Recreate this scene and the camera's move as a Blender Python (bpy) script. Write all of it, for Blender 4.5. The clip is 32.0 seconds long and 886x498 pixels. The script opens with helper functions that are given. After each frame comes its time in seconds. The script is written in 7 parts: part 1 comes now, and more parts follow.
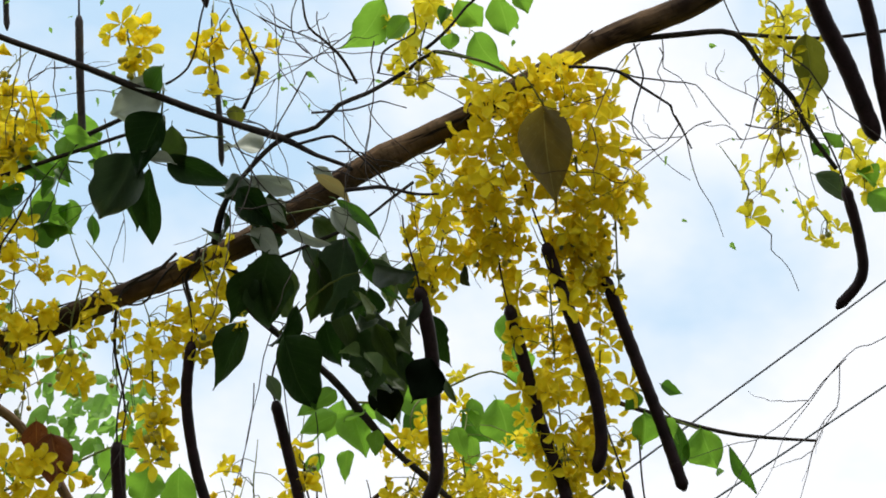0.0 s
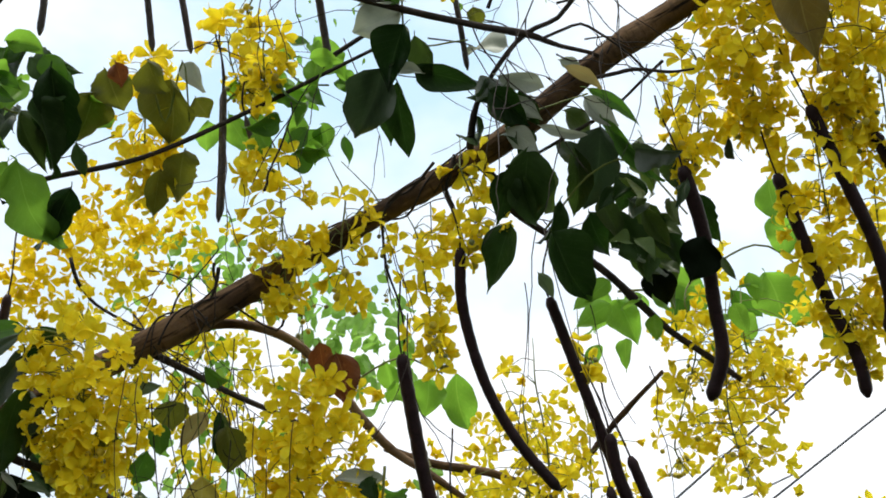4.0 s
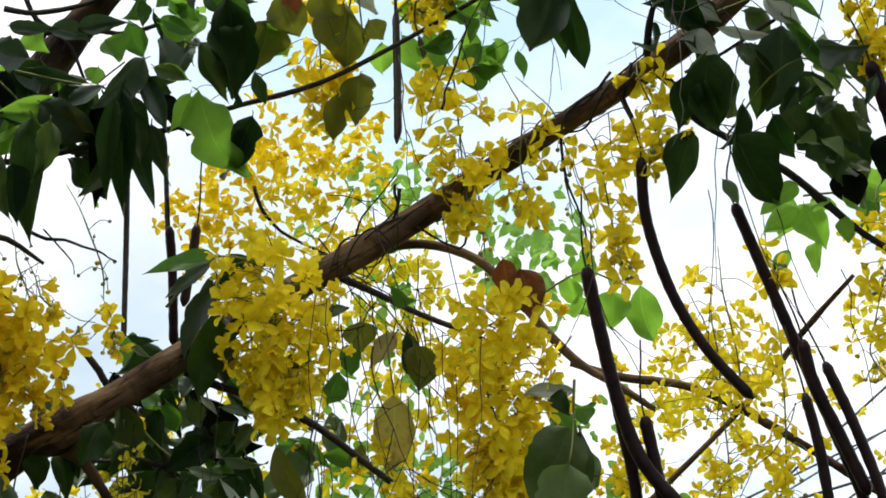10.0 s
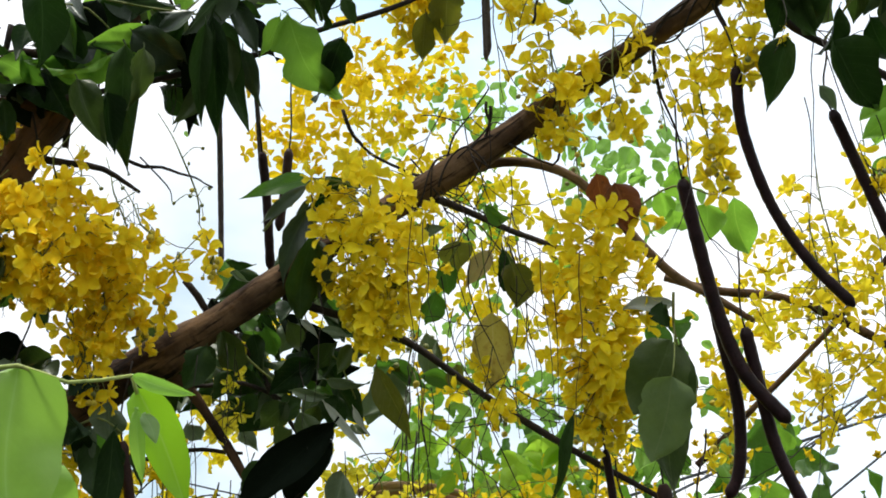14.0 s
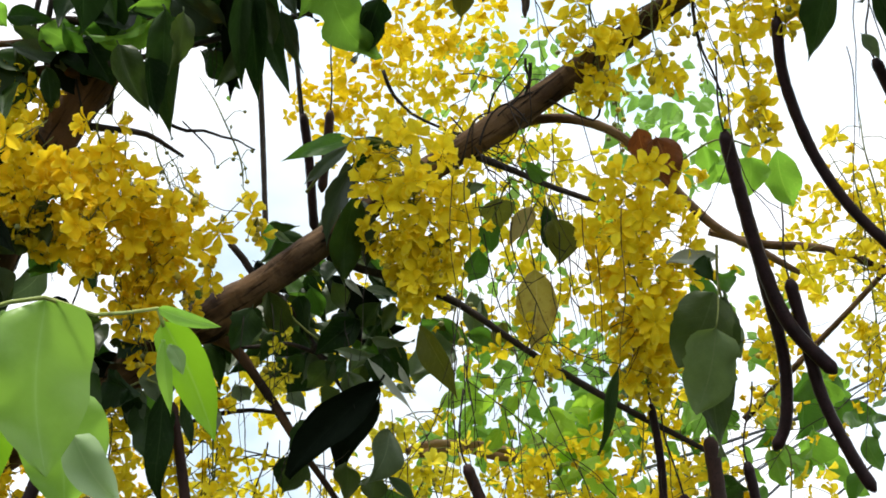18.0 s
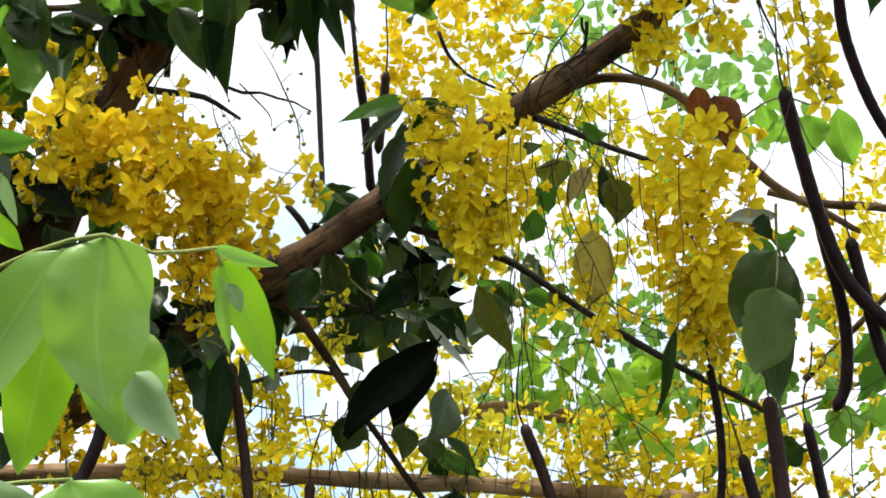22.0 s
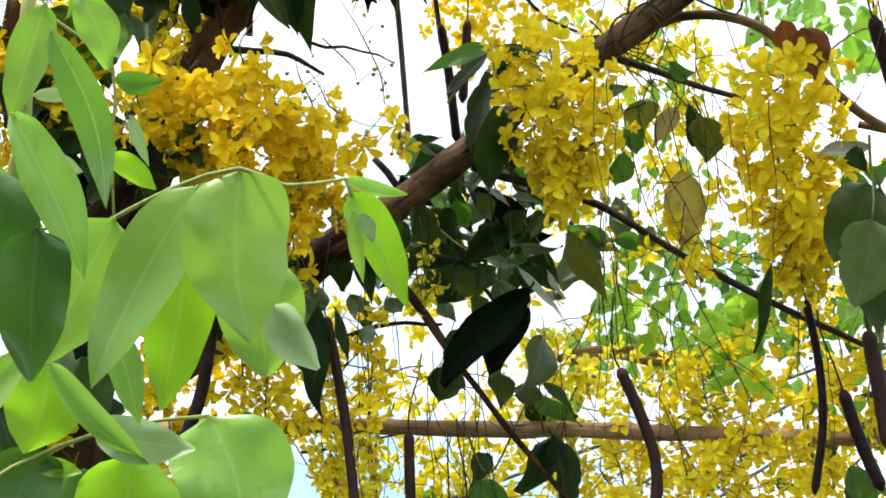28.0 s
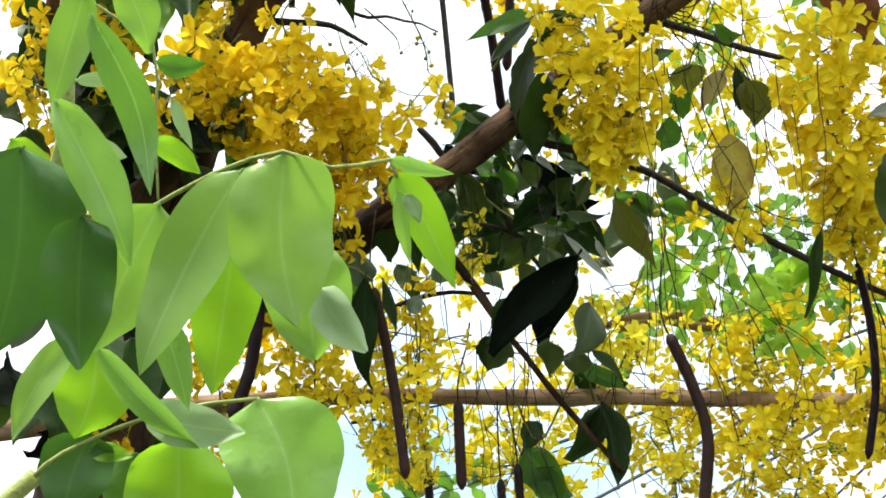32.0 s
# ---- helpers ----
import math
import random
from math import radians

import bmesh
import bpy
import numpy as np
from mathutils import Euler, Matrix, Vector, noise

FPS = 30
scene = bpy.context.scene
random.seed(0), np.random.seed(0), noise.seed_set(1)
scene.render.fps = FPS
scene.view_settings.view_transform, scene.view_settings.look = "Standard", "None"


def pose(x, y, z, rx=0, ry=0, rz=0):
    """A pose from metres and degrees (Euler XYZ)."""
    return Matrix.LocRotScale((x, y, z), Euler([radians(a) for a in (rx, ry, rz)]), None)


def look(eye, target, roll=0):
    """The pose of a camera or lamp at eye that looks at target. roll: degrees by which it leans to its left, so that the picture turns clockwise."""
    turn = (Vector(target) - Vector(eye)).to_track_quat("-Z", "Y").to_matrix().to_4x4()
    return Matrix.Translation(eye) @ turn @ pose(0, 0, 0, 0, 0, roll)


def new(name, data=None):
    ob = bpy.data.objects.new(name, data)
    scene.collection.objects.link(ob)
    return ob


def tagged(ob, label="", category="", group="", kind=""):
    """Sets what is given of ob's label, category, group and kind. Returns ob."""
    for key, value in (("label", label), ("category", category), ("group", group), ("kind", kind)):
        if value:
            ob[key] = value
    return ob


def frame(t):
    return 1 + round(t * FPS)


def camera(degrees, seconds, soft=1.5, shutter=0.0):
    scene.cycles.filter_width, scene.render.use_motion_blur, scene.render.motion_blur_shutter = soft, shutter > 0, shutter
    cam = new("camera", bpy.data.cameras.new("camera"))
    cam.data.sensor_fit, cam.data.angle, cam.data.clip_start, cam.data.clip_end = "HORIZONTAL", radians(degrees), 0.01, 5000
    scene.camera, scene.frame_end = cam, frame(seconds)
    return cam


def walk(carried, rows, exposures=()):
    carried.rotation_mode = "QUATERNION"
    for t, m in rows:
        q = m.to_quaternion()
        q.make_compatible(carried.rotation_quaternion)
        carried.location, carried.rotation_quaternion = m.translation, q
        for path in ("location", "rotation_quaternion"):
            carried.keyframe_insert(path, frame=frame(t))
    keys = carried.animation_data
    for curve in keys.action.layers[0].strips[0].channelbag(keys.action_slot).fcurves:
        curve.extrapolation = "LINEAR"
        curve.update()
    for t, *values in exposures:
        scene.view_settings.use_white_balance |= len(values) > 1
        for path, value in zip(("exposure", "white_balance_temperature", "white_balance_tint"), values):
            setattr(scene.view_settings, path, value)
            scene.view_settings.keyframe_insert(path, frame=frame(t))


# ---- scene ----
cam = camera(34.0, 32.0, soft=1.75)
PATH = (
    (0.0, pose(0.1685, -0.0803, 1.6221, 126.699, -0.652, -19.257)),
    (0.5, pose(0.1448, -0.0636, 1.6136, 126.194, -0.408, -17.609)),
    (1.0, pose(0.1163, -0.0449, 1.6106, 125.758, -0.045, -15.979)),
    (1.5, pose(0.0944, -0.0346, 1.6073, 125.209, 0.097, -14.401)),
    (2.0, pose(0.0725, -0.0244, 1.6041, 124.836, 0.325, -12.976)),
    (2.5, pose(0.0575, -0.0196, 1.6067, 124.220, 0.643, -11.589)),
    (3.0, pose(0.0426, -0.0148, 1.6093, 124.012, 0.954, -10.717)),
    (3.5, pose(0.0387, -0.0165, 1.6124, 123.607, 0.958, -10.120)),
    (5.5, pose(0.0384, -0.0312, 1.6479, 120.749, 0.589, -6.950)),
    (6.0, pose(0.0405, -0.0296, 1.6439, 120.747, 0.370, -6.093)),
    (6.5, pose(0.0357, -0.0271, 1.6415, 120.791, 0.146, -5.396)),
    (7.0, pose(0.0299, -0.0238, 1.6419, 120.712, 0.017, -4.606)),
    (7.5, pose(0.0195, -0.0195, 1.6371, 120.574, -0.068, -3.940)),
    (8.0, pose(0.0137, -0.0140, 1.6323, 120.373, -0.273, -3.281)),
    (8.5, pose(0.0099, -0.0069, 1.6257, 120.353, -0.282, -2.982)),
    (9.0, pose(0.0077, -0.0025, 1.6159, 120.375, -0.210, -2.836)),
    (9.5, pose(0.0075, 0.0026, 1.6099, 120.333, -0.301, -2.753)),
    (10.0, pose(0.0079, 0.0009, 1.6108, 119.921, -0.300, -2.666)),
    (10.5, pose(0.0096, -0.0019, 1.6150, 119.418, -0.345, -2.264)),
    (11.0, pose(0.0114, -0.0034, 1.6171, 119.146, -0.316, -1.849)),
    (11.5, pose(0.0088, -0.0034, 1.6150, 118.955, -0.232, -1.447)),
    (12.0, pose(-0.0052, 0.0021, 1.6068, 118.692, -0.153, -1.306)),
    (12.5, pose(-0.0348, 0.0098, 1.5908, 118.544, -0.014, -1.428)),
    (13.0, pose(-0.0395, 0.0140, 1.5887, 117.826, -0.048, -0.871)),
    (13.5, pose(-0.0446, 0.0184, 1.5894, 117.489, -0.032, -0.244)),
    (14.0, pose(-0.0485, 0.0186, 1.5917, 117.225, -0.008, 0.292)),
    (14.5, pose(-0.0496, 0.0155, 1.5918, 117.144, 0.097, 0.770)),
    (16.5, pose(-0.0453, 0.0152, 1.5826, 116.279, -0.135, 1.987)),
    (17.0, pose(-0.0410, 0.0177, 1.5805, 116.143, 0.005, 2.267)),
    (17.5, pose(-0.0377, 0.0187, 1.5777, 115.942, 0.020, 2.419)),
    (18.0, pose(-0.0343, 0.0189, 1.5733, 115.937, 0.091, 2.581)),
    (18.5, pose(-0.0335, 0.0212, 1.5718, 115.800, 0.141, 2.893)),
    (19.0, pose(-0.0335, 0.0229, 1.5723, 115.773, 0.137, 3.170)),
    (19.5, pose(-0.0335, 0.0218, 1.5731, 115.948, 0.244, 3.481)),
    (20.0, pose(-0.0338, 0.0202, 1.5721, 115.968, 0.254, 3.763)),
    (20.5, pose(-0.0355, 0.0204, 1.5700, 115.857, 0.063, 3.913)),
    (21.0, pose(-0.0368, 0.0225, 1.5688, 115.217, -0.071, 4.292)),
    (21.5, pose(-0.0364, 0.0223, 1.5658, 114.893, -0.447, 4.433)),
    (22.0, pose(-0.0345, 0.0254, 1.5618, 114.673, -0.628, 4.720)),
    (22.5, pose(-0.0334, 0.0296, 1.5586, 114.652, -0.495, 5.015)),
    (23.0, pose(-0.0310, 0.0306, 1.5524, 114.681, -0.662, 5.045)),
    (23.5, pose(-0.0306, 0.0293, 1.5455, 114.489, -0.706, 5.190)),
    (24.0, pose(-0.0332, 0.0313, 1.5397, 114.232, -0.861, 5.321)),
    (24.5, pose(-0.0367, 0.0317, 1.5349, 113.963, -0.774, 5.639)),
    (26.5, pose(-0.0624, 0.0294, 1.5497, 112.953, 0.434, 6.699)),
    (27.0, pose(-0.0666, 0.0255, 1.5527, 112.803, 0.360, 7.099)),
    (27.5, pose(-0.0639, 0.0222, 1.5538, 112.620, 0.425, 7.792)),
    (28.0, pose(-0.0588, 0.0282, 1.5490, 112.926, 0.290, 8.421)),
    (28.5, pose(-0.0547, 0.0300, 1.5446, 112.905, 0.181, 8.846)),
    (29.0, pose(-0.0522, 0.0307, 1.5412, 112.691, 0.043, 9.234)),
    (29.5, pose(-0.0521, 0.0326, 1.5394, 112.644, -0.103, 9.359)),
    (30.0, pose(-0.0502, 0.0326, 1.5356, 112.578, -0.083, 9.589)),
    (30.5, pose(-0.0502, 0.0313, 1.5337, 112.473, 0.205, 9.916)),
    (31.0, pose(-0.0524, 0.0313, 1.5410, 112.205, 0.338, 10.057)),
    (31.5, pose(-0.0568, 0.0361, 1.5503, 111.819, 0.422, 10.295)),
    (32.0, pose(-0.0596, 0.0321, 1.5574, 111.585, 0.477, 10.482)),
)
walk(cam, PATH, ((0.0, -0.03), (1.0, 0.02), (3.0, 0.18), (6.0, 0.27), (9.0, 0.26), (13.0, 0.35), (19.0, 0.52), (24.0, 0.71), (28.0, 0.87), (32.0, 0.91)))

# ---- light: a bright thin-cloud sky over the crown ----
world = bpy.data.worlds.new("sky")
scene.world = world
world.use_nodes = True
wn, wl = world.node_tree.nodes, world.node_tree.links
wn.clear()
w_out = wn.new("ShaderNodeOutputWorld")
w_bg = wn.new("ShaderNodeBackground")
w_bg.inputs["Strength"].default_value = 0.13
w_sky = wn.new("ShaderNodeTexSky")
w_sky.sky_type = "NISHITA"
w_sky.sun_disc = False
w_sky.sun_elevation, w_sky.sun_rotation = radians(70), radians(211)
w_co = wn.new("ShaderNodeTexCoord")
w_noise = wn.new("ShaderNodeTexNoise")
w_noise.inputs["Scale"].default_value = 4.2
w_noise.inputs["Detail"].default_value = 5
w_ramp = wn.new("ShaderNodeValToRGB")
w_ramp.color_ramp.elements[0].position, w_ramp.color_ramp.elements[1].position = 0.32, 0.57
w_veil = wn.new("ShaderNodeMix")  # thin bluish veil to thick white cloud
w_veil.data_type = "RGBA"
w_veil.inputs["A"].default_value, w_veil.inputs["B"].default_value = (4.9, 6.7, 8.4, 1), (8.9, 9.0, 9.2, 1)
w_mix = wn.new("ShaderNodeMix")
w_mix.data_type = "RGBA"
w_mix.inputs["Factor"].default_value = 0.86
w_map = wn.new("ShaderNodeMapping")
w_map.inputs["Scale"].default_value = (-1, 1.2, 1.6)
wl.new(w_co.outputs["Generated"], w_map.inputs["Vector"])
wl.new(w_map.outputs["Vector"], w_noise.inputs["Vector"])
w_gap = wn.new("ShaderNodeVectorMath")  # the cloud is thinnest high up over the tree
w_gap.operation = "DOT_PRODUCT"
w_gap.inputs[1].default_value = (0.061, 0.757, 0.651)
w_high = wn.new("ShaderNodeMapRange")
for w_key, w_value in (("From Min", 0.962), ("From Max", 1.0), ("To Min", -0.09), ("To Max", 0.20)):
    w_high.inputs[w_key].default_value = w_value
w_sub = wn.new("ShaderNodeMath")
w_sub.operation = "SUBTRACT"
wl.new(w_co.outputs["Generated"], w_gap.inputs[0])
wl.new(w_gap.outputs["Value"], w_high.inputs["Value"])
wl.new(w_noise.outputs["Fac"], w_sub.inputs[0])
wl.new(w_high.outputs["Result"], w_sub.inputs[1])
wl.new(w_sub.outputs["Value"], w_ramp.inputs["Fac"])
wl.new(w_ramp.outputs["Color"], w_veil.inputs["Factor"])
w_low = wn.new("ShaderNodeVectorMath")  # a bluer gap in the cloud low behind the blossom
w_low.operation = "DOT_PRODUCT"
w_low.inputs[1].default_value = (-0.135, 0.944, 0.300)
w_blue = wn.new("ShaderNodeMapRange")
for w_key, w_value in (("From Min", 0.958), ("From Max", 0.997), ("To Min", 0.0), ("To Max", 1.0)):
    w_blue.inputs[w_key].default_value = w_value
w_torn = wn.new("ShaderNodeMapRange")
for w_key, w_value in (("From Min", 0.74), ("From Max", 0.44), ("To Min", 0.0), ("To Max", 1.0)):
    w_torn.inputs[w_key].default_value = w_value
w_both = wn.new("ShaderNodeMath")
w_both.operation = "MULTIPLY"
w_open = wn.new("ShaderNodeMix")
w_open.data_type = "RGBA"
w_open.inputs["B"].default_value = (2.6, 4.1, 5.1, 1)
wl.new(w_co.outputs["Generated"], w_low.inputs[0])
wl.new(w_low.outputs["Value"], w_blue.inputs["Value"])
wl.new(w_noise.outputs["Fac"], w_torn.inputs["Value"])
wl.new(w_blue.outputs["Result"], w_both.inputs[0])
wl.new(w_torn.outputs["Result"], w_both.inputs[1])
wl.new(w_both.outputs["Value"], w_open.inputs["Factor"])
wl.new(w_veil.outputs["Result"], w_open.inputs["A"])
wl.new(w_open.outputs["Result"], w_mix.inputs["B"])
wl.new(w_sky.outputs["Color"], w_mix.inputs["A"])
wl.new(w_mix.outputs["Result"], w_bg.inputs["Color"])
wl.new(w_bg.outputs["Background"], w_out.inputs["Surface"])

sun = new("sun", bpy.data.lights.new("sun", "SUN"))
sun.data.energy, sun.data.angle, sun.data.color = 3.3, radians(10), (1.0, 0.96, 0.88)
sun.matrix_world = look((-2.2, -1.6, 14), (0, 2, 2))


# ---- materials ----
def shader(name, roughness=0.6, specular=0.3):
    m = bpy.data.materials.new(name)
    m.use_nodes = True
    n, l = m.node_tree.nodes, m.node_tree.links
    b = n["Principled BSDF"]
    b.inputs["Roughness"].default_value = roughness
    b.inputs["Specular IOR Level"].default_value = specular
    return m, n, l, b


def mixed(n, l, fac, a, b, mode="MIX"):
    x = n.new("ShaderNodeMix")
    x.data_type, x.blend_type = "RGBA", mode
    for key, v in (("Factor", fac), ("A", a), ("B", b)):
        if hasattr(v, "is_linked"):
            l.new(v, x.inputs[key])
        else:
            x.inputs[key].default_value = v if key == "Factor" else (*v, 1)
    return x.outputs["Result"]


def ramp(n, l, src, lo, hi):
    r = n.new("ShaderNodeMapRange")
    r.inputs["From Min"].default_value, r.inputs["From Max"].default_value = lo, hi
    l.new(src, r.inputs["Value"])
    return r.outputs["Result"]


def grain(n, l, scale, detail=4, stretch=None, coord="Object"):
    c = n.new("ShaderNodeTexCoord")
    t = n.new("ShaderNodeTexNoise")
    t.inputs["Scale"].default_value, t.inputs["Detail"].default_value = scale, detail
    src = c.outputs[coord]
    if stretch:
        mp = n.new("ShaderNodeMapping")
        mp.inputs["Scale"].default_value = stretch
        l.new(src, mp.inputs["Vector"])
        src = mp.outputs["Vector"]
    l.new(src, t.inputs["Vector"])
    return t.outputs["Fac"]


def bumped(n, l, b, height, strength, dist):
    u = n.new("ShaderNodeBump")
    u.inputs["Strength"].default_value, u.inputs["Distance"].default_value = strength, dist
    l.new(height, u.inputs["Height"])
    l.new(u.outputs["Normal"], b.inputs["Normal"])


def thin(m, n, l, b, colour, share):
    """Lets part of the light pass through a leaf or petal."""
    tr = n.new("ShaderNodeBsdfTranslucent")
    if hasattr(colour, "is_linked"):
        l.new(colour, tr.inputs["Color"])
    else:
        tr.inputs["Color"].default_value = (*colour, 1)
    mx = n.new("ShaderNodeMixShader")
    mx.inputs["Fac"].default_value = share
    l.new(b.outputs["BSDF"], mx.inputs[1])
    l.new(tr.outputs["BSDF"], mx.inputs[2])
    l.new(mx.outputs["Shader"], n["Material Output"].inputs["Surface"])


def leaf_material(name, base, other, through_colour, share, rough=0.42, spots=None, vein=(0.3, 0.42, 0.16), specular=0.4, ribs=0.18):
    m, n, l, b = shader(name, rough, specular)
    rnd = n.new("ShaderNodeObjectInfo").outputs["Random"]
    uv = n.new("ShaderNodeUVMap")
    sep = n.new("ShaderNodeSeparateXYZ")
    l.new(uv.outputs["UV"], sep.inputs["Vector"])

    def calc(op, a, c=None, d=None):
        k = n.new("ShaderNodeMath")
        k.operation = op
        for i, v in enumerate((a, c, d)):
            if v is None:
                continue
            if hasattr(v, "is_linked"):
                l.new(v, k.inputs[i])
            else:
                k.inputs[i].default_value = v
        return k.outputs["Value"]
    across = calc("ABSOLUTE", calc("SUBTRACT", sep.outputs["X"], 0.5))
    mid = calc("LESS_THAN", across, 0.014) if ribs > 0.1 else calc("MAXIMUM", calc("MULTIPLY", calc("LESS_THAN", across, 0.011), 0.7), calc("MULTIPLY", ramp(n, l, across, 0.05, 0.0), 0.4))
    rib = calc("FRACT", calc("MULTIPLY", calc("SUBTRACT", sep.outputs["Y"], calc("MULTIPLY", across, 0.55)), 9.0))
    rib = calc("LESS_THAN", calc("ABSOLUTE", calc("SUBTRACT", rib, 0.5)), 0.035)
    col = mixed(n, l, rnd, base, other)
    blotch = ramp(n, l, grain(n, l, 22), 0.35, 0.7)
    col = mixed(n, l, calc("MULTIPLY", blotch, 0.5), col, tuple(c * 0.5 for c in base))
    fleck = ramp(n, l, grain(n, l, 110, 4), 0.60, 0.72)
    col = mixed(n, l, calc("MULTIPLY", fleck, 0.3 if ribs > 0.1 else 0.06), col, vein)
    dull = n.new("ShaderNodeMapRange")
    dull.inputs["To Min"].default_value, dull.inputs["To Max"].default_value = rough * 0.7, min(1.0, rough * 1.6)
    l.new(grain(n, l, 35, 3), dull.inputs["Value"])
    l.new(dull.outputs["Result"], b.inputs["Roughness"])
    if spots:
        dots = ramp(n, l, grain(n, l, 150, 3), 0.60, 0.66)
        rust = calc("MULTIPLY", ramp(n, l, grain(n, l, 45, 4), 0.46, 0.60), ramp(n, l, grain(n, l, 16, 1), 0.45, 0.55))
        col = mixed(n, l, calc("MULTIPLY", calc("MAXIMUM", dots, rust), 0.8), col, spots)
    col = mixed(n, l, calc("MULTIPLY", rib, ribs), col, vein)
    col = mixed(n, l, calc("MULTIPLY", mid, 0.55), col, vein)
    l.new(col, b.inputs["Base Color"])
    bumped(n, l, b, calc("ADD", calc("MULTIPLY", rib, -2.5 * ribs), grain(n, l, 90, 3)), 0.45 if ribs > 0.1 else 0.2, 0.003)
    tcol = mixed(n, l, 0.45, col, through_colour)
    thin(m, n, l, b, tcol, share)
    return m


LEAF = {
    # dark: deep green with the shade of blade undersides put into the colour
    "dark": leaf_material("shade_dark_leaf", (0.009, 0.024, 0.007), (0.042, 0.080, 0.020), (0.03, 0.10, 0.006), 0.22, 0.36, vein=(0.05, 0.085, 0.03), specular=0.14),
    # black: leaf copy with the crown's deep shade painted into its colour
    "black": leaf_material("painted_shade_leaf", (0.006, 0.010, 0.006), (0.008, 0.013, 0.007), (0.01, 0.02, 0.005), 0.05, 0.6, vein=(0.010, 0.014, 0.008), specular=0.03),
    # slate: glossy, its grey also holding sky sheen painted into the colour
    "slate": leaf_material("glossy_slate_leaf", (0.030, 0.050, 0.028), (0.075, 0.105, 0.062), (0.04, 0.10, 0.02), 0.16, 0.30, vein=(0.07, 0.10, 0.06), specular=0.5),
    "moss": leaf_material("moss_green_leaf", (0.026, 0.048, 0.011), (0.075, 0.108, 0.028), (0.08, 0.16, 0.015), 0.28, 0.36, vein=(0.09, 0.125, 0.045), specular=0.35),
    "dull": leaf_material("dull_green_leaf", (0.095, 0.155, 0.050), (0.14, 0.205, 0.075), (0.20, 0.33, 0.06), 0.34, 0.45, vein=(0.16, 0.20, 0.09), specular=0.3),
    "mid": leaf_material("green_leaf", (0.045, 0.115, 0.018), (0.07, 0.155, 0.022), (0.13, 0.36, 0.02), 0.4, vein=(0.12, 0.22, 0.05)),
    # bright: lighter, more see-through green than mid
    "bright": leaf_material("bright_green_leaf", (0.11, 0.26, 0.032), (0.16, 0.34, 0.045), (0.33, 0.66, 0.05), 0.52, vein=(0.25, 0.42, 0.08), specular=0.2),
    # lit: yellower copy of bright, sunlight through the blade put into the colour
    "lit": leaf_material("backlit_tint_leaf", (0.19, 0.37, 0.035), (0.27, 0.46, 0.05), (0.50, 0.82, 0.05), 0.62, vein=(0.30, 0.48, 0.09), specular=0.15),
    "near": leaf_material("fresh_leaf", (0.09, 0.23, 0.035), (0.30, 0.54, 0.11), (0.36, 0.74, 0.05), 0.34, 0.26, vein=(0.55, 0.72, 0.34), specular=0.6, ribs=0.05),
    "sage": leaf_material("soft_green_leaf", (0.175, 0.325, 0.052), (0.245, 0.41, 0.08), (0.38, 0.74, 0.05), 0.40, 0.34, vein=(0.34, 0.50, 0.20), specular=0.5, ribs=0.04),
    "pale_green": leaf_material("pale_green_leaf", (0.26, 0.38, 0.17), (0.32, 0.45, 0.22), (0.34, 0.58, 0.14), 0.25, 0.4, vein=(0.45, 0.55, 0.32), ribs=0.04),
    # deep: copy of the close leaf with shade put into its green
    "deep": leaf_material("deep_shade_leaf", (0.045, 0.125, 0.022), (0.06, 0.155, 0.03), (0.12, 0.34, 0.02), 0.25, 0.3, vein=(0.12, 0.22, 0.06), specular=0.5, ribs=0.05),
    # lime: close leaf seen against the sky, that backlight put into the colour
    "lime": leaf_material("backlit_lime_leaf", (0.17, 0.37, 0.018), (0.23, 0.45, 0.025), (0.40, 0.76, 0.02), 0.46, 0.36, ribs=0.05),
    # pale: grey leaf backs, and sun glint on blades put into the colour
    "pale": leaf_material("pale_glint_leaf", (0.36, 0.40, 0.33), (0.46, 0.50, 0.43), (0.30, 0.36, 0.22), 0.22, 0.4, vein=(0.5, 0.55, 0.42)),
    "dusk": leaf_material("grey_green_leaf", (0.085, 0.125, 0.065), (0.13, 0.17, 0.10), (0.12, 0.22, 0.05), 0.25, 0.4, vein=(0.2, 0.25, 0.14)),
    "olive": leaf_material("olive_leaf", (0.085, 0.095, 0.014), (0.12, 0.125, 0.018), (0.24, 0.27, 0.02), 0.4, vein=(0.2, 0.2, 0.06)),
    "tan": leaf_material("dry_tan_leaf", (0.34, 0.27, 0.10), (0.38, 0.30, 0.12), (0.42, 0.34, 0.09), 0.35),
    "bronze": leaf_material("bronze_leaf", (0.15, 0.115, 0.028), (0.16, 0.12, 0.03), (0.30, 0.23, 0.03), 0.35, vein=(0.3, 0.26, 0.09)),
    "spotted": leaf_material("spotted_leaf", (0.33, 0.28, 0.06), (0.33, 0.28, 0.06), (0.55, 0.46, 0.06), 0.52, spots=(0.13, 0.055, 0.015), vein=(0.45, 0.38, 0.14)),
    "rust": leaf_material("rusty_dead_leaf", (0.19, 0.060, 0.018), (0.15, 0.048, 0.016), (0.26, 0.08, 0.016), 0.25, 0.38, spots=(0.06, 0.02, 0.01), vein=(0.4, 0.17, 0.05)),
    "far": leaf_material("light_leaf", (0.17, 0.35, 0.055), (0.24, 0.44, 0.09), (0.38, 0.70, 0.10), 0.55, specular=0.2),
}


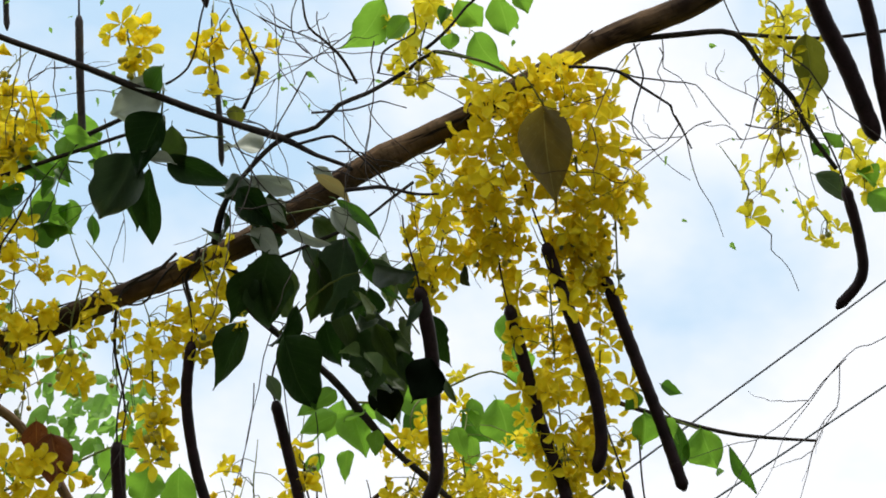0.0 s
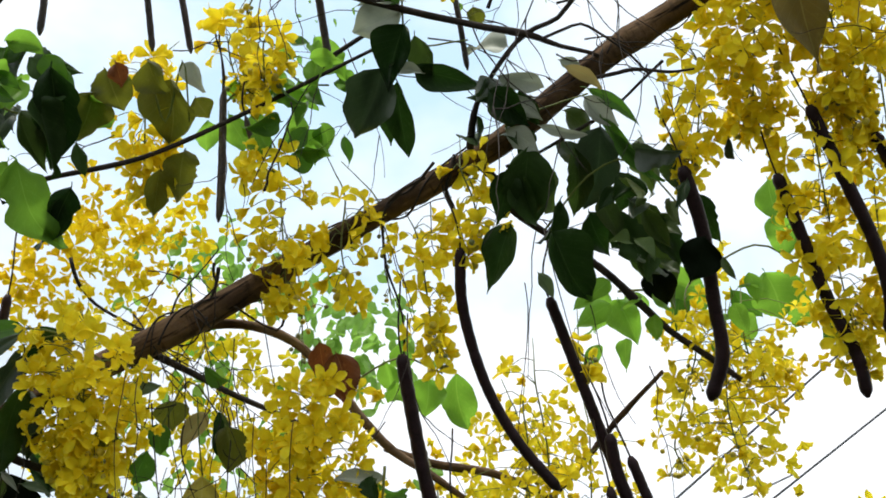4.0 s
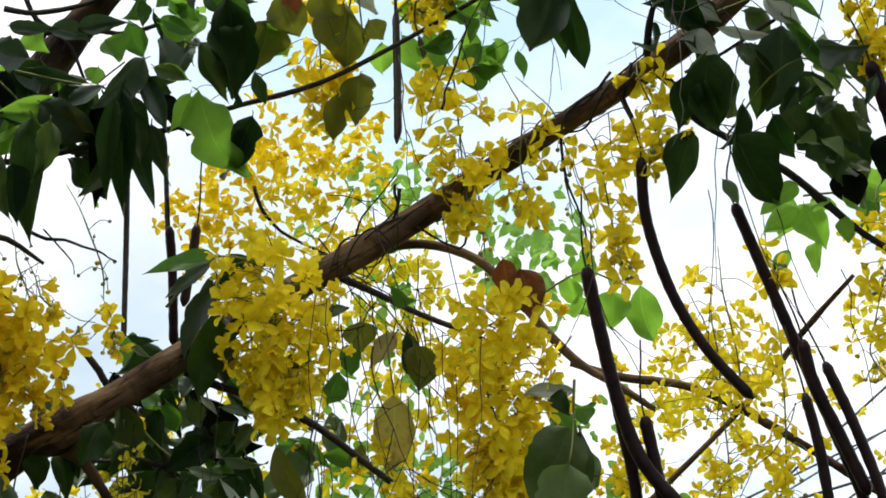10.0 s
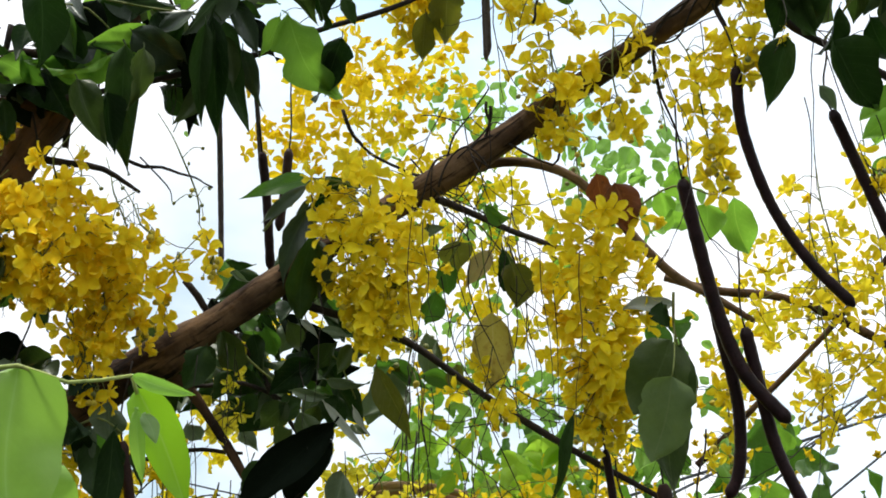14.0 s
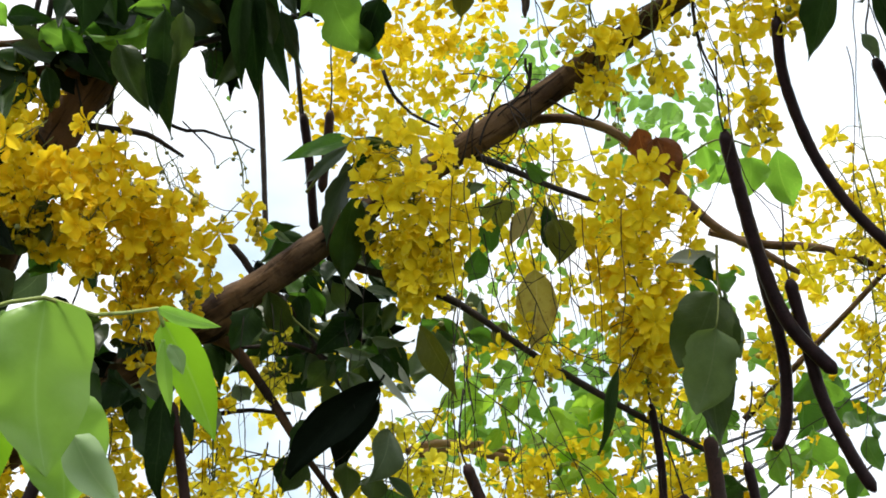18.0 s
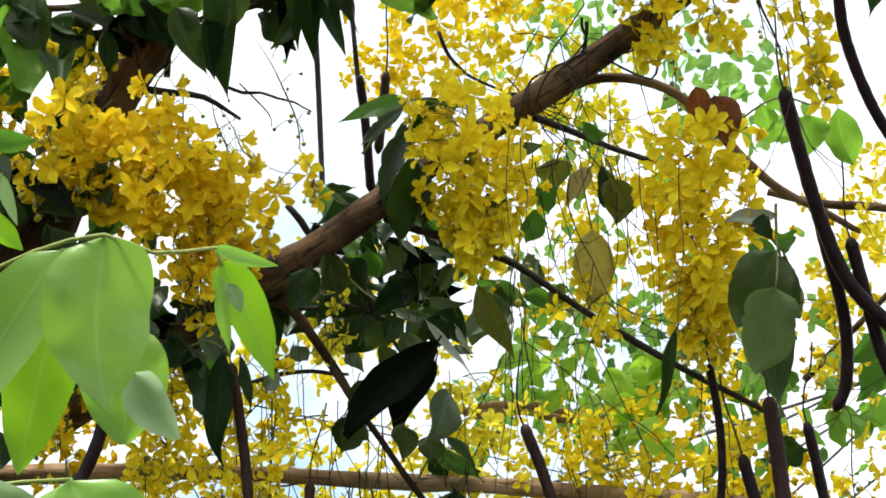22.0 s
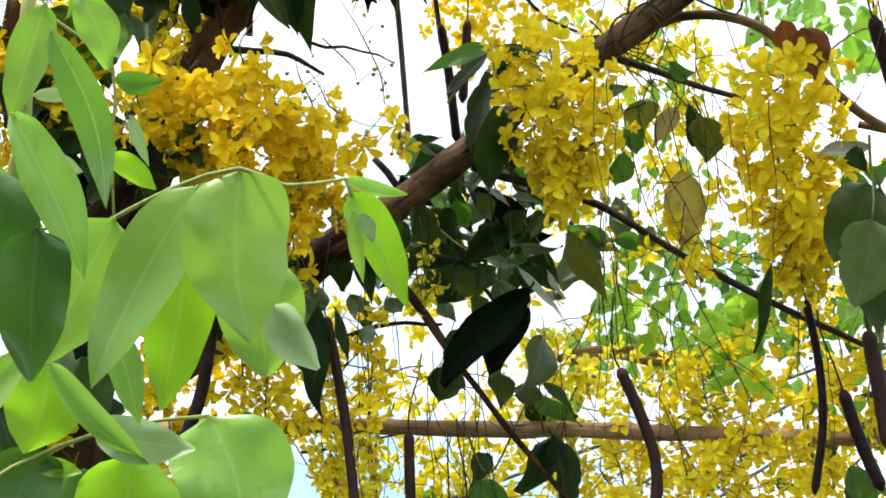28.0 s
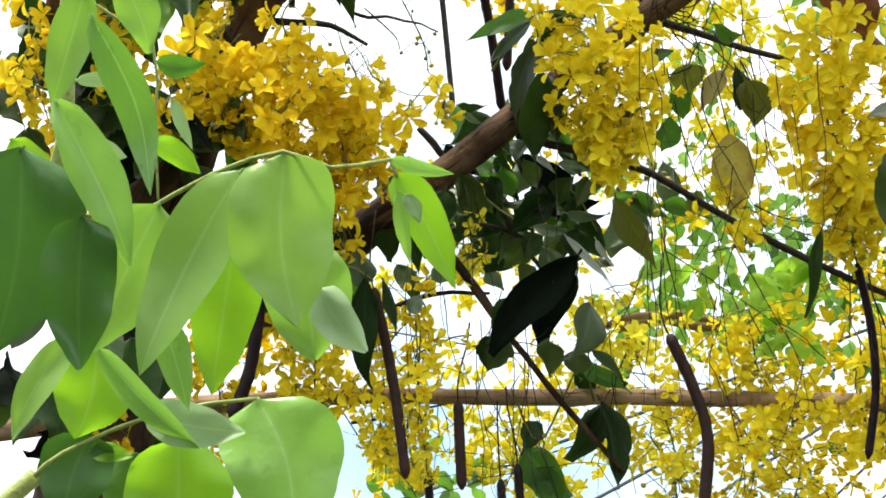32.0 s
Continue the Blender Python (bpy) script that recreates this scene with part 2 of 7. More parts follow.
def petal_material(name, a, c, deep):
    m, n, l, b = shader(name, 0.7, 0.06)
    rnd = n.new("ShaderNodeObjectInfo").outputs["Random"]
    isl = n.new("ShaderNodeNewGeometry").outputs["Random Per Island"]
    col = mixed(n, l, rnd, a, c)
    col = mixed(n, l, ramp(n, l, isl, 0.2, 1.05), col, deep)
    col = mixed(n, l, ramp(n, l, grain(n, l, 160, 3), 0.5, 0.9), col, deep)
    sep = n.new("ShaderNodeSeparateXYZ")
    l.new(n.new("ShaderNodeUVMap").outputs["UV"], sep.inputs["Vector"])
    # petal base: deeper gold, with shade of the flower's centre painted in
    claw_shade = n.new("ShaderNodeMapRange")
    for key, value in (("From Min", 0.45), ("From Max", 0.0), ("To Min", 0.0), ("To Max", 0.8)):
        claw_shade.inputs[key].default_value = value
    l.new(sep.outputs["Y"], claw_shade.inputs["Value"])
    col = mixed(n, l, claw_shade.outputs["Result"], col, tuple(x * 0.8 for x in deep))
    rim_backlight = n.new("ShaderNodeMapRange")  # pale margin: backlight on the petal edges put into the colour
    for key, value in (("From Min", 0.82), ("From Max", 1.0), ("To Min", 0.0), ("To Max", 0.55)):
        rim_backlight.inputs[key].default_value = value
    l.new(sep.outputs["Y"], rim_backlight.inputs["Value"])
    col = mixed(n, l, rim_backlight.outputs["Result"], col, (0.95, 0.87, 0.14))
    vein = n.new("ShaderNodeTexWave")
    vein.inputs["Scale"].default_value, vein.inputs["Distortion"].default_value = 3.0, 2.0
    l.new(n["UV Map"].outputs["UV"], vein.inputs["Vector"])
    bumped(n, l, b, vein.outputs["Fac"], 0.35, 0.001)
    l.new(col, b.inputs["Base Color"])
    thin(m, n, l, b, col, 0.40)
    return m


PETAL = petal_material("yellow_petal", (0.935, 0.805, 0.030), (0.945, 0.85, 0.052), (0.91, 0.675, 0.013))
GOLD = petal_material("golden_petal", (0.94, 0.765, 0.024), (0.95, 0.82, 0.042), (0.915, 0.60, 0.011))
LEMON = petal_material("lemon_petal", (0.93, 0.86, 0.055), (0.94, 0.89, 0.11), (0.92, 0.78, 0.022))


def plain(name, a, c, scale, rough, bump=0.3, depth=0.002, stretch=None, specular=0.3):
    m, n, l, b = shader(name, rough, specular)
    big = ramp(n, l, grain(n, l, scale, 5, stretch), 0.35, 0.68)
    fine = grain(n, l, scale * 7, 4, stretch)
    col = mixed(n, l, big, a, c)
    col = mixed(n, l, ramp(n, l, fine, 0.52, 0.75), col, tuple(x * 0.55 for x in a))
    l.new(col, b.inputs["Base Color"])
    bumped(n, l, b, fine, bump, depth)
    return m


def bark_material(name, a, c, crack):
    m, n, l, b = shader(name, 0.85, 0.15)
    at = n.new("ShaderNodeAttribute")
    at.attribute_name = "lengthwise"

    def streak(stretch, detail):
        mp = n.new("ShaderNodeMapping")
        mp.inputs["Scale"].default_value = stretch
        t = n.new("ShaderNodeTexNoise")
        t.inputs["Scale"].default_value, t.inputs["Detail"].default_value = 1, detail
        l.new(at.outputs["Vector"], mp.inputs["Vector"])
        l.new(mp.outputs["Vector"], t.inputs["Vector"])
        return t.outputs["Fac"]
    col = mixed(n, l, ramp(n, l, grain(n, l, 9, 6), 0.40, 0.64), a, c)
    pale = ramp(n, l, streak((45, 45, 9), 6), 0.56, 0.72)
    col = mixed(n, l, pale, col, tuple(x * 1.35 for x in c))
    cracks = ramp(n, l, streak((110, 110, 14), 5), 0.56, 0.68)
    col = mixed(n, l, cracks, col, crack)
    rings = ramp(n, l, streak((24, 24, 90), 5), 0.60, 0.85)
    col = mixed(n, l, rings, col, crack)
    l.new(col, b.inputs["Base Color"])
    bumped(n, l, b, mixed(n, l, 0.5, streak((130, 130, 12), 5), grain(n, l, 120, 5)), 0.9, 0.005)
    return m


BARK = bark_material("brown_bark", (0.024, 0.0125, 0.007), (0.140, 0.086, 0.047), (0.007, 0.004, 0.003))
OLD_BARK = bark_material("dark_bark", (0.022, 0.014, 0.009), (0.095, 0.052, 0.026), (0.010, 0.007, 0.005))
TAN_BARK = bark_material("light_bark", (0.25, 0.155, 0.085), (0.42, 0.285, 0.165), (0.10, 0.06, 0.035))
SIDE_BARK = bark_material("side_branch_bark", (0.085, 0.052, 0.032), (0.22, 0.15, 0.095), (0.03, 0.018, 0.012))
TWIG = plain("dark_twig", (0.016, 0.012, 0.010), (0.035, 0.025, 0.020), 40, 0.8)
STALK = plain("green_stalk", (0.10, 0.14, 0.03), (0.16, 0.17, 0.04), 60, 0.6)
NEAR_STALK = plain("light_green_stalk", (0.24, 0.30, 0.07), (0.32, 0.36, 0.10), 60, 0.5)
POD = plain("black_brown_pod", (0.010, 0.0042, 0.0054), (0.023, 0.0098, 0.0122), 30, 0.45, 0.35, 0.002, specular=0.16)
BROWN_POD = plain("brown_pod", (0.024, 0.009, 0.007), (0.042, 0.016, 0.011), 30, 0.6, 0.35, 0.002)
GREY_POD = plain("weathered_pod", (0.055, 0.043, 0.046), (0.095, 0.080, 0.082), 30, 0.6, 0.35, 0.002)
BUD = plain("yellow_green_bud", (0.50, 0.42, 0.05), (0.62, 0.50, 0.05), 90, 0.5, 0.1)
GREEN_BUD = plain("green_bud", (0.16, 0.19, 0.07), (0.24, 0.26, 0.09), 90, 0.5, 0.1)
# ground colour with the tree's shade painted in, to cut light from below
GRASS = plain("shade_dark_grass", (0.020, 0.030, 0.010), (0.040, 0.038, 0.018), 0.7, 0.9, 0.8, 0.05)
CABLE = plain("cable_rubber", (0.035, 0.042, 0.048), (0.05, 0.06, 0.066), 20, 0.6)

# ---- building helpers ----
V = Vector
CAMERA_SPOT = V((0.0, 0.0, 1.6))  # leaf blades are faced to this spot, where the camera stands
count = [0]


def rng():
    count[0] += 1
    return random.Random(count[0] * 7919)


def mesh(name, verts, faces, mat, uvs=None, smooth=True):
    me = bpy.data.meshes.new(name)
    me.from_pydata([tuple(v) for v in verts], [], faces)
    me.materials.append(mat)
    if smooth:
        me.polygons.foreach_set("use_smooth", [True] * len(me.polygons))
    if uvs:
        layer = me.uv_layers.new(name="UVMap")
        flat = [c for f in faces for i in f for c in uvs[i]]
        layer.data.foreach_set("uv", flat)
    me.update()
    return me


def part(name, me, parent, label="", m=None):
    ob = new(name, me)
    ob.parent = parent
    if m is not None:
        ob.matrix_basis = m
    return tagged(ob, label)


def thing(name, place, label, category, group="", kind=""):
    ob = new(name)
    ob.empty_display_size = 0.05
    ob.location = place
    return tagged(ob, label, category, group, kind)


def smooth_line(points, step):
    """Catmull-Rom through (x, y, z, r) points, at about the given spacing."""
    p = [np.array(q, float) for q in points]
    p = [2 * p[0] - p[1]] + p + [2 * p[-1] - p[-2]]
    out = []
    for i in range(1, len(p) - 2):
        n = max(2, int(np.linalg.norm(p[i + 1][:3] - p[i][:3]) / step))
        for k in range(n):
            t = k / n
            out.append(0.5 * (2 * p[i] + (p[i + 1] - p[i - 1]) * t + (2 * p[i - 1] - 5 * p[i] + 4 * p[i + 1] - p[i + 2]) * t * t
                              + (3 * p[i] - p[i - 1] - 3 * p[i + 1] + p[i + 2]) * t ** 3))
    out.append(p[-2])
    return out


def tube(points, sides=8, step=0.03, lump=0.0, seed=0, ends=True, origin=(0, 0, 0), into=None, knots=(), along=None):
    """Verts and faces of a round stem through (x, y, z, r) points, its surface uneven by lump."""
    line = smooth_line(points, step)
    verts, faces = into if into else ([], [])
    o = V(origin)
    side = None
    first = len(verts)
    run = 0.0
    for i, q in enumerate(line):
        if i:
            run += float(np.linalg.norm(q[:3] - line[i - 1][:3]))
        a = V(line[max(i - 1, 0)][:3])
        c = V(line[min(i + 1, len(line) - 1)][:3])
        way = (c - a).normalized()
        if side is None:
            side = way.orthogonal().normalized()
        side = (side - way * side.dot(way)).normalized()
        up = way.cross(side)
        at = V(q[:3])
        r = max(q[3], 0.0003)
        for k in range(sides):
            w = 2 * math.pi * k / sides
            d = side * math.cos(w) + up * math.sin(w)
            rr = r
            if lump:
                rr *= 1 + lump * noise.noise((at + d * r) * 9 + V((seed, 0, 0))) + 0.5 * lump * noise.noise((at + d * r) * 38)
            for kx, ka, kh in knots:
                e = ((run - kx) / (1.1 * r)) ** 2 + (1 - math.cos(w - ka)) * 3
                rr += r * kh * math.exp(-e)
            if along is not None:
                along.extend((math.cos(w) * r, math.sin(w) * r, run))
            verts.append(at + d * rr - o)
    n = len(line)
    for i in range(n - 1):
        for k in range(sides):
            a, b_ = first + i * sides + k, first + i * sides + (k + 1) % sides
            faces.append((a, b_, b_ + sides, a + sides))
    if ends:
        faces.append(tuple(first + k for k in reversed(range(sides))))
        faces.append(tuple(first + (n - 1) * sides + k for k in range(sides)))
    return verts, faces


def limb(name, parent, points, mat, label="", sides=16, step=0.02, lump=0.12):
    """One piece of the tree's wood, through (x, y, z, r) points."""
    g = rng()
    total = sum((V(p[:3]) - V(q[:3])).length for p, q in zip(points, points[1:]))
    knots = [(g.uniform(0, total), g.uniform(0, 6.28), g.uniform(0.15, 0.5)) for _ in range(int(total * 5))] if sides > 14 else ()
    along = []
    v, f = tube(points, sides, step, lump, g.random() * 50, knots=knots, along=along)
    me = mesh(name, v, f, mat)
    me.attributes.new("lengthwise", "FLOAT_VECTOR", "POINT").data.foreach_set("vector", along)
    return part(name, me, parent, label)


def twig(parent, points, r0, r1, mat=None):
    """A thin twig that tapers from r0 to r1 through (x, y, z) points, a little crooked."""
    g = rng()
    n = len(points) - 1
    pts = [(*p, r0 + (r1 - r0) * i / n) for i, p in enumerate(points)]
    line = smooth_line(pts, 0.05)
    bent = [(q[0] + g.uniform(-1, 1) * 0.003, q[1] + g.uniform(-1, 1) * 0.004, q[2] + g.uniform(-1, 1) * 0.003, q[3] * g.uniform(0.85, 1.2)) for q in line]
    if len(bent) < 2:
        bent = pts
    return part("twig", mesh("twig", *tube(bent, 6, 0.025, 0), mat or TWIG), parent)


def vine(parent, points, turns, phase, r=0.0022):
    """A thin dark climber wound round a bough through (x, y, z, radius) points."""
    g = rng()
    line = smooth_line(points, 0.012)
    out = []
    for i, q in enumerate(line):
        d = V(line[min(i + 1, len(line) - 1)][:3]) - V(line[max(i - 1, 0)][:3])
        side = d.cross(V((0, 0, 1))).normalized()
        up = side.cross(d.normalized())
        w = phase + turns * 6.283 * i / len(line) + 0.5 * math.sin(i * 0.31 + phase)
        k = q[3] * (1.03 + 0.10 * math.sin(i * 0.23 + phase * 3)) + r
        out.append((*(V(q[:3]) + (side * math.cos(w) + up * math.sin(w)) * k), r * g.uniform(0.8, 1.25)))
    return part("vine", mesh("vine", *tube(out, 6, 0.012), TWIG), parent, "thin dark climbing stem")


def thread(parent, top, drop, sway, r=0.0012):
    """A thin old flower stalk that hangs from top."""
    g = rng()
    pts = [(top[0] + sway * (k / 5) ** 1.7 + g.uniform(-1, 1) * 0.006, top[1] + g.uniform(-1, 1) * 0.01, top[2] - drop * k / 5, r * (1 - 0.1 * k)) for k in range(6)]
    return part("twig", mesh("twig", *tube(pts, 5, 0.03), TWIG), parent)


def wisps(centre, size, n, length, r=0.0013, fall=0.3):
    """Thin bare twig ends round centre: crooked sprays, each with a few side shoots that leave it at its kinks."""
    g = rng()
    left = n
    while left > 0:
        at = V(centre) + V([g.uniform(-1, 1) * s for s in size])
        w = g.choice((-0.6, -1.2, -2.0, -2.6, 0.4, 2.8)) + g.uniform(-0.4, 0.4)
        verts, faces = [], []
        shoots = [(at, w, length * g.uniform(0.9, 1.5), r * 1.15)]
        for k in range(min(left, g.randint(3, 5))):
            left -= 1
            if not shoots:
                break
            p, w, far, thick = shoots.pop(0)
            h, pts = far / 8, []
            for j in range(9):
                pts.append((*p, thick * (1.1 - 0.09 * j)))
                if j in (2, 4, 6) and g.random() < 0.8:
                    shoots.append((p.copy(), w + g.choice((-1, 1)) * g.uniform(0.5, 0.9), far * g.uniform(0.35, 0.65), thick * 0.8))
                w += g.gauss(0, 0.2)
                p = p + V((math.cos(w) * h, g.uniform(-0.4, 0.4) * h, math.sin(w) * h - fall * h))
            tube(pts, 5, 0.02, into=(verts, faces))
        part("twig", mesh("twig", verts, faces, TWIG), tree)


def cable(a, b, r):
    """An overhead cable through a and b that runs on far past both."""
    a, b = V(a), V(b)
    d = b - a
    pts = [(*(a + d * k - V((0, 0, 0.0008 * d.length * (36 - (k - 0.5) ** 2)))), r) for k in (-5, -3, -1, 0, 1, 2, 4, 6)]
    ob = new("overhead_cable", mesh("overhead_cable", *tube(pts, 8, 0.3), CABLE))
    return tagged(ob, "thin dark grey overhead cable crossing the sky behind the tree", "cable", "overhead cables")


def pod(points, r, mat=None, stalk=0.12, label="long black-brown cylindrical seed pod hanging from the branch"):
    """A long cylindrical pod through (x, y, z) points from its stalk end to its tip."""
    g = rng()
    base = V(points[0])
    ob = thing("seed_pod", base, label, "seed pod", "hanging seed pods")
    n = len(points) - 1
    line = smooth_line([(*p, r) for p in points], 0.011)
    m = len(line) - 1
    body = []
    for i, q in enumerate(line):
        v = i / m
        end = min(1.0, (max(0.0, v) * m * 0.011 / (r * 1.3) + 0.25)) ** 0.5
        tip = min(1.0, ((1 - v) * m * 0.011 / (r * 1.1) + 0.06)) ** 0.5
        body.append((q[0], q[1], q[2], r * end * tip * (1 + 0.035 * math.sin(i * 2.3) + g.uniform(-0.02, 0.02))))
    part("pod", mesh("pod", *tube(body, 12, 0.011, 0.05, g.random() * 9, origin=base), mat or POD), ob)
    if stalk:
        d = (V(points[0]) - V(points[1])).normalized()
        x = g.uniform(-0.25, 0.25) * stalk
        s = [base - d * 0.004, base + d * stalk * 0.2, base + d * stalk * 0.36 + V((x * 0.3, 0, stalk * 0.16)), base + d * stalk * 0.4 + V((x * 0.8, 0, stalk * 0.45)), base + d * stalk * 0.36 + V((x, 0.005, stalk * 0.85))]
        part("stalk", mesh("stalk", *tube([(*q, 0.0017) for q in s], 6, 0.008, origin=base), TWIG), ob)
    return ob


def leaf_mesh(g, length, width, mat, fold=0.3, curl=0.2, shape=0.95, ragged=0.0, lobes=0.0, petiole=True, twist=0.0, blunt=None):
    """A leaf blade along +Y with its face to +Z, folded along the midrib, curled along its length."""
    nu, nv = 8, 14
    verts, uvs, faces = [], [], []
    ph, side = g.uniform(0, 6), g.uniform(-0.16, 0.16)
    bulge = shape * g.uniform(0.85, 1.08)
    round_tip = bool(blunt) or shape < 0.91
    blunt_tip = bool(blunt)
    blunt = blunt or g.uniform(0.8, 1.15)
    low, high = g.uniform(0.5, 0.95), g.uniform(0.85, 1.5)
    peak = low / (low + high)
    top = peak ** low * (1 - peak) ** high
    early = g.uniform(0.76, 0.96)
    sway, notch = g.uniform(0.03, 0.09), g.uniform(0.05, 0.16)
    wavy, g_roll = g.uniform(0.03, 0.10), g.uniform(-0.5, 0.5)
    for j in range(nv + 1):
        v = j / nv
        if round_tip:
            w = math.sin(math.pi * v ** (bulge * early)) ** blunt * (1 - 0.25 * v ** 3) * (1 if v < 0.78 else 1 - 1.6 * (v - 0.78))
        else:
            w = v ** low * (1 - v) ** high / top * (1 if v < 0.8 else 1 - 1.1 * (v - 0.8))
        w = max(w, 0.014)
        for i in range(nu + 1):
            u = i / nu * 2 - 1
            ww = w
            if ragged and abs(u) > 0.45:
                ww *= 1 - ragged * max(0, noise.noise(V((v * 9, ph + u * 2, 0))))
            if abs(u) > 0.3:
                ww *= 1 + notch * (0.5 if round_tip else 1.0) * noise.noise(V((v * 5.5 + ph, 3 if u > 0 else 8, ph)))
            if lobes:
                ww *= 1 - lobes * max(0, math.sin(v * 13 + (2.6 if u > 0 else 0.4)))
            x = u * ww * width / 2 + side * length * math.sin(v * math.pi) * 0.5
            a = curl * v * v
            z = fold * abs(u) * ww * width * 0.5 - a * length * 0.5 + wavy * width * math.sin(v * 11 + ph + u * 2.0) * abs(u) + g_roll * width * u * u * u * 0.5 + sway * length * math.sin(v * 5.2 + ph) * v
            t = twist * (v - 0.25)
            x, z = x * math.cos(t) - z * math.sin(t), x * math.sin(t) + z * math.cos(t)
            verts.append((x, v * length * (1 - 0.10 * abs(curl) * v), z))
            uvs.append((i / nu, v))
    for j in range(nv):
        for i in range(nu):
            a = j * (nu + 1) + i
            faces.append((a, a + 1, a + nu + 2, a + nu + 1))
    if petiole:
        first, pr, h = len(verts), max(0.0009, length * 0.009), length * (0.03 if blunt_tip else g.uniform(0.05, 0.13))
        sx, sz = g.uniform(-0.5, 0.5), g.uniform(-0.5, 0.1)
        for j in range(4):
            k = j / 3
            for cx, cz in ((1, 0), (0, 1), (-1, 0), (0, -1)):
                verts.append((cx * pr + sx * h * k * k, length * 0.02 - h * k, cz * pr + sz * h * k * k))
                uvs.append((0.5, 0.02))
        for j in range(3):
            for i in range(4):
                a, c = first + j * 4 + i, first + j * 4 + (i + 1) % 4
                faces.append((a, c, c + 4, a + 4))
    return mesh("leaf", verts, faces, mat, uvs)


def leaf(parent, base, tip, width, kind="dark", turn=None, fold=None, curl=None, shape=0.92, ragged=0.0, lobes=0.0, name="leaf", blunt=None):
    """A leaf from base to tip, its blade faced to the camera's spot; turn tips it round its own axis."""
    g = rng()
    b, t = V(base), V(tip)
    axis = t - b
    length = axis.length
    axis.normalize()
    if turn is None:
        turn = g.uniform(-28, 28)
    if fold is None:
        fold = g.uniform(0.05, 0.35) if blunt else g.uniform(0.15, 1.15)
    if curl is None:
        curl = g.uniform(-0.1, 0.3) if blunt else g.uniform(-0.2, 0.6)
    face = CAMERA_SPOT - b
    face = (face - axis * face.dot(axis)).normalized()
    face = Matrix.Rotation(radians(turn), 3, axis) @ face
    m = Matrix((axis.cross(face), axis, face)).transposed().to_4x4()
    off = parent.location if parent else V((0, 0, 0))
    m.translation = b - off
    # widened so a turned blade keeps its width as the camera sees it
    width = width / max(0.5, math.cos(radians(turn)))
    if not ragged and not blunt and kind in ("dark", "slate", "moss", "olive") and g.random() < 0.45:
        ragged = g.uniform(0.2, 0.6)  # older leaves are bitten at the margin
    me = leaf_mesh(g, length, width, LEAF[kind], fold, curl, shape, ragged, lobes, twist=g.uniform(-0.3, 0.3) if blunt else g.uniform(-1.0, 1.0), blunt=blunt)
    ob = new(name, me)
    ob.parent = parent
    ob.matrix_basis = m
    return ob


def stem(parent, points, r, mat=None, name="stem"):
    pts = [(*p, r * (1 - 0.35 * i / len(points))) for i, p in enumerate(points)]
    return part(name, mesh(name, *tube(pts, 7, 0.025, origin=parent.location), mat or STALK), parent)


def leafy(place, label, group="leafy twigs"):
    return thing("leafy_twig", place, label, "leaves", group)


def scatter(parent, centre, size, n, kind, low, high, slim=0.5, down=0.75):
    """Many leaves of like size, spread in a box round centre, hanging more or less."""
    g = rng()
    kinds = kind.split()
    for k in range(n):
        b = V(centre) + V([g.uniform(-1, 1) * s for s in size])
        d = V((g.uniform(-1, 1), g.uniform(-0.7, 0.4), -down + g.uniform(-0.6, 0.6))).normalized()
        h = g.uniform(low, high)
        leaf(parent, b, b + d * h, h * slim * g.uniform(0.8, 1.2), kinds[k % len(kinds)], g.uniform(-50, 50))


# flowers: five clawed cupped petals round a short pedicel, with long curved stamens
def flower_mesh(name, g, mat, opening, size):
    verts, faces, uvs = [], [], []
    for p in range(5):
        w = 2 * math.pi * (p + g.uniform(-0.14, 0.14)) / 5
        lift = radians(opening + g.uniform(-20, 20))
        h, b = size * g.uniform(0.88, 1.12), size * g.uniform(0.52, 0.68)
        tw = g.uniform(-0.9, 0.9)
        first = len(verts)
        for j, v in enumerate((0, 0.18, 0.38, 0.58, 0.78, 0.92, 1.0)):
            k = min(1.0, v / 0.58)
            half = b / 2 * (0.13 + 0.87 * k * k * (3 - 2 * k)) * (1 if v < 0.6 else max(0.3, 1 - ((v - 0.58) / 0.42) ** 2.4) ** 0.5)
            for i in range(4):
                u = i / 3 * 2 - 1
                x, y = u * half, 0.002 + v * h
                z = 0.26 * h * (u * u) * v + (0.22 * math.sin(v * 2.6)) * h * 0.5 - 0.16 * h * v * v
                z += tw * u * half * v
                yy = y * math.cos(lift) - z * math.sin(lift)
                zz = y * math.sin(lift) + z * math.cos(lift)
                verts.append((x * math.cos(w) - yy * math.sin(w), x * math.sin(w) + yy * math.cos(w), zz))
                uvs.append((i / 3, v))
        for j in range(6):
            for i in range(3):
                a = first + j * 4 + i
                faces.append((a, a + 1, a + 5, a + 4))
    return mesh(name, verts, faces, mat, uvs)


def stamen_mesh(g, size):
    d = V((1, 0, 0))
    v, f = tube([(0, 0, 0, 0.0008), (*(d * 0.5 * size + V((0, 0, 0.55 * size))), 0.0007), (*(d * 1.15 * size + V((0, 0, 0.75 * size))), 0.0007), (*(d * 1.5 * size + V((0, 0, 0.4 * size))), 0.0011)], 4, 0.007)
    return mesh("stamen", v, f, LEMON)


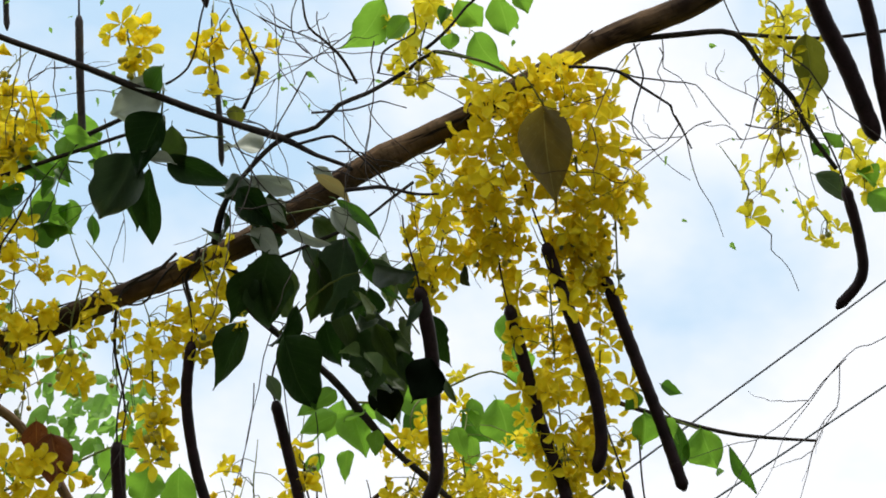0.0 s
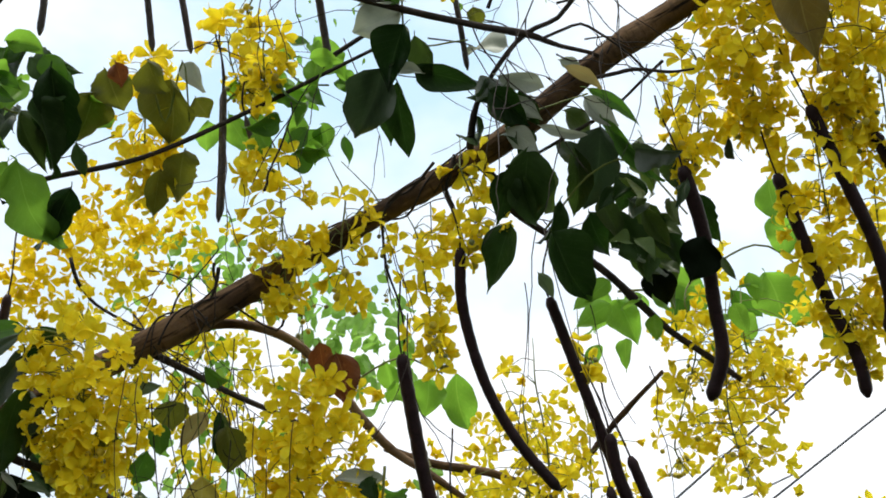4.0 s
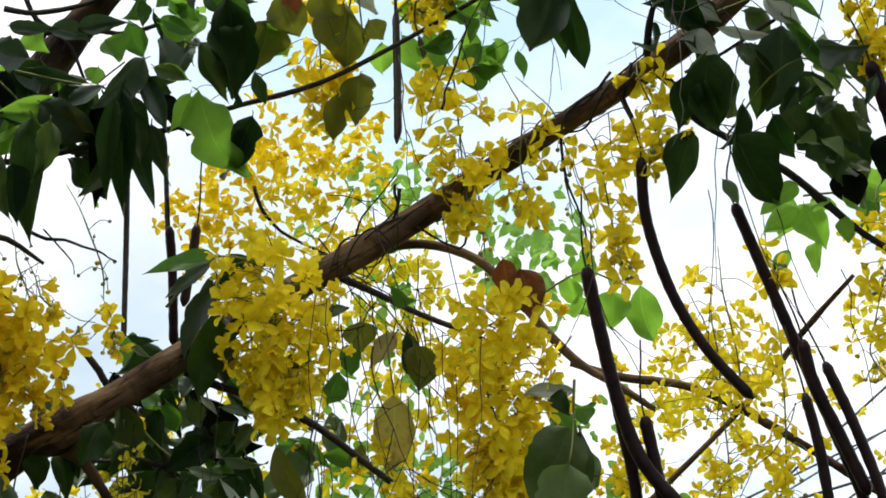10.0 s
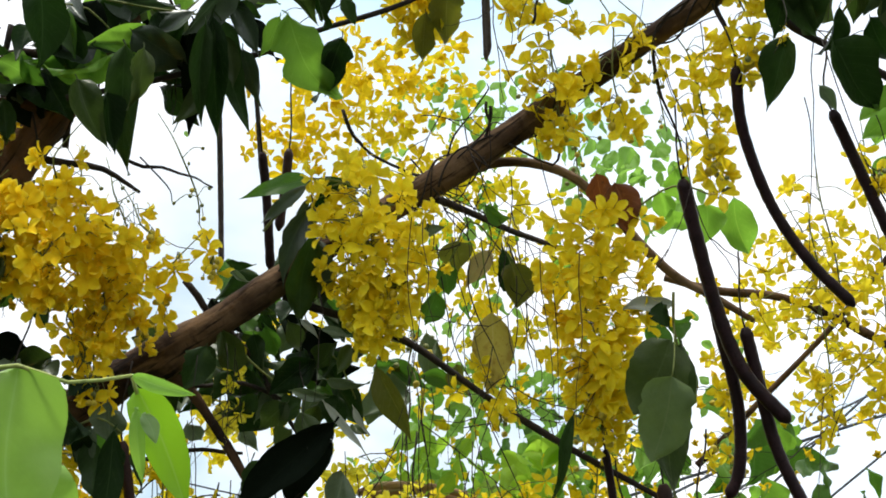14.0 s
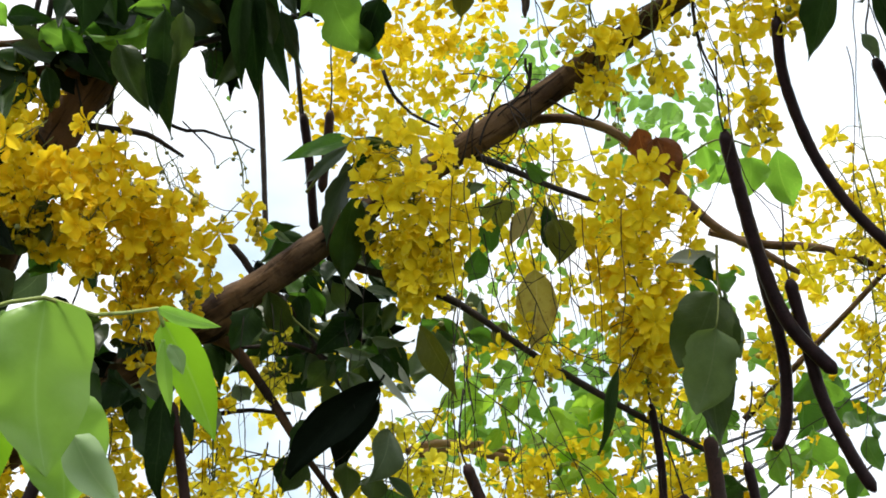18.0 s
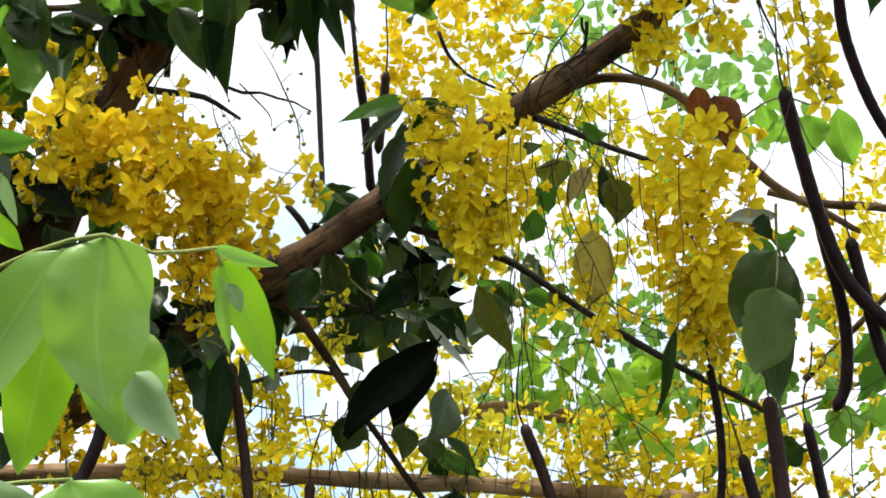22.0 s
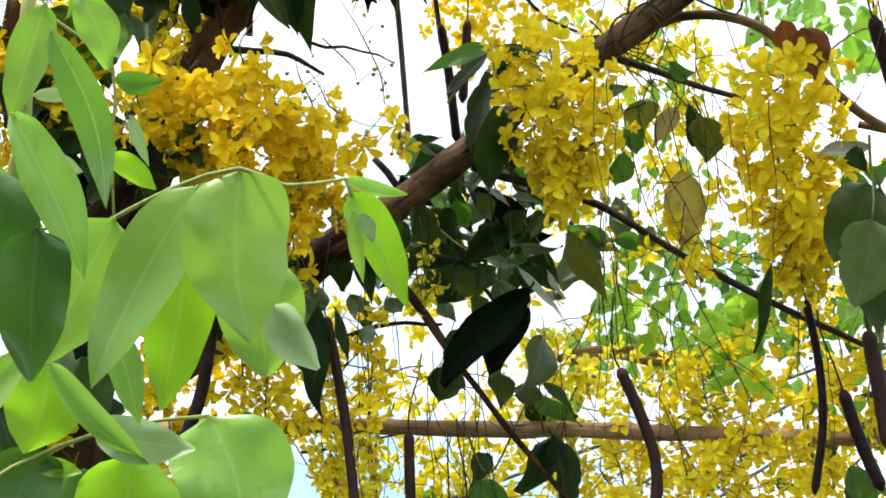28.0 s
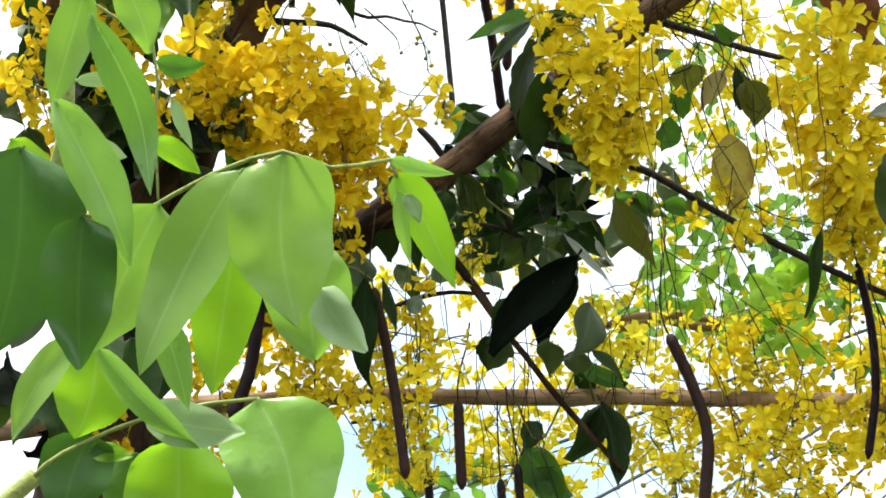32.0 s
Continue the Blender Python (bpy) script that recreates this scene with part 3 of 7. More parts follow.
def bud_mesh(mat, r):
    bm = bmesh.new()
    bmesh.ops.create_icosphere(bm, subdivisions=2, radius=r)
    for q in bm.verts:
        q.co.z *= 1.15
        q.co += q.co * 0.08 * noise.noise(q.co * 160)
    me = bpy.data.meshes.new("bud")
    bm.to_mesh(me)
    bm.free()
    me.materials.append(mat)
    me.polygons.foreach_set("use_smooth", [True] * len(me.polygons))
    return me


fg = random.Random(5)
FLOWERS = {key: [flower_mesh("flower", fg, mat, o, s) for o, s in ((12, 0.033), (28, 0.032), (48, 0.031), (-8, 0.033), (64, 0.028), (20, 0.030))]
           for key, mat in (("yellow", PETAL), ("gold", GOLD), ("lemon", LEMON))}
STAMENS = [stamen_mesh(fg, z) for z in (0.018, 0.022, 0.026)]
BUDS = [bud_mesh(BUD, 0.0085), bud_mesh(BUD, 0.0068), bud_mesh(GREEN_BUD, 0.0058)]


def raceme(top, bottom, width, n, tone="yellow", buds=6, scale=1.0, label="hanging cluster of bright yellow five-petalled flowers", stamens=0.3, core=0.55):
    """A hanging flower cluster round a thin stalk from top to bottom, at most width across."""
    g = rng()
    n = int(n * 1.0 + 0.5)
    a, b = V(top), V(bottom)
    ob = thing("flower_cluster", a, label, "flowers", "yellow flower clusters")
    mid = a.lerp(b, 0.5) + V((g.uniform(-0.02, 0.02), g.uniform(-0.02, 0.02), 0))
    lean = V((g.uniform(-0.05, 0.05), g.uniform(0, 0.04), 0))
    axis = smooth_line([(*(a + lean * 1.6 + V((0, 0, 0.10))), 0.0008), (*(a + lean * 0.7 + V((0, 0, 0.05))), 0.0012), (*a, 0.0016), (*mid, 0.0016), (*b, 0.001)], 0.02)
    v, f = tube(axis, 5, 0.02, origin=a)
    for k in range(n + buds):
        is_bud = k >= n
        s = g.uniform(0.72 if n else 0.2, 1.0) if is_bud else (k + g.random()) / n
        at = V(axis[min(len(axis) - 1, int((0.30 + 0.70 * s) * (len(axis) - 1)) if (b - a).length < 0.2 else int((0.2 + 0.80 * s) * (len(axis) - 1)))][:3])
        reach = width / 2 * (0.55 + 0.45 * math.sin(math.pi * min(1, s * 1.15 + 0.1))) * (1.0 if s < 0.75 else 1.0 - 1.6 * (s - 0.75))
        w = g.uniform(0, 2 * math.pi)
        out = V((math.cos(w), math.sin(w), 0))
        rad = reach * g.random() ** core * (1.45 if g.random() < 0.1 else 1.0)
        place = at + out * rad + V((0, 0, g.uniform(-0.03, 0.015)))
        elbow = at.lerp(place, 0.5) + V((0, 0, 0.012))
        tube([(*at, 0.0009), (*elbow, 0.0008), (*place, 0.0008)], 4, 0.02, ends=False, origin=a, into=(v, f))
        face = (out * g.uniform(0.4, 1.0) + V((g.uniform(-0.5, 0.5), g.uniform(-0.9, 0.2), g.uniform(-0.75, 0.35)))).normalized()
        m = face.to_track_quat("Z", "Y").to_matrix().to_4x4() @ Matrix.Rotation(g.uniform(0, 6.28), 4, "Z")
        sc = scale * (g.uniform(0.55, 0.95) if is_bud else g.uniform(0.70, 1.02))
        m = Matrix.Translation(place - a) @ m @ Matrix.Diagonal((sc, sc, sc, 1))
        if is_bud:
            part("bud", BUDS[g.choice((0, 0, 1, 2)) if n else g.choice((2, 2, 1))], ob, m=m)
        else:
            fl = part("flower", g.choice(FLOWERS[tone]), ob, m=m)
            if g.random() < stamens:
                part("stamen", g.choice(STAMENS), fl)
    part("stem", mesh("stem", v, f, STALK), ob)
    return ob


def far_raceme(centre, size, n, tone="lemon", scale=1.0, label="more distant yellow blossom, too dense to count"):
    """Blossom farther back: flowers joined into one piece."""
    g = rng()
    c = V(centre)
    src = FLOWERS[tone]
    mats = src[0].materials[0]
    co, fa = [], []
    cache = [([q.co.copy() for q in s.vertices], [tuple(p.vertices) for p in s.polygons]) for s in src]
    for k in range(n):
        vs, fs = g.choice(cache)
        at = V([(g.gauss(0, 0.5) if g.random() < 0.6 else g.uniform(-1.3, 1.3)) * s for s in size])
        q = Euler([g.uniform(0, 6.28) for _ in range(3)]).to_matrix()
        s = scale * g.uniform(0.60, 0.85)
        o = len(co)
        co.extend(q @ x * s + at for x in vs)
        fa.extend(tuple(i + o for i in p) for p in fs)
    ob = new("distant_blossom", mesh("distant_blossom", co, fa, mats))
    ob.location = c
    return tagged(ob, label, "flowers", kind="stuff")


def far_leaves(centre, size, n, kind, low, high, label="light green leaflets farther back in the crown"):
    g = rng()
    co, fa, uv = [], [], []
    bank = []
    for _ in range(5):
        me = leaf_mesh(g, 1.0, 0.55, LEAF[kind], g.uniform(0.1, 0.4), g.uniform(-0.1, 0.3), petiole=False)
        bank.append(([q.co.copy() for q in me.vertices], [tuple(p.vertices) for p in me.polygons]))
        bpy.data.meshes.remove(me)
    for k in range(n):
        vs, fs = g.choice(bank)
        at = V([g.uniform(-1, 1) * s for s in size])
        q = Euler((g.uniform(-2.6, -0.6), g.uniform(-0.9, 0.9), g.uniform(-1.2, 1.2))).to_matrix()
        s = g.uniform(low, high)
        o = len(co)
        co.extend(q @ x * s + at for x in vs)
        uv.extend((i % 9 / 8, i // 9 / 14) for i in range(len(vs)))
        fa.extend(tuple(i + o for i in p) for p in fs)
    ob = new("distant_leaves", mesh("distant_leaves", co, fa, LEAF[kind], uv))
    ob.location = centre
    return tagged(ob, label, "leaves", kind="stuff")


# ---- ground ----
# unseen sheet, added for the little light it sends up
bm = bmesh.new()
bmesh.ops.create_circle(bm, cap_ends=True, radius=900, segments=64)
me = bpy.data.meshes.new("ground")
bm.to_mesh(me)
bm.free()
me.materials.append(GRASS)
tagged(new("ground", me), "unseen ground under the tree, shade put into its green and brown", "ground", kind="structure")


# ---- the tree ----
tree = thing("tree", (-1.243, 2.438, 0), "flowering tree with brown boughs, seed pods and yellow blossom", "tree")
tree.location = (0, 0, 0)
limb("trunk", tree, [(-1.283, 2.488, -0.05, 0.16), (-1.263, 2.458, 0.5, 0.12), (-1.123, 2.438, 2.344, 0.09)], OLD_BARK, "dark rough trunk", 24)
limb("bough", tree, [(1.269, 1.282, 3.543, 0.0194), (1.154, 1.444, 3.483, 0.0213), (1.014, 1.567, 3.448, 0.0213), (0.848, 1.724, 3.366, 0.0221), (0.671, 1.856, 3.284, 0.0230), (0.504, 2.006, 3.185, 0.0230), (0.324, 2.107, 3.098, 0.0206), (0.157, 2.184, 3.010, 0.0221), (0.008, 2.241, 2.926, 0.0251), (-0.131, 2.279, 2.851, 0.0259), (-0.239, 2.302, 2.791, 0.0213), (-0.344, 2.323, 2.721, 0.0255), (-0.455, 2.339, 2.644, 0.0286), (-0.595, 2.399, 2.586, 0.0344), (-0.792, 2.453, 2.467, 0.0438), (-0.949, 2.458, 2.385, 0.0545)], BARK, "thick smooth brown bough running up to one side", 28, lump=0.12)
limb("bough", tree, [(-0.267, 1.827, 3.519, 0.0232), (-0.353, 1.909, 3.425, 0.0253), (-0.470, 1.995, 3.306, 0.0275), (-0.577, 2.070, 3.184, 0.0317), (-0.667, 2.123, 3.079, 0.0338), (-0.730, 2.164, 2.990, 0.0359), (-0.795, 2.195, 2.906, 0.0380), (-0.855, 2.223, 2.820, 0.0401), (-0.933, 2.287, 2.709, 0.0452), (-1.053, 2.348, 2.542, 0.0608), (-1.131, 2.416, 2.357, 0.0737)], OLD_BARK, "dark rough upright bough", 24, lump=0.2)
limb("bough", tree, [(-1.410, 2.550, 2.268, 0.0288), (-1.057, 2.564, 2.293, 0.0199), (-0.693, 2.546, 2.289, 0.0142), (-0.520, 2.583, 2.289, 0.0142), (-0.355, 2.609, 2.285, 0.0161), (-0.209, 2.622, 2.281, 0.0151), (-0.055, 2.630, 2.271, 0.0151), (0.096, 2.628, 2.259, 0.0142), (0.244, 2.619, 2.246, 0.0124), (0.478, 2.591, 2.204, 0.0104), (0.739, 2.525, 2.196, 0.0085)], TAN_BARK, "long level light brown bough", 18, lump=0.12)
limb("branch", tree, [(-0.031, 2.293, 2.909, 0.0092), (0.025, 2.281, 2.929, 0.0092), (0.096, 2.278, 2.929, 0.0084), (0.167, 2.286, 2.908, 0.0084), (0.226, 2.306, 2.864, 0.0084), (0.303, 2.339, 2.785, 0.0084), (0.361, 2.356, 2.735, 0.0077), (0.428, 2.362, 2.697, 0.0069), (0.494, 2.369, 2.654, 0.0054)], SIDE_BARK, "side branch arching down", 16, lump=0.12)
limb("branch", tree, [(0.375, 2.592, 2.851, 0.0071), (0.474, 2.589, 2.821, 0.0082), (0.594, 2.575, 2.800, 0.0082), (0.700, 2.570, 2.752, 0.0082), (0.823, 2.567, 2.672, 0.0082), (0.960, 2.558, 2.574, 0.0082), (1.089, 2.532, 2.502, 0.0082)], BARK, "thin olive brown branch", 16, lump=0.12)
limb("branch", tree, [(0.918, 2.442, 2.984, 0.0042), (0.837, 2.513, 2.906, 0.0062), (0.775, 2.568, 2.832, 0.0054), (0.691, 2.630, 2.748, 0.0060), (0.583, 2.695, 2.651, 0.0060), (0.440, 2.767, 2.522, 0.0072)], BARK, "thin grey branch", 16, lump=0.12)
limb("branch", tree, [(-0.065, 1.796, 3.362, 0.0054), (0.021, 1.813, 3.354, 0.0054), (0.156, 1.826, 3.345, 0.0054), (0.306, 1.839, 3.326, 0.0062), (0.449, 1.841, 3.306, 0.0062), (0.519, 1.837, 3.297, 0.0062), (0.583, 1.840, 3.279, 0.0042), (0.635, 1.837, 3.268, 0.0036), (0.691, 1.890, 3.293, 0.0042)], TWIG, "thin dark branch", 16, lump=0.12)
limb("branch", tree, [(0.447, 1.997, 3.161, 0.0067), (0.444, 1.939, 3.188, 0.0062), (0.454, 1.915, 3.217, 0.0042), (0.481, 1.876, 3.259, 0.0042), (0.519, 1.837, 3.297, 0.0042), (0.572, 1.809, 3.316, 0.0042), (0.602, 1.774, 3.348, 0.0042), (0.645, 1.747, 3.366, 0.0036), (0.702, 1.700, 3.397, 0.0036), (0.741, 1.663, 3.422, 0.0036), (0.810, 1.648, 3.413, 0.0024)], TWIG, "crooked thin dark branch", 16, lump=0.12)
limb("branch", tree, [(-0.694, 2.067, 2.933, 0.0053), (-0.571, 2.080, 2.971, 0.0053), (-0.368, 2.083, 3.036, 0.0053), (-0.273, 2.072, 3.074, 0.0047), (-0.118, 2.053, 3.121, 0.0047), (0.037, 2.004, 3.189, 0.0041), (0.172, 1.948, 3.250, 0.0035), (0.286, 1.894, 3.297, 0.0029)], TWIG, "thin dark straight branch", 16, lump=0.12)
limb("branch", tree, [(1.009, 1.569, 3.448, 0.0085), (1.058, 1.545, 3.446, 0.0055), (1.135, 1.501, 3.445, 0.0049), (1.221, 1.457, 3.436, 0.0049), (1.279, 1.472, 3.387, 0.0049), (1.333, 1.481, 3.345, 0.0049), (1.372, 1.503, 3.297, 0.0043), (1.429, 1.520, 3.238, 0.0043)], TWIG, "dark drooping branch", 16, lump=0.12)
limb("branch", tree, [(1.234, 1.475, 3.457, 0.0037), (1.353, 1.416, 3.431, 0.0031), (1.452, 1.348, 3.419, 0.0031), (1.579, 1.240, 3.406, 0.0031)], TWIG, "thin dark branch", 16, lump=0.12)
limb("branch", tree, [(-0.098, 2.306, 2.883, 0.0078), (-0.007, 2.326, 2.851, 0.0062), (0.063, 2.340, 2.823, 0.0054), (0.144, 2.350, 2.795, 0.0047), (0.214, 2.358, 2.769, 0.0039)], TWIG, "thin dark branch", 16, lump=0.12)
limb("branch", tree, [(-0.344, 2.347, 2.700, 0.0100), (-0.285, 2.365, 2.679, 0.0069), (-0.204, 2.381, 2.661, 0.0069), (-0.114, 2.403, 2.625, 0.0069), (0.005, 2.437, 2.548, 0.0061), (0.114, 2.459, 2.482, 0.0061), (0.201, 2.471, 2.432, 0.0061), (0.264, 2.476, 2.398, 0.0053), (0.344, 2.480, 2.352, 0.0046)], TWIG, "thin dark branch", 16, lump=0.12)
limb("branch", tree, [(-0.603, 2.396, 2.572, 0.0124), (-0.533, 2.414, 2.564, 0.0104), (-0.486, 2.442, 2.516, 0.0093), (-0.435, 2.476, 2.444, 0.0084), (-0.402, 2.499, 2.390, 0.0062), (-0.364, 2.519, 2.341, 0.0062), (-0.307, 2.548, 2.262, 0.0058), (-0.250, 2.570, 2.193, 0.0055), (-0.203, 2.587, 2.134, 0.0046)], OLD_BARK, "crooked dark branch", 16, lump=0.12)
limb("branch", tree, [(-0.222, 2.920, 2.511, 0.0099), (-0.127, 2.920, 2.523, 0.0099), (-0.046, 2.927, 2.506, 0.0099), (0.069, 2.927, 2.496, 0.0087), (0.159, 2.929, 2.472, 0.0074)], TAN_BARK, "thin light branch", 16, lump=0.12)
limb("branch", tree, [(0.476, 2.039, 3.154, 0.0083), (0.513, 2.053, 3.123, 0.0083), (0.535, 2.072, 3.089, 0.0076), (0.596, 2.082, 3.051, 0.0061), (0.695, 2.092, 2.992, 0.0069), (0.755, 2.103, 2.943, 0.0069), (0.823, 2.115, 2.884, 0.0061), (0.888, 2.116, 2.838, 0.0061), (0.943, 2.116, 2.796, 0.0053)], TWIG, "thin dark branch", 16, lump=0.12)
limb("branch", tree, [(-0.232, 2.777, 2.468, 0.0071), (-0.187, 2.774, 2.484, 0.0082), (-0.087, 2.779, 2.483, 0.0082), (0.014, 2.787, 2.461, 0.0071)], TAN_BARK, "thin light branch", 16, lump=0.12)
limb("branch", tree, [(1.158, 1.950, 2.969, 0.0037), (1.188, 1.943, 2.958, 0.0044), (1.273, 1.917, 2.928, 0.0044), (1.364, 1.883, 2.899, 0.0037), (1.433, 1.850, 2.884, 0.0031), (1.504, 1.810, 2.871, 0.0025)], TWIG, "thin dark twig end", 16, lump=0.12)
twig(tree, [(-0.670, 2.123, 3.064), (-0.615, 2.099, 3.122), (-0.549, 2.063, 3.196), (-0.492, 2.028, 3.259), (-0.454, 1.994, 3.310)], 0.0127, 0.0095, OLD_BARK)
twig(tree, [(-0.254, 2.357, 3.098), (-0.231, 2.386, 3.053), (-0.198, 2.405, 3.028), (-0.121, 2.429, 2.994), (-0.033, 2.446, 2.969)], 0.0040, 0.0023)
twig(tree, [(0.182, 1.968, 3.298), (0.277, 1.914, 3.351)], 0.0051, 0.0030)

# ---- seed pods ----
pod([(0.440, 2.078, 3.001), (0.453, 2.132, 2.909), (0.499, 2.186, 2.795), (0.559, 2.218, 2.704), (0.634, 2.236, 2.622)], 0.0096)
pod([(0.350, 2.173, 2.834), (0.374, 2.218, 2.746), (0.408, 2.269, 2.631), (0.451, 2.305, 2.531), (0.524, 2.323, 2.447)], 0.0124)
pod([(0.795, 1.890, 3.080), (0.837, 1.941, 2.985), (0.864, 2.000, 2.877), (0.882, 2.037, 2.800), (0.867, 2.081, 2.731)], 0.0124)
pod([(0.605, 2.116, 2.936), (0.664, 2.169, 2.815), (0.730, 2.222, 2.670), (0.800, 2.269, 2.505), (0.832, 2.291, 2.415)], 0.0098)
pod([(0.716, 2.186, 2.711), (0.734, 2.212, 2.644), (0.778, 2.238, 2.553), (0.819, 2.259, 2.462)], 0.0110)
pod([(0.748, 2.182, 2.668), (0.792, 2.211, 2.573), (0.829, 2.237, 2.474), (0.848, 2.256, 2.403)], 0.0092)
pod([(0.714, 2.203, 2.619), (0.735, 2.230, 2.539), (0.747, 2.254, 2.469), (0.758, 2.279, 2.390)], 0.0091)
pod([(0.458, 2.296, 2.611), (0.482, 2.333, 2.512), (0.505, 2.363, 2.420), (0.545, 2.385, 2.328), (0.581, 2.396, 2.263)], 0.0109)
pod([(0.397, 2.274, 2.709), (0.418, 2.313, 2.620), (0.447, 2.361, 2.493), (0.447, 2.398, 2.394), (0.426, 2.418, 2.344)], 0.0110)
pod([(0.951, 1.862, 3.060), (0.999, 1.907, 2.969), (1.045, 1.947, 2.876), (1.097, 1.980, 2.782), (1.116, 2.006, 2.717)], 0.0113)
pod([(0.981, 1.761, 3.132), (1.047, 1.813, 3.028), (1.103, 1.857, 2.928), (1.132, 1.897, 2.844), (1.132, 1.926, 2.796)], 0.0115)
pod([(1.100, 1.779, 3.102), (1.168, 1.826, 2.993), (1.233, 1.867, 2.882), (1.286, 1.902, 2.778)], 0.0110)
pod([(-0.458, 2.185, 3.003), (-0.457, 2.248, 2.900), (-0.456, 2.330, 2.749)], 0.0052, GREY_POD)
pod([(-0.400, 2.179, 3.084), (-0.394, 2.235, 2.999), (-0.389, 2.289, 2.912)], 0.0045, GREY_POD)
pod([(-0.386, 2.258, 2.942), (-0.378, 2.305, 2.862), (-0.372, 2.362, 2.754)], 0.0086, POD)
pod([(-0.339, 2.271, 2.956), (-0.347, 2.304, 2.897), (-0.359, 2.342, 2.824)], 0.0086, BROWN_POD)
pod([(0.010, 2.009, 3.254), (0.017, 2.075, 3.167), (0.022, 2.142, 3.070)], 0.0051, GREY_POD)
pod([(0.052, 2.038, 3.217), (0.064, 2.059, 3.189), (0.093, 2.083, 3.156)], 0.0051, GREY_POD)
pod([(-0.104, 2.510, 2.358), (-0.069, 2.536, 2.268), (-0.050, 2.557, 2.181), (-0.066, 2.581, 2.057)], 0.0109, BROWN_POD)
pod([(-0.605, 2.352, 2.427), (-0.590, 2.387, 2.334), (-0.578, 2.417, 2.240), (-0.567, 2.451, 2.109)], 0.0092, BROWN_POD)
pod([(-0.482, 2.495, 2.254), (-0.483, 2.511, 2.189), (-0.483, 2.531, 2.102)], 0.0096, BROWN_POD)
pod([(-0.770, 2.230, 2.480), (-0.785, 2.267, 2.362), (-0.804, 2.289, 2.270), (-0.836, 2.300, 2.187)], 0.0112)
pod([(0.222, 2.428, 2.437), (0.236, 2.460, 2.335), (0.235, 2.489, 2.233), (0.212, 2.518, 2.119)], 0.0073)
pod([(0.268, 2.441, 2.277), (0.289, 2.460, 2.194), (0.318, 2.475, 2.110)], 0.0109)
pod([(0.315, 2.403, 2.367), (0.325, 2.428, 2.285), (0.334, 2.456, 2.175)], 0.0134, BROWN_POD)
pod([(0.380, 2.436, 2.332), (0.395, 2.457, 2.253), (0.406, 2.474, 2.179)], 0.0094)
pod([(-0.548, 2.548, 2.134), (-0.544, 2.565, 2.046)], 0.0080)
pod([(-0.420, 2.572, 2.127), (-0.418, 2.587, 2.044)], 0.0080)
pod([(-0.389, 2.571, 2.153), (-0.385, 2.592, 2.043)], 0.0080)
pod([(1.247, 1.272, 3.399), (1.294, 1.306, 3.343), (1.344, 1.335, 3.285), (1.414, 1.386, 3.188)], 0.0145)
pod([(1.319, 1.232, 3.384), (1.363, 1.280, 3.317), (1.396, 1.325, 3.255), (1.440, 1.376, 3.176)], 0.0112)
pod([(1.418, 1.493, 3.176), (1.456, 1.531, 3.105), (1.473, 1.566, 3.051), (1.449, 1.617, 3.012)], 0.0092)
pod([(0.138, 1.792, 3.426), (0.160, 1.858, 3.355), (0.186, 1.925, 3.276)], 0.0069, GREY_POD)
pod([(0.001, 1.739, 3.472), (0.016, 1.792, 3.420), (0.028, 1.827, 3.384)], 0.0051, GREY_POD)
pod([(0.383, 1.811, 3.393), (0.406, 1.857, 3.339), (0.431, 1.915, 3.268)], 0.0051, GREY_POD)
pod([(0.318, 1.674, 3.495), (0.343, 1.721, 3.447)], 0.0068)
pod([(1.188, 1.930, 2.794), (1.211, 1.946, 2.746), (1.248, 1.951, 2.701), (1.268, 1.958, 2.665)], 0.0075)
pod([(1.229, 1.940, 2.765), (1.242, 1.957, 2.724), (1.257, 1.976, 2.672)], 0.0076)
pod([(-0.328, 1.834, 3.399), (-0.304, 1.893, 3.342), (-0.307, 1.946, 3.280)], 0.0063, GREY_POD)
pod([(-0.147, 1.846, 3.415), (-0.129, 1.918, 3.340), (-0.117, 1.966, 3.286)], 0.0057, GREY_POD)
pod([(-0.102, 1.830, 3.435), (-0.074, 1.903, 3.361), (-0.051, 1.967, 3.290)], 0.0057, GREY_POD)
pod([(0.008, 2.031, 3.261), (0.014, 2.105, 3.166), (0.018, 2.169, 3.075)], 0.0052, GREY_POD)

# ---- flower clusters ----
raceme((0.890, 1.679, 3.351), (0.919, 1.857, 3.135), 0.189, 108, buds=14)
raceme((0.971, 1.630, 3.347), (1.068, 1.805, 3.099), 0.207, 150, buds=26)
raceme((1.011, 1.821, 3.133), (1.121, 2.013, 2.769), 0.169, 98, buds=8)
raceme((0.814, 1.805, 3.246), (0.819, 1.936, 3.077), 0.139, 44, buds=10)
raceme((1.114, 1.834, 3.105), (1.190, 1.992, 2.815), 0.122, 28, buds=10)
raceme((0.111, 2.044, 3.145), (0.151, 2.196, 2.915), 0.129, 45, buds=8)
raceme((0.236, 2.079, 3.087), (0.263, 2.180, 2.928), 0.109, 19, buds=9)
raceme((0.433, 2.015, 3.126), (0.458, 2.103, 2.994), 0.099, 21, buds=10)
raceme((0.371, 2.101, 3.020), (0.425, 2.211, 2.823), 0.109, 32, buds=14)
raceme((-0.185, 2.192, 2.827), (-0.161, 2.309, 2.580), 0.222, 122, buds=16)
raceme((-0.199, 2.214, 2.756), (-0.143, 2.285, 2.612), 0.173, 42, buds=10)
raceme((-0.125, 2.023, 3.285), (-0.110, 2.163, 3.101), 0.114, 42)
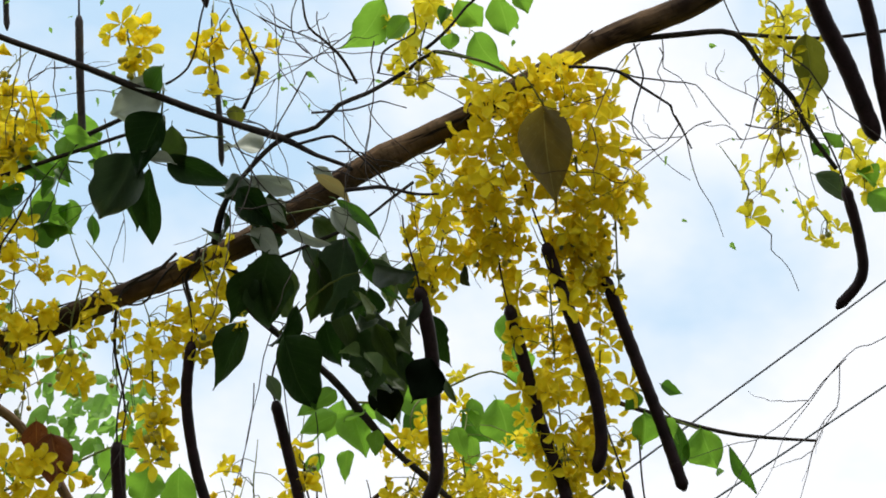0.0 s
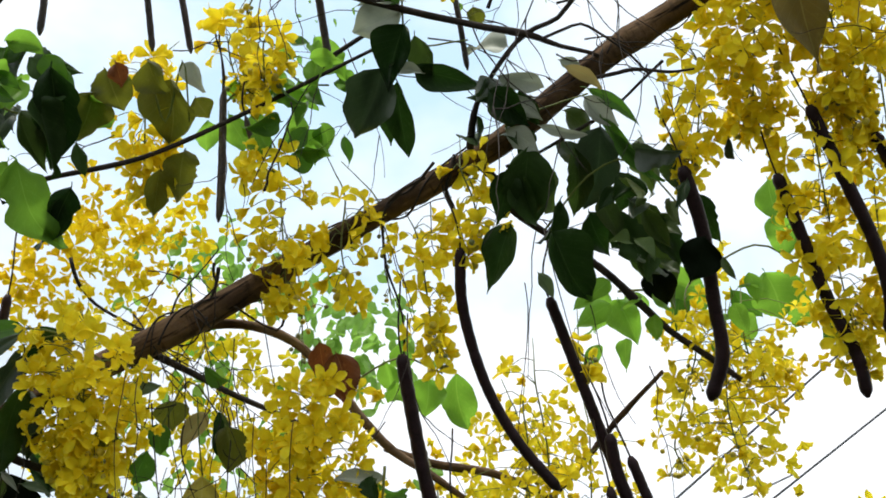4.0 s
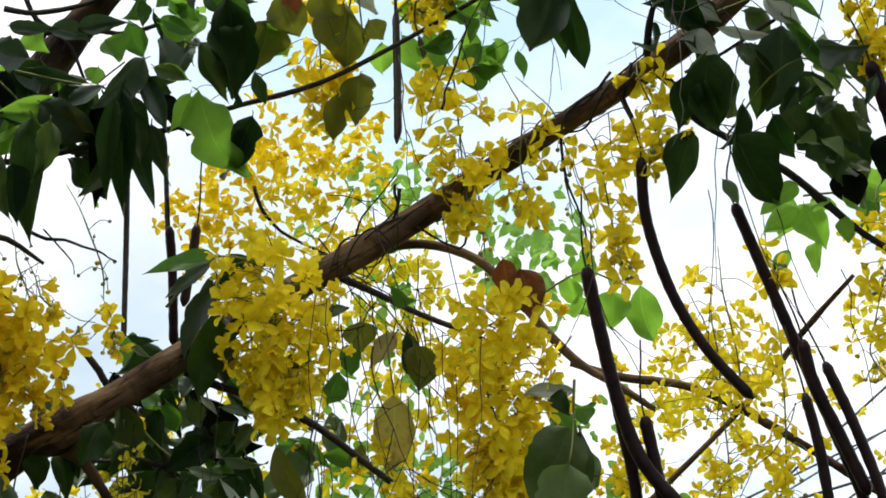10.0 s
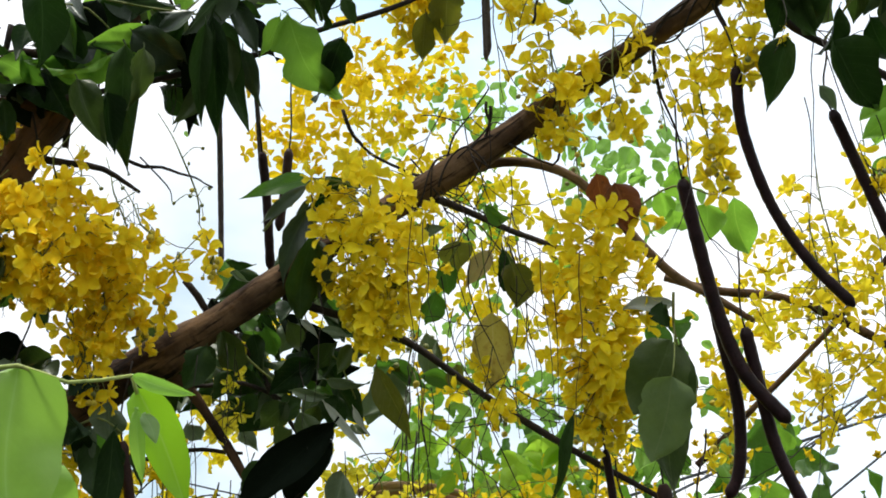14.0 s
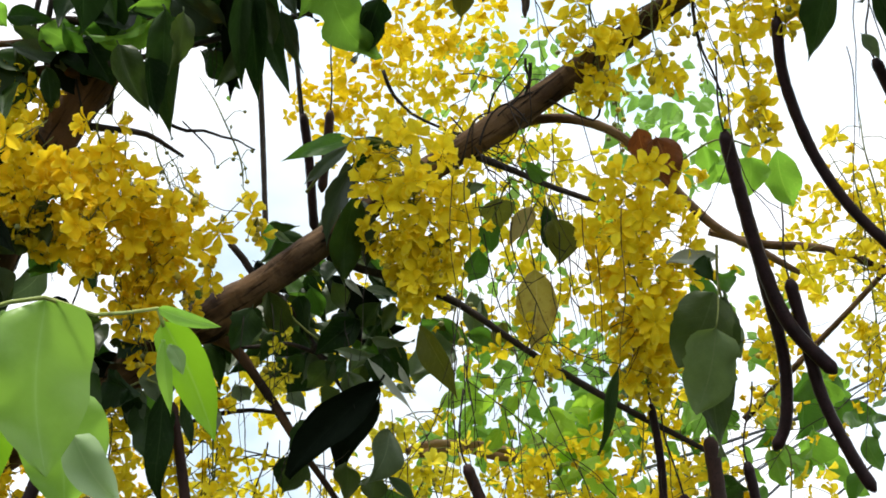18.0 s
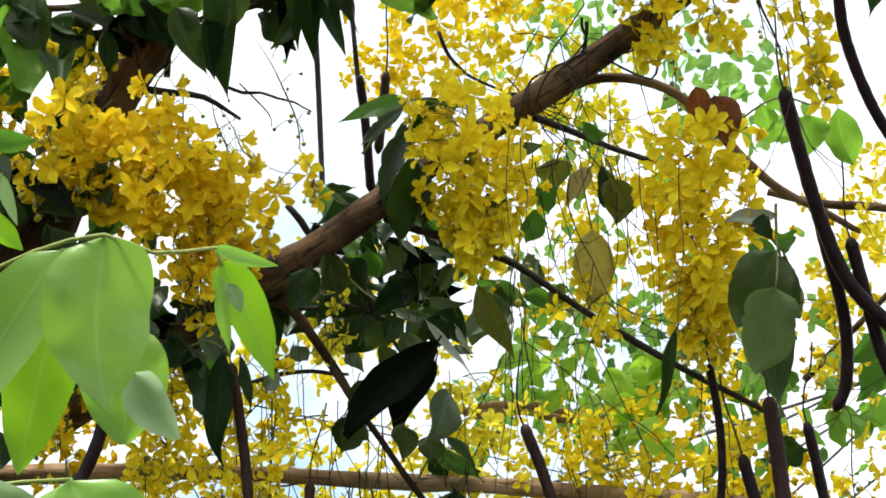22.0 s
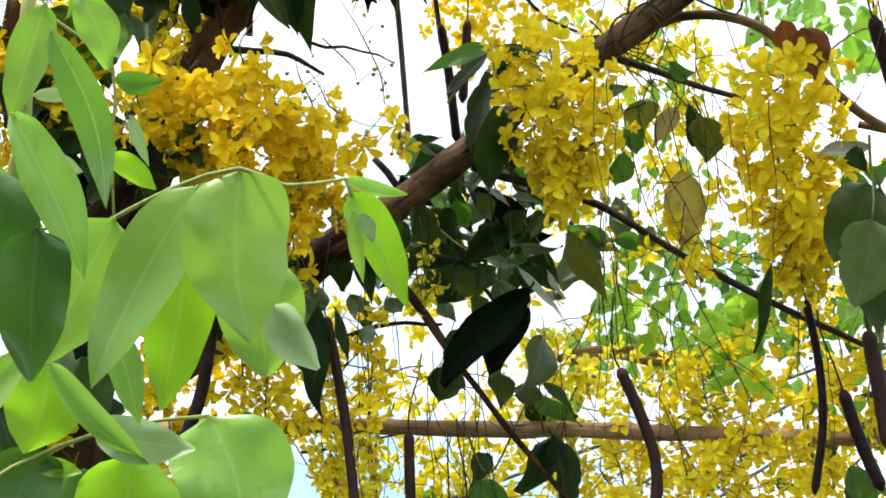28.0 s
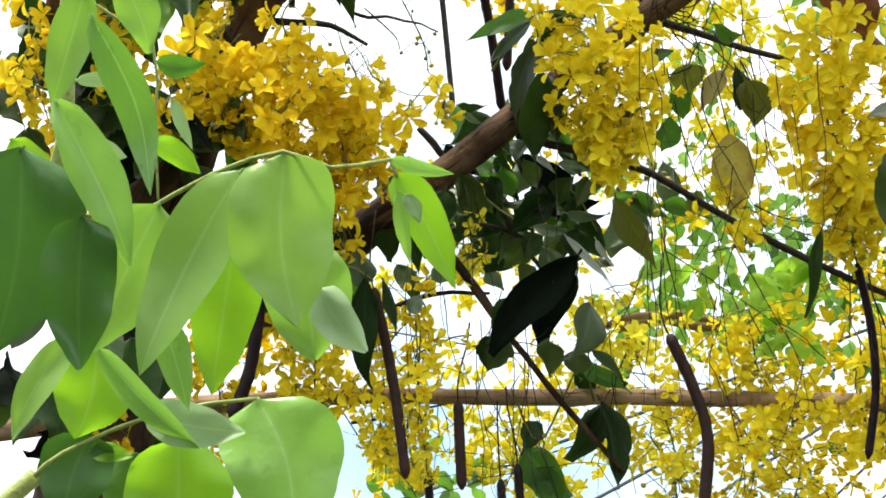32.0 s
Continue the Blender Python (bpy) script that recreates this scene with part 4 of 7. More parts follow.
raceme((-0.091, 2.122, 3.160), (-0.080, 2.151, 3.119), 0.073, 10, buds=5)
raceme((0.216, 2.264, 2.753), (0.216, 2.402, 2.441), 0.224, 136, buds=18)
raceme((0.175, 2.291, 2.681), (0.227, 2.366, 2.499), 0.174, 38, "gold", buds=7)
raceme((-0.745, 2.135, 2.761), (-0.768, 2.222, 2.649), 0.138, 34, "gold", buds=6)
raceme((-0.660, 2.141, 2.718), (-0.641, 2.252, 2.574), 0.165, 74, "gold", buds=8)
raceme((-0.586, 2.220, 2.691), (-0.577, 2.304, 2.589), 0.103, 30, "gold", buds=8)
raceme((-0.643, 2.248, 2.545), (-0.635, 2.311, 2.480), 0.086, 16, "gold", buds=3)
raceme((-0.797, 2.118, 2.706), (-0.819, 2.180, 2.641), 0.102, 20, "gold", buds=5)
raceme((-0.694, 2.047, 2.801), (-0.703, 2.110, 2.751), 0.063, 8, "gold", buds=4)
raceme((-0.903, 2.104, 2.713), (-0.920, 2.158, 2.666), 0.079, 6, "gold", buds=2)
raceme((-0.854, 2.013, 2.719), (-0.858, 2.060, 2.698), 0.048, 4, "gold", buds=2)
raceme((-0.532, 2.182, 2.643), (-0.526, 2.240, 2.596), 0.048, 7, "gold", buds=6)
raceme((-0.563, 2.147, 2.733), (-0.558, 2.193, 2.714), 0.039, 4, "gold", buds=4)
raceme((-0.451, 2.218, 2.712), (-0.443, 2.260, 2.700), 0.045, 3, "gold", buds=6)
raceme((-0.711, 2.119, 2.660), (-0.710, 2.193, 2.581), 0.120, 32, "gold", buds=4)
raceme((-0.833, 2.084, 2.775), (-0.841, 2.133, 2.748), 0.059, 5, "gold", buds=3)
raceme((-0.858, 2.139, 2.897), (-0.849, 2.183, 2.831), 0.073, 8, "gold", buds=5)
raceme((-1.109, 2.042, 2.920), (-1.102, 2.120, 2.796), 0.155, 34, "gold", buds=4)
raceme((-0.999, 2.115, 2.826), (-1.006, 2.178, 2.705), 0.132, 26, "gold", buds=4)
raceme((-1.035, 2.089, 2.905), (-1.024, 2.119, 2.864), 0.114, 16, "gold", buds=2)
raceme((-1.169, 2.129, 2.785), (-1.153, 2.178, 2.708), 0.095, 14, "gold", buds=2)
raceme((-1.100, 2.168, 2.634), (-1.093, 2.218, 2.527), 0.102, 14, "gold", buds=10)
raceme((-0.796, 2.112, 2.713), (-0.818, 2.181, 2.632), 0.107, 16, "gold", buds=4)
raceme((-0.747, 2.121, 2.727), (-0.765, 2.205, 2.620), 0.117, 16, "gold", buds=4)
raceme((-0.848, 2.091, 2.715), (-0.857, 2.157, 2.653), 0.068, 9, "gold", buds=4)
raceme((-0.875, 2.100, 2.678), (-0.896, 2.156, 2.622), 0.058, 6, "gold", buds=4)
raceme((-0.686, 2.211, 2.588), (-0.677, 2.277, 2.522), 0.097, 14, "gold", buds=4)
raceme((-0.769, 2.379, 2.414), (-0.758, 2.449, 2.185), 0.203, 44, buds=10, scale=0.82)
raceme((-0.635, 2.423, 2.389), (-0.605, 2.499, 2.140), 0.132, 36, buds=10, scale=0.82)
raceme((-0.888, 2.370, 2.365), (-0.874, 2.433, 2.156), 0.184, 31, "gold", buds=10, scale=0.82)
raceme((-0.546, 2.433, 2.419), (-0.555, 2.496, 2.198), 0.091, 15, buds=10, scale=0.82)
raceme((0.924, 2.112, 2.881), (0.973, 2.215, 2.647), 0.251, 42, buds=8, scale=0.78)
raceme((0.866, 2.229, 2.777), (0.890, 2.270, 2.676), 0.146, 9, buds=10, scale=0.78)
raceme((0.223, 1.799, 3.418), (0.253, 1.848, 3.364), 0.081, 12)
raceme((0.423, 1.777, 3.423), (0.443, 1.808, 3.389), 0.061, 7, buds=5)
raceme((0.364, 1.770, 3.438), (0.392, 1.840, 3.360), 0.051, 7, buds=5)
raceme((0.721, 1.639, 3.493), (0.735, 1.737, 3.393), 0.152, 24, "lemon", buds=4)
raceme((1.298, 1.417, 3.466), (1.354, 1.569, 3.293), 0.114, 32, "lemon", buds=8)
raceme((1.481, 1.509, 3.256), (1.498, 1.541, 3.210), 0.073, 9, "lemon", buds=2)
raceme((1.441, 1.597, 3.198), (1.453, 1.618, 3.166), 0.062, 5, "lemon", buds=2)
raceme((1.309, 1.614, 3.231), (1.322, 1.634, 3.200), 0.051, 4, "lemon", buds=3)
raceme((0.011, 2.005, 3.354), (0.076, 2.066, 3.278), 0.116, 21, buds=10)
raceme((-0.720, 2.406, 2.400), (-0.731, 2.462, 2.187), 0.173, 36, buds=10, scale=0.82)
raceme((-0.543, 2.449, 2.400), (-0.540, 2.524, 2.109), 0.122, 28, buds=10, scale=0.82)
raceme((0.042, 2.570, 2.364), (0.064, 2.594, 2.275), 0.222, 47, buds=14, scale=0.82)
raceme((0.102, 2.665, 2.227), (0.088, 2.697, 2.069), 0.329, 62, buds=10, scale=0.82)
raceme((-0.154, 2.698, 2.228), (-0.113, 2.728, 2.084), 0.223, 25, "lemon", buds=10, scale=0.82)
raceme((-0.451, 2.446, 2.590), (-0.438, 2.490, 2.486), 0.137, 20, "lemon", buds=2, scale=0.82)
raceme((0.039, 2.394, 2.525), (0.048, 2.411, 2.479), 0.128, 13, buds=5, scale=0.82)
raceme((-0.173, 2.545, 2.413), (-0.155, 2.579, 2.307), 0.158, 17, "lemon", buds=10, scale=0.82)
raceme((0.587, 2.313, 2.780), (0.631, 2.435, 2.473), 0.243, 41, buds=12, scale=0.78)
raceme((0.718, 2.315, 2.771), (0.723, 2.441, 2.476), 0.185, 23, buds=10, scale=0.78)
raceme((0.450, 2.400, 2.664), (0.468, 2.458, 2.513), 0.158, 9, buds=10, scale=0.82)
raceme((0.586, 2.274, 2.790), (0.597, 2.349, 2.626), 0.155, 15, buds=10, scale=0.78)
raceme((0.671, 2.175, 2.864), (0.682, 2.196, 2.820), 0.061, 5, buds=10)
raceme((0.860, 2.126, 2.956), (0.869, 2.213, 2.800), 0.146, 13, buds=10, scale=0.78)
raceme((0.072, 1.916, 3.286), (0.081, 1.971, 3.218), 0.091, 14, buds=10)
raceme((0.047, 1.867, 3.340), (0.046, 1.893, 3.310), 0.051, 5, buds=10)
raceme((0.957, 2.110, 2.910), (1.004, 2.148, 2.811), 0.267, 23, buds=10, scale=0.78)
raceme((0.611, 2.272, 2.844), (0.646, 2.352, 2.658), 0.170, 17, buds=10, scale=0.78)

# ---- blossom farther back ----
far_raceme((-0.187, 2.589, 3.303), (0.145, 0.120, 0.107), 84, "yellow", 1.00)
far_raceme((-0.361, 2.648, 3.179), (0.088, 0.120, 0.076), 48, "yellow", 1.00)
far_raceme((-0.209, 2.689, 3.340), (0.156, 0.120, 0.084), 63, "lemon", 1.00)
far_raceme((-0.040, 2.788, 3.192), (0.169, 0.120, 0.097), 63, "lemon", 1.00)
far_raceme((-0.061, 2.832, 3.095), (0.169, 0.120, 0.169), 76, "lemon", 1.00)
far_raceme((0.042, 2.875, 3.009), (0.130, 0.120, 0.097), 36, "lemon", 1.00)
far_raceme((0.702, 2.840, 2.902), (0.195, 0.120, 0.162), 70, "lemon", 1.00)
far_raceme((-0.561, 2.856, 2.698), (0.126, 0.120, 0.101), 33, "lemon", 1.00)
far_raceme((-0.367, 3.172, 2.507), (0.268, 0.120, 0.067), 50, "lemon", 1.00)
far_raceme((0.120, 3.128, 2.320), (0.325, 0.120, 0.097), 97, "yellow", 1.00)
far_raceme((-0.488, 3.104, 2.314), (0.260, 0.120, 0.065), 41, "lemon", 1.00)
far_raceme((-0.879, 2.897, 2.391), (0.189, 0.120, 0.157), 64, "yellow", 1.00)
far_raceme((-0.928, 2.741, 2.469), (0.158, 0.120, 0.122), 56, "gold", 1.00)
far_raceme((1.129, 2.544, 2.981), (0.126, 0.120, 0.264), 70, "lemon", 1.00)
far_raceme((-0.480, 3.117, 2.290), (0.195, 0.120, 0.104), 36, "lemon", 1.00)
far_raceme((0.234, 2.907, 2.379), (0.097, 0.120, 0.152), 33, "yellow", 1.00)

# ---- leafy twigs ----
s = leafy((0.299, 1.841, 3.324), "dark green and pale folded leaves on a thin twig")
stem(s, [(0.294, 1.922, 3.252), (0.300, 1.830, 3.353), (0.323, 1.885, 3.290), (0.423, 1.864, 3.294)], 0.0021)
leaf(s, (0.300, 1.846, 3.328), (0.216, 1.891, 3.310), 0.056, "pale", turn=30)
leaf(s, (0.305, 1.828, 3.336), (0.216, 1.845, 3.337), 0.030, "pale", turn=40)
leaf(s, (0.277, 1.901, 3.243), (0.240, 2.003, 3.158), 0.089, "slate")
leaf(s, (0.308, 1.844, 3.295), (0.289, 1.912, 3.198), 0.059, "dark")
leaf(s, (0.329, 1.865, 3.294), (0.373, 1.932, 3.227), 0.047, "moss")
leaf(s, (0.310, 1.945, 3.252), (0.344, 2.036, 3.156), 0.047, "dark")
leaf(s, (0.298, 1.976, 3.245), (0.303, 2.046, 3.175), 0.038, "dark")
leaf(s, (0.332, 1.889, 3.240), (0.458, 1.901, 3.224), 0.041, "dark", turn=30)
leaf(s, (0.427, 1.832, 3.342), (0.439, 1.858, 3.311), 0.036, "olive")
leaf(s, (0.493, 1.865, 3.288), (0.416, 1.886, 3.309), 0.049, "pale", turn=35)
leaf(s, (0.292, 1.793, 3.357), (0.277, 1.832, 3.320), 0.040, "mid")
leaf(s, (0.346, 1.884, 3.226), (0.284, 1.897, 3.242), 0.020, "pale")
s = leafy((0.472, 1.867, 3.223), "pale-backed leaves curled over the bough")
stem(s, [(0.478, 1.899, 3.203), (0.507, 1.916, 3.174), (0.557, 1.896, 3.183), (0.630, 1.862, 3.197)], 0.0021)
leaf(s, (0.472, 1.866, 3.222), (0.566, 1.879, 3.218), 0.033, "pale", turn=30)
leaf(s, (0.492, 1.876, 3.179), (0.555, 1.884, 3.148), 0.028, "pale")
leaf(s, (0.493, 1.907, 3.137), (0.553, 1.909, 3.098), 0.040, "pale")
leaf(s, (0.559, 1.929, 3.171), (0.640, 1.908, 3.149), 0.019, "pale", turn=20)
leaf(s, (0.624, 1.861, 3.189), (0.681, 1.882, 3.141), 0.033, "pale")
leaf(s, (0.580, 1.851, 3.257), (0.618, 1.842, 3.234), 0.022, "pale")
leaf(s, (0.456, 1.865, 3.188), (0.532, 1.893, 3.137), 0.054, "dark")
leaf(s, (0.470, 1.877, 3.199), (0.511, 1.923, 3.150), 0.043, "moss")
leaf(s, (0.532, 1.909, 3.109), (0.553, 1.997, 3.016), 0.086, "dark")
leaf(s, (0.502, 1.936, 3.077), (0.494, 2.013, 3.011), 0.054, "dark")
leaf(s, (0.523, 1.950, 3.081), (0.564, 2.005, 3.012), 0.043, "dark")
leaf(s, (0.577, 1.810, 3.209), (0.657, 1.837, 3.180), 0.023, "tan")
leaf(s, (0.625, 1.845, 3.195), (0.720, 1.860, 3.131), 0.022, "mid")
leaf(s, (0.674, 1.876, 3.127), (0.762, 1.913, 3.044), 0.022, "mid")
leaf(s, (0.517, 1.892, 3.218), (0.555, 1.926, 3.169), 0.040, "dark")
leaf(s, (0.508, 1.916, 3.220), (0.558, 1.944, 3.190), 0.032, "moss")
s = leafy((0.689, 1.888, 3.143), "dense hanging bunch of dark torn leaves")
stem(s, [(0.582, 2.028, 3.019), (0.649, 1.956, 3.093), (0.722, 1.922, 3.106), (0.817, 1.949, 3.022)], 0.0021)
leaf(s, (0.665, 1.918, 3.172), (0.659, 2.038, 3.069), 0.082, "slate", turn=5)
leaf(s, (0.542, 1.955, 3.138), (0.551, 2.040, 3.035), 0.077, "dark")
leaf(s, (0.623, 1.945, 3.141), (0.637, 2.037, 3.054), 0.046, "moss")
leaf(s, (0.750, 1.950, 3.185), (0.779, 2.044, 3.107), 0.073, "moss", ragged=0.5)
leaf(s, (0.522, 2.029, 3.027), (0.485, 2.108, 2.924), 0.065, "dark")
leaf(s, (0.601, 1.980, 3.054), (0.580, 2.026, 2.981), 0.041, "dark")
leaf(s, (0.583, 1.986, 2.988), (0.674, 2.053, 2.890), 0.080, "dark")
leaf(s, (0.750, 2.015, 3.087), (0.843, 2.131, 2.936), 0.087, "moss", ragged=0.5)
leaf(s, (0.674, 1.987, 3.067), (0.726, 2.040, 2.989), 0.040, "moss")
leaf(s, (0.829, 1.914, 2.954), (0.812, 1.973, 2.894), 0.075, "black", turn=0)
leaf(s, (0.837, 1.941, 3.062), (0.888, 2.004, 2.995), 0.046, "dark", ragged=0.5)
leaf(s, (0.653, 1.875, 3.158), (0.755, 1.926, 3.061), 0.022, "mid")
leaf(s, (0.715, 2.004, 3.053), (0.773, 2.036, 2.961), 0.060, "dark", ragged=0.5)
leaf(s, (0.663, 2.023, 3.060), (0.717, 2.084, 3.009), 0.050, "dark")
leaf(s, (0.579, 2.020, 3.160), (0.610, 2.058, 3.078), 0.051, "moss")
leaf(s, (0.792, 2.005, 3.050), (0.823, 2.031, 2.963), 0.046, "dark", ragged=0.5)
leaf(s, (0.727, 1.976, 3.120), (0.722, 2.045, 3.069), 0.051, "dark")
leaf(s, (0.520, 2.065, 3.122), (0.536, 2.098, 3.084), 0.041, "moss")
leaf(s, (0.783, 2.064, 2.979), (0.823, 2.112, 2.918), 0.061, "black")
leaf(s, (0.582, 2.092, 2.971), (0.621, 2.112, 2.934), 0.026, "dusk")
leaf(s, (0.859, 1.922, 2.921), (0.874, 1.922, 2.878), 0.014, "moss")
leaf(s, (0.849, 1.806, 3.084), (0.875, 1.854, 3.074), 0.015, "slate")
leaf(s, (0.601, 1.910, 3.193), (0.661, 1.951, 3.169), 0.040, "moss")
leaf(s, (0.781, 1.909, 3.140), (0.818, 1.954, 3.055), 0.040, "moss")
s = leafy((0.787, 2.354, 3.107), "bright green broad leaves behind the flowers")
stem(s, [(0.813, 2.365, 3.115), (0.930, 2.323, 3.117), (1.061, 2.236, 3.166), (1.154, 2.229, 3.112)], 0.0026)
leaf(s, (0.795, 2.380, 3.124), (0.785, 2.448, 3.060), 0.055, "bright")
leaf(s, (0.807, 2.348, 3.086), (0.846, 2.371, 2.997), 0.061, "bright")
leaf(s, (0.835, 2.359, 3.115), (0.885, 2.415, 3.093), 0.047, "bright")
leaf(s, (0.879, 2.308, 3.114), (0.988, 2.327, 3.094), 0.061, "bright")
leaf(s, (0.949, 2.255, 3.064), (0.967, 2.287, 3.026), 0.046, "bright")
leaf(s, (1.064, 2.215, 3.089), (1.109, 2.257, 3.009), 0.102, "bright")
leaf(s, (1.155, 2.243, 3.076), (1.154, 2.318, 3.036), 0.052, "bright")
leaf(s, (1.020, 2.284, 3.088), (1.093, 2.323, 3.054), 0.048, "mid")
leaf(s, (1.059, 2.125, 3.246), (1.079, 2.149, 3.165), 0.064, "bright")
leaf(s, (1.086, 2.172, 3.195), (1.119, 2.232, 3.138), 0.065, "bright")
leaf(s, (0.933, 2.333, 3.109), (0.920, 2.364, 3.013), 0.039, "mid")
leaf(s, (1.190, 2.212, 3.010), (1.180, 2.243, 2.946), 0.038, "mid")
s = leafy((0.164, 1.979, 3.366), "small fresh green leaves along a thin branch")
stem(s, [(0.013, 2.076, 3.273), (0.088, 2.025, 3.334), (0.146, 2.043, 3.310), (0.198, 2.041, 3.309)], 0.0023)
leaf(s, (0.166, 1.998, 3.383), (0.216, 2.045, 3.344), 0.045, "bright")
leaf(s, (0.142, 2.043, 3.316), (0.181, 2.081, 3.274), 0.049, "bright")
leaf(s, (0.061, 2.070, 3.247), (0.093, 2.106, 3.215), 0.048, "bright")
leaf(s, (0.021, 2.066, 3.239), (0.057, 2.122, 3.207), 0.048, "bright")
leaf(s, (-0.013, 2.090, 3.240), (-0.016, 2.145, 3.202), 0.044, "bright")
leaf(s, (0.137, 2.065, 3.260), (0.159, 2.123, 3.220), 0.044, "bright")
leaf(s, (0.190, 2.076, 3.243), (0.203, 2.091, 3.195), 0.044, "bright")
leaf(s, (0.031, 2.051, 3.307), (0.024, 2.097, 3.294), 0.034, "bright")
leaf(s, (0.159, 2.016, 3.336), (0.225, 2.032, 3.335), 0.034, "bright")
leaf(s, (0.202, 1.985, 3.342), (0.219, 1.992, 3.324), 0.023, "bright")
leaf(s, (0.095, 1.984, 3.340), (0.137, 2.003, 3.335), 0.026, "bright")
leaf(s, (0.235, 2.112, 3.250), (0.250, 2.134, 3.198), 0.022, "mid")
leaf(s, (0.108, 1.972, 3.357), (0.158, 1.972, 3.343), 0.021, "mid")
s = leafy((-0.082, 1.960, 3.223), "olive and pale drooping leaves")
stem(s, [(-0.122, 1.948, 3.254), (-0.085, 2.016, 3.172), (-0.063, 1.949, 3.257), (-0.044, 2.014, 3.176)], 0.0021)
leaf(s, (-0.083, 1.980, 3.239), (-0.076, 2.075, 3.164), 0.089, "olive")
leaf(s, (-0.050, 2.053, 3.142), (-0.053, 2.124, 3.083), 0.067, "olive", turn=0)
leaf(s, (-0.089, 2.084, 3.120), (-0.092, 2.151, 3.055), 0.042, "olive", turn=10, ragged=0.5)
leaf(s, (-0.064, 1.965, 3.266), (-0.025, 1.993, 3.222), 0.034, "pale")
leaf(s, (-0.037, 1.994, 3.215), (-0.010, 2.022, 3.194), 0.040, "olive")
leaf(s, (-0.120, 1.931, 3.234), (-0.090, 1.971, 3.194), 0.048, "olive")
s = leafy((-0.278, 1.938, 3.208), "hanging dark and bright green leaves with one lobed blade")
stem(s, [(-0.390, 1.974, 3.160), (-0.315, 1.997, 3.147), (-0.253, 1.986, 3.173), (-0.200, 1.973, 3.197)], 0.0021)
leaf(s, (-0.275, 1.917, 3.191), (-0.265, 2.042, 3.065), 0.085, "dark")
leaf(s, (-0.298, 1.947, 3.154), (-0.233, 2.020, 3.045), 0.066, "dark")
leaf(s, (-0.325, 1.976, 3.141), (-0.268, 2.052, 3.069), 0.053, "moss")
leaf(s, (-0.246, 1.986, 3.187), (-0.177, 2.049, 3.162), 0.071, "bright")
leaf(s, (-0.188, 1.946, 3.218), (-0.161, 1.977, 3.159), 0.068, "olive")
leaf(s, (-0.171, 1.910, 3.208), (-0.154, 1.932, 3.174), 0.036, "rust")
leaf(s, (-0.322, 2.024, 3.073), (-0.253, 2.105, 2.937), 0.088, "bright", turn=0, lobes=0.45)
leaf(s, (-0.233, 2.074, 3.059), (-0.265, 2.140, 2.981), 0.060, "dark")
leaf(s, (-0.236, 2.100, 3.052), (-0.291, 2.153, 2.983), 0.048, "dark")
leaf(s, (-0.335, 2.023, 3.067), (-0.378, 2.070, 3.013), 0.035, "bright")
leaf(s, (-0.228, 2.012, 3.110), (-0.208, 2.039, 3.060), 0.027, "dark")
leaf(s, (-0.386, 1.937, 3.147), (-0.332, 1.971, 3.144), 0.030, "bright")
leaf(s, (-0.393, 1.974, 3.081), (-0.332, 1.998, 3.074), 0.030, "bright")
leaf(s, (-0.372, 1.922, 3.166), (-0.333, 1.934, 3.163), 0.021, "bright")
leaf(s, (-0.207, 1.975, 3.192), (-0.224, 2.024, 3.119), 0.068, "olive")
leaf(s, (-0.292, 1.924, 3.221), (-0.249, 1.956, 3.169), 0.048, "mid")
leaf(s, (-0.254, 1.938, 3.209), (-0.272, 1.968, 3.141), 0.040, "mid")
s = leafy((-0.616, 1.918, 3.116), "big bunch of dark drooping leaves")
stem(s, [(-0.620, 1.971, 3.065), (-0.551, 1.993, 3.064), (-0.470, 2.013, 3.064), (-0.419, 2.023, 3.065)], 0.0021)
leaf(s, (-0.575, 1.991, 3.016), (-0.493, 2.066, 2.979), 0.068, "slate")
leaf(s, (-0.405, 1.952, 3.084), (-0.490, 2.000, 3.008), 0.046, "slate")
leaf(s, (-0.598, 1.982, 3.080), (-0.508, 2.034, 3.101), 0.038, "slate")
leaf(s, (-0.613, 1.875, 3.083), (-0.537, 1.884, 3.088), 0.025, "slate")
leaf(s, (-0.506, 1.890, 3.092), (-0.422, 1.898, 3.119), 0.033, "slate")
leaf(s, (-0.549, 1.882, 3.084), (-0.484, 1.908, 3.086), 0.033, "slate")
leaf(s, (-0.477, 1.999, 3.060), (-0.546, 2.005, 3.020), 0.035, "slate")
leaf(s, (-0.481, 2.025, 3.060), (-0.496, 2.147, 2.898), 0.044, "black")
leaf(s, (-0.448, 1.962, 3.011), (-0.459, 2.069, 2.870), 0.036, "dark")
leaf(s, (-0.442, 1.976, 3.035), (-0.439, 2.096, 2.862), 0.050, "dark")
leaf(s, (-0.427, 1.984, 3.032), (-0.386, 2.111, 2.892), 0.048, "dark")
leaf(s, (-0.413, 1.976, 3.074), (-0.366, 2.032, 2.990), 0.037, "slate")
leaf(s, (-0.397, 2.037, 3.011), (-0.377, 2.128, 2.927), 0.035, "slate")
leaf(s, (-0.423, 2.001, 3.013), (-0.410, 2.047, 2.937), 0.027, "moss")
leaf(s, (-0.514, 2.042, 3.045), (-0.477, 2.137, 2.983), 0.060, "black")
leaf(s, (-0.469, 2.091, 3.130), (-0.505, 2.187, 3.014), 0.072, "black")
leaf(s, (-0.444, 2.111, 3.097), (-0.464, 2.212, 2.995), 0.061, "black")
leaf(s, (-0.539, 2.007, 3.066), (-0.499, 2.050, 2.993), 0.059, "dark")
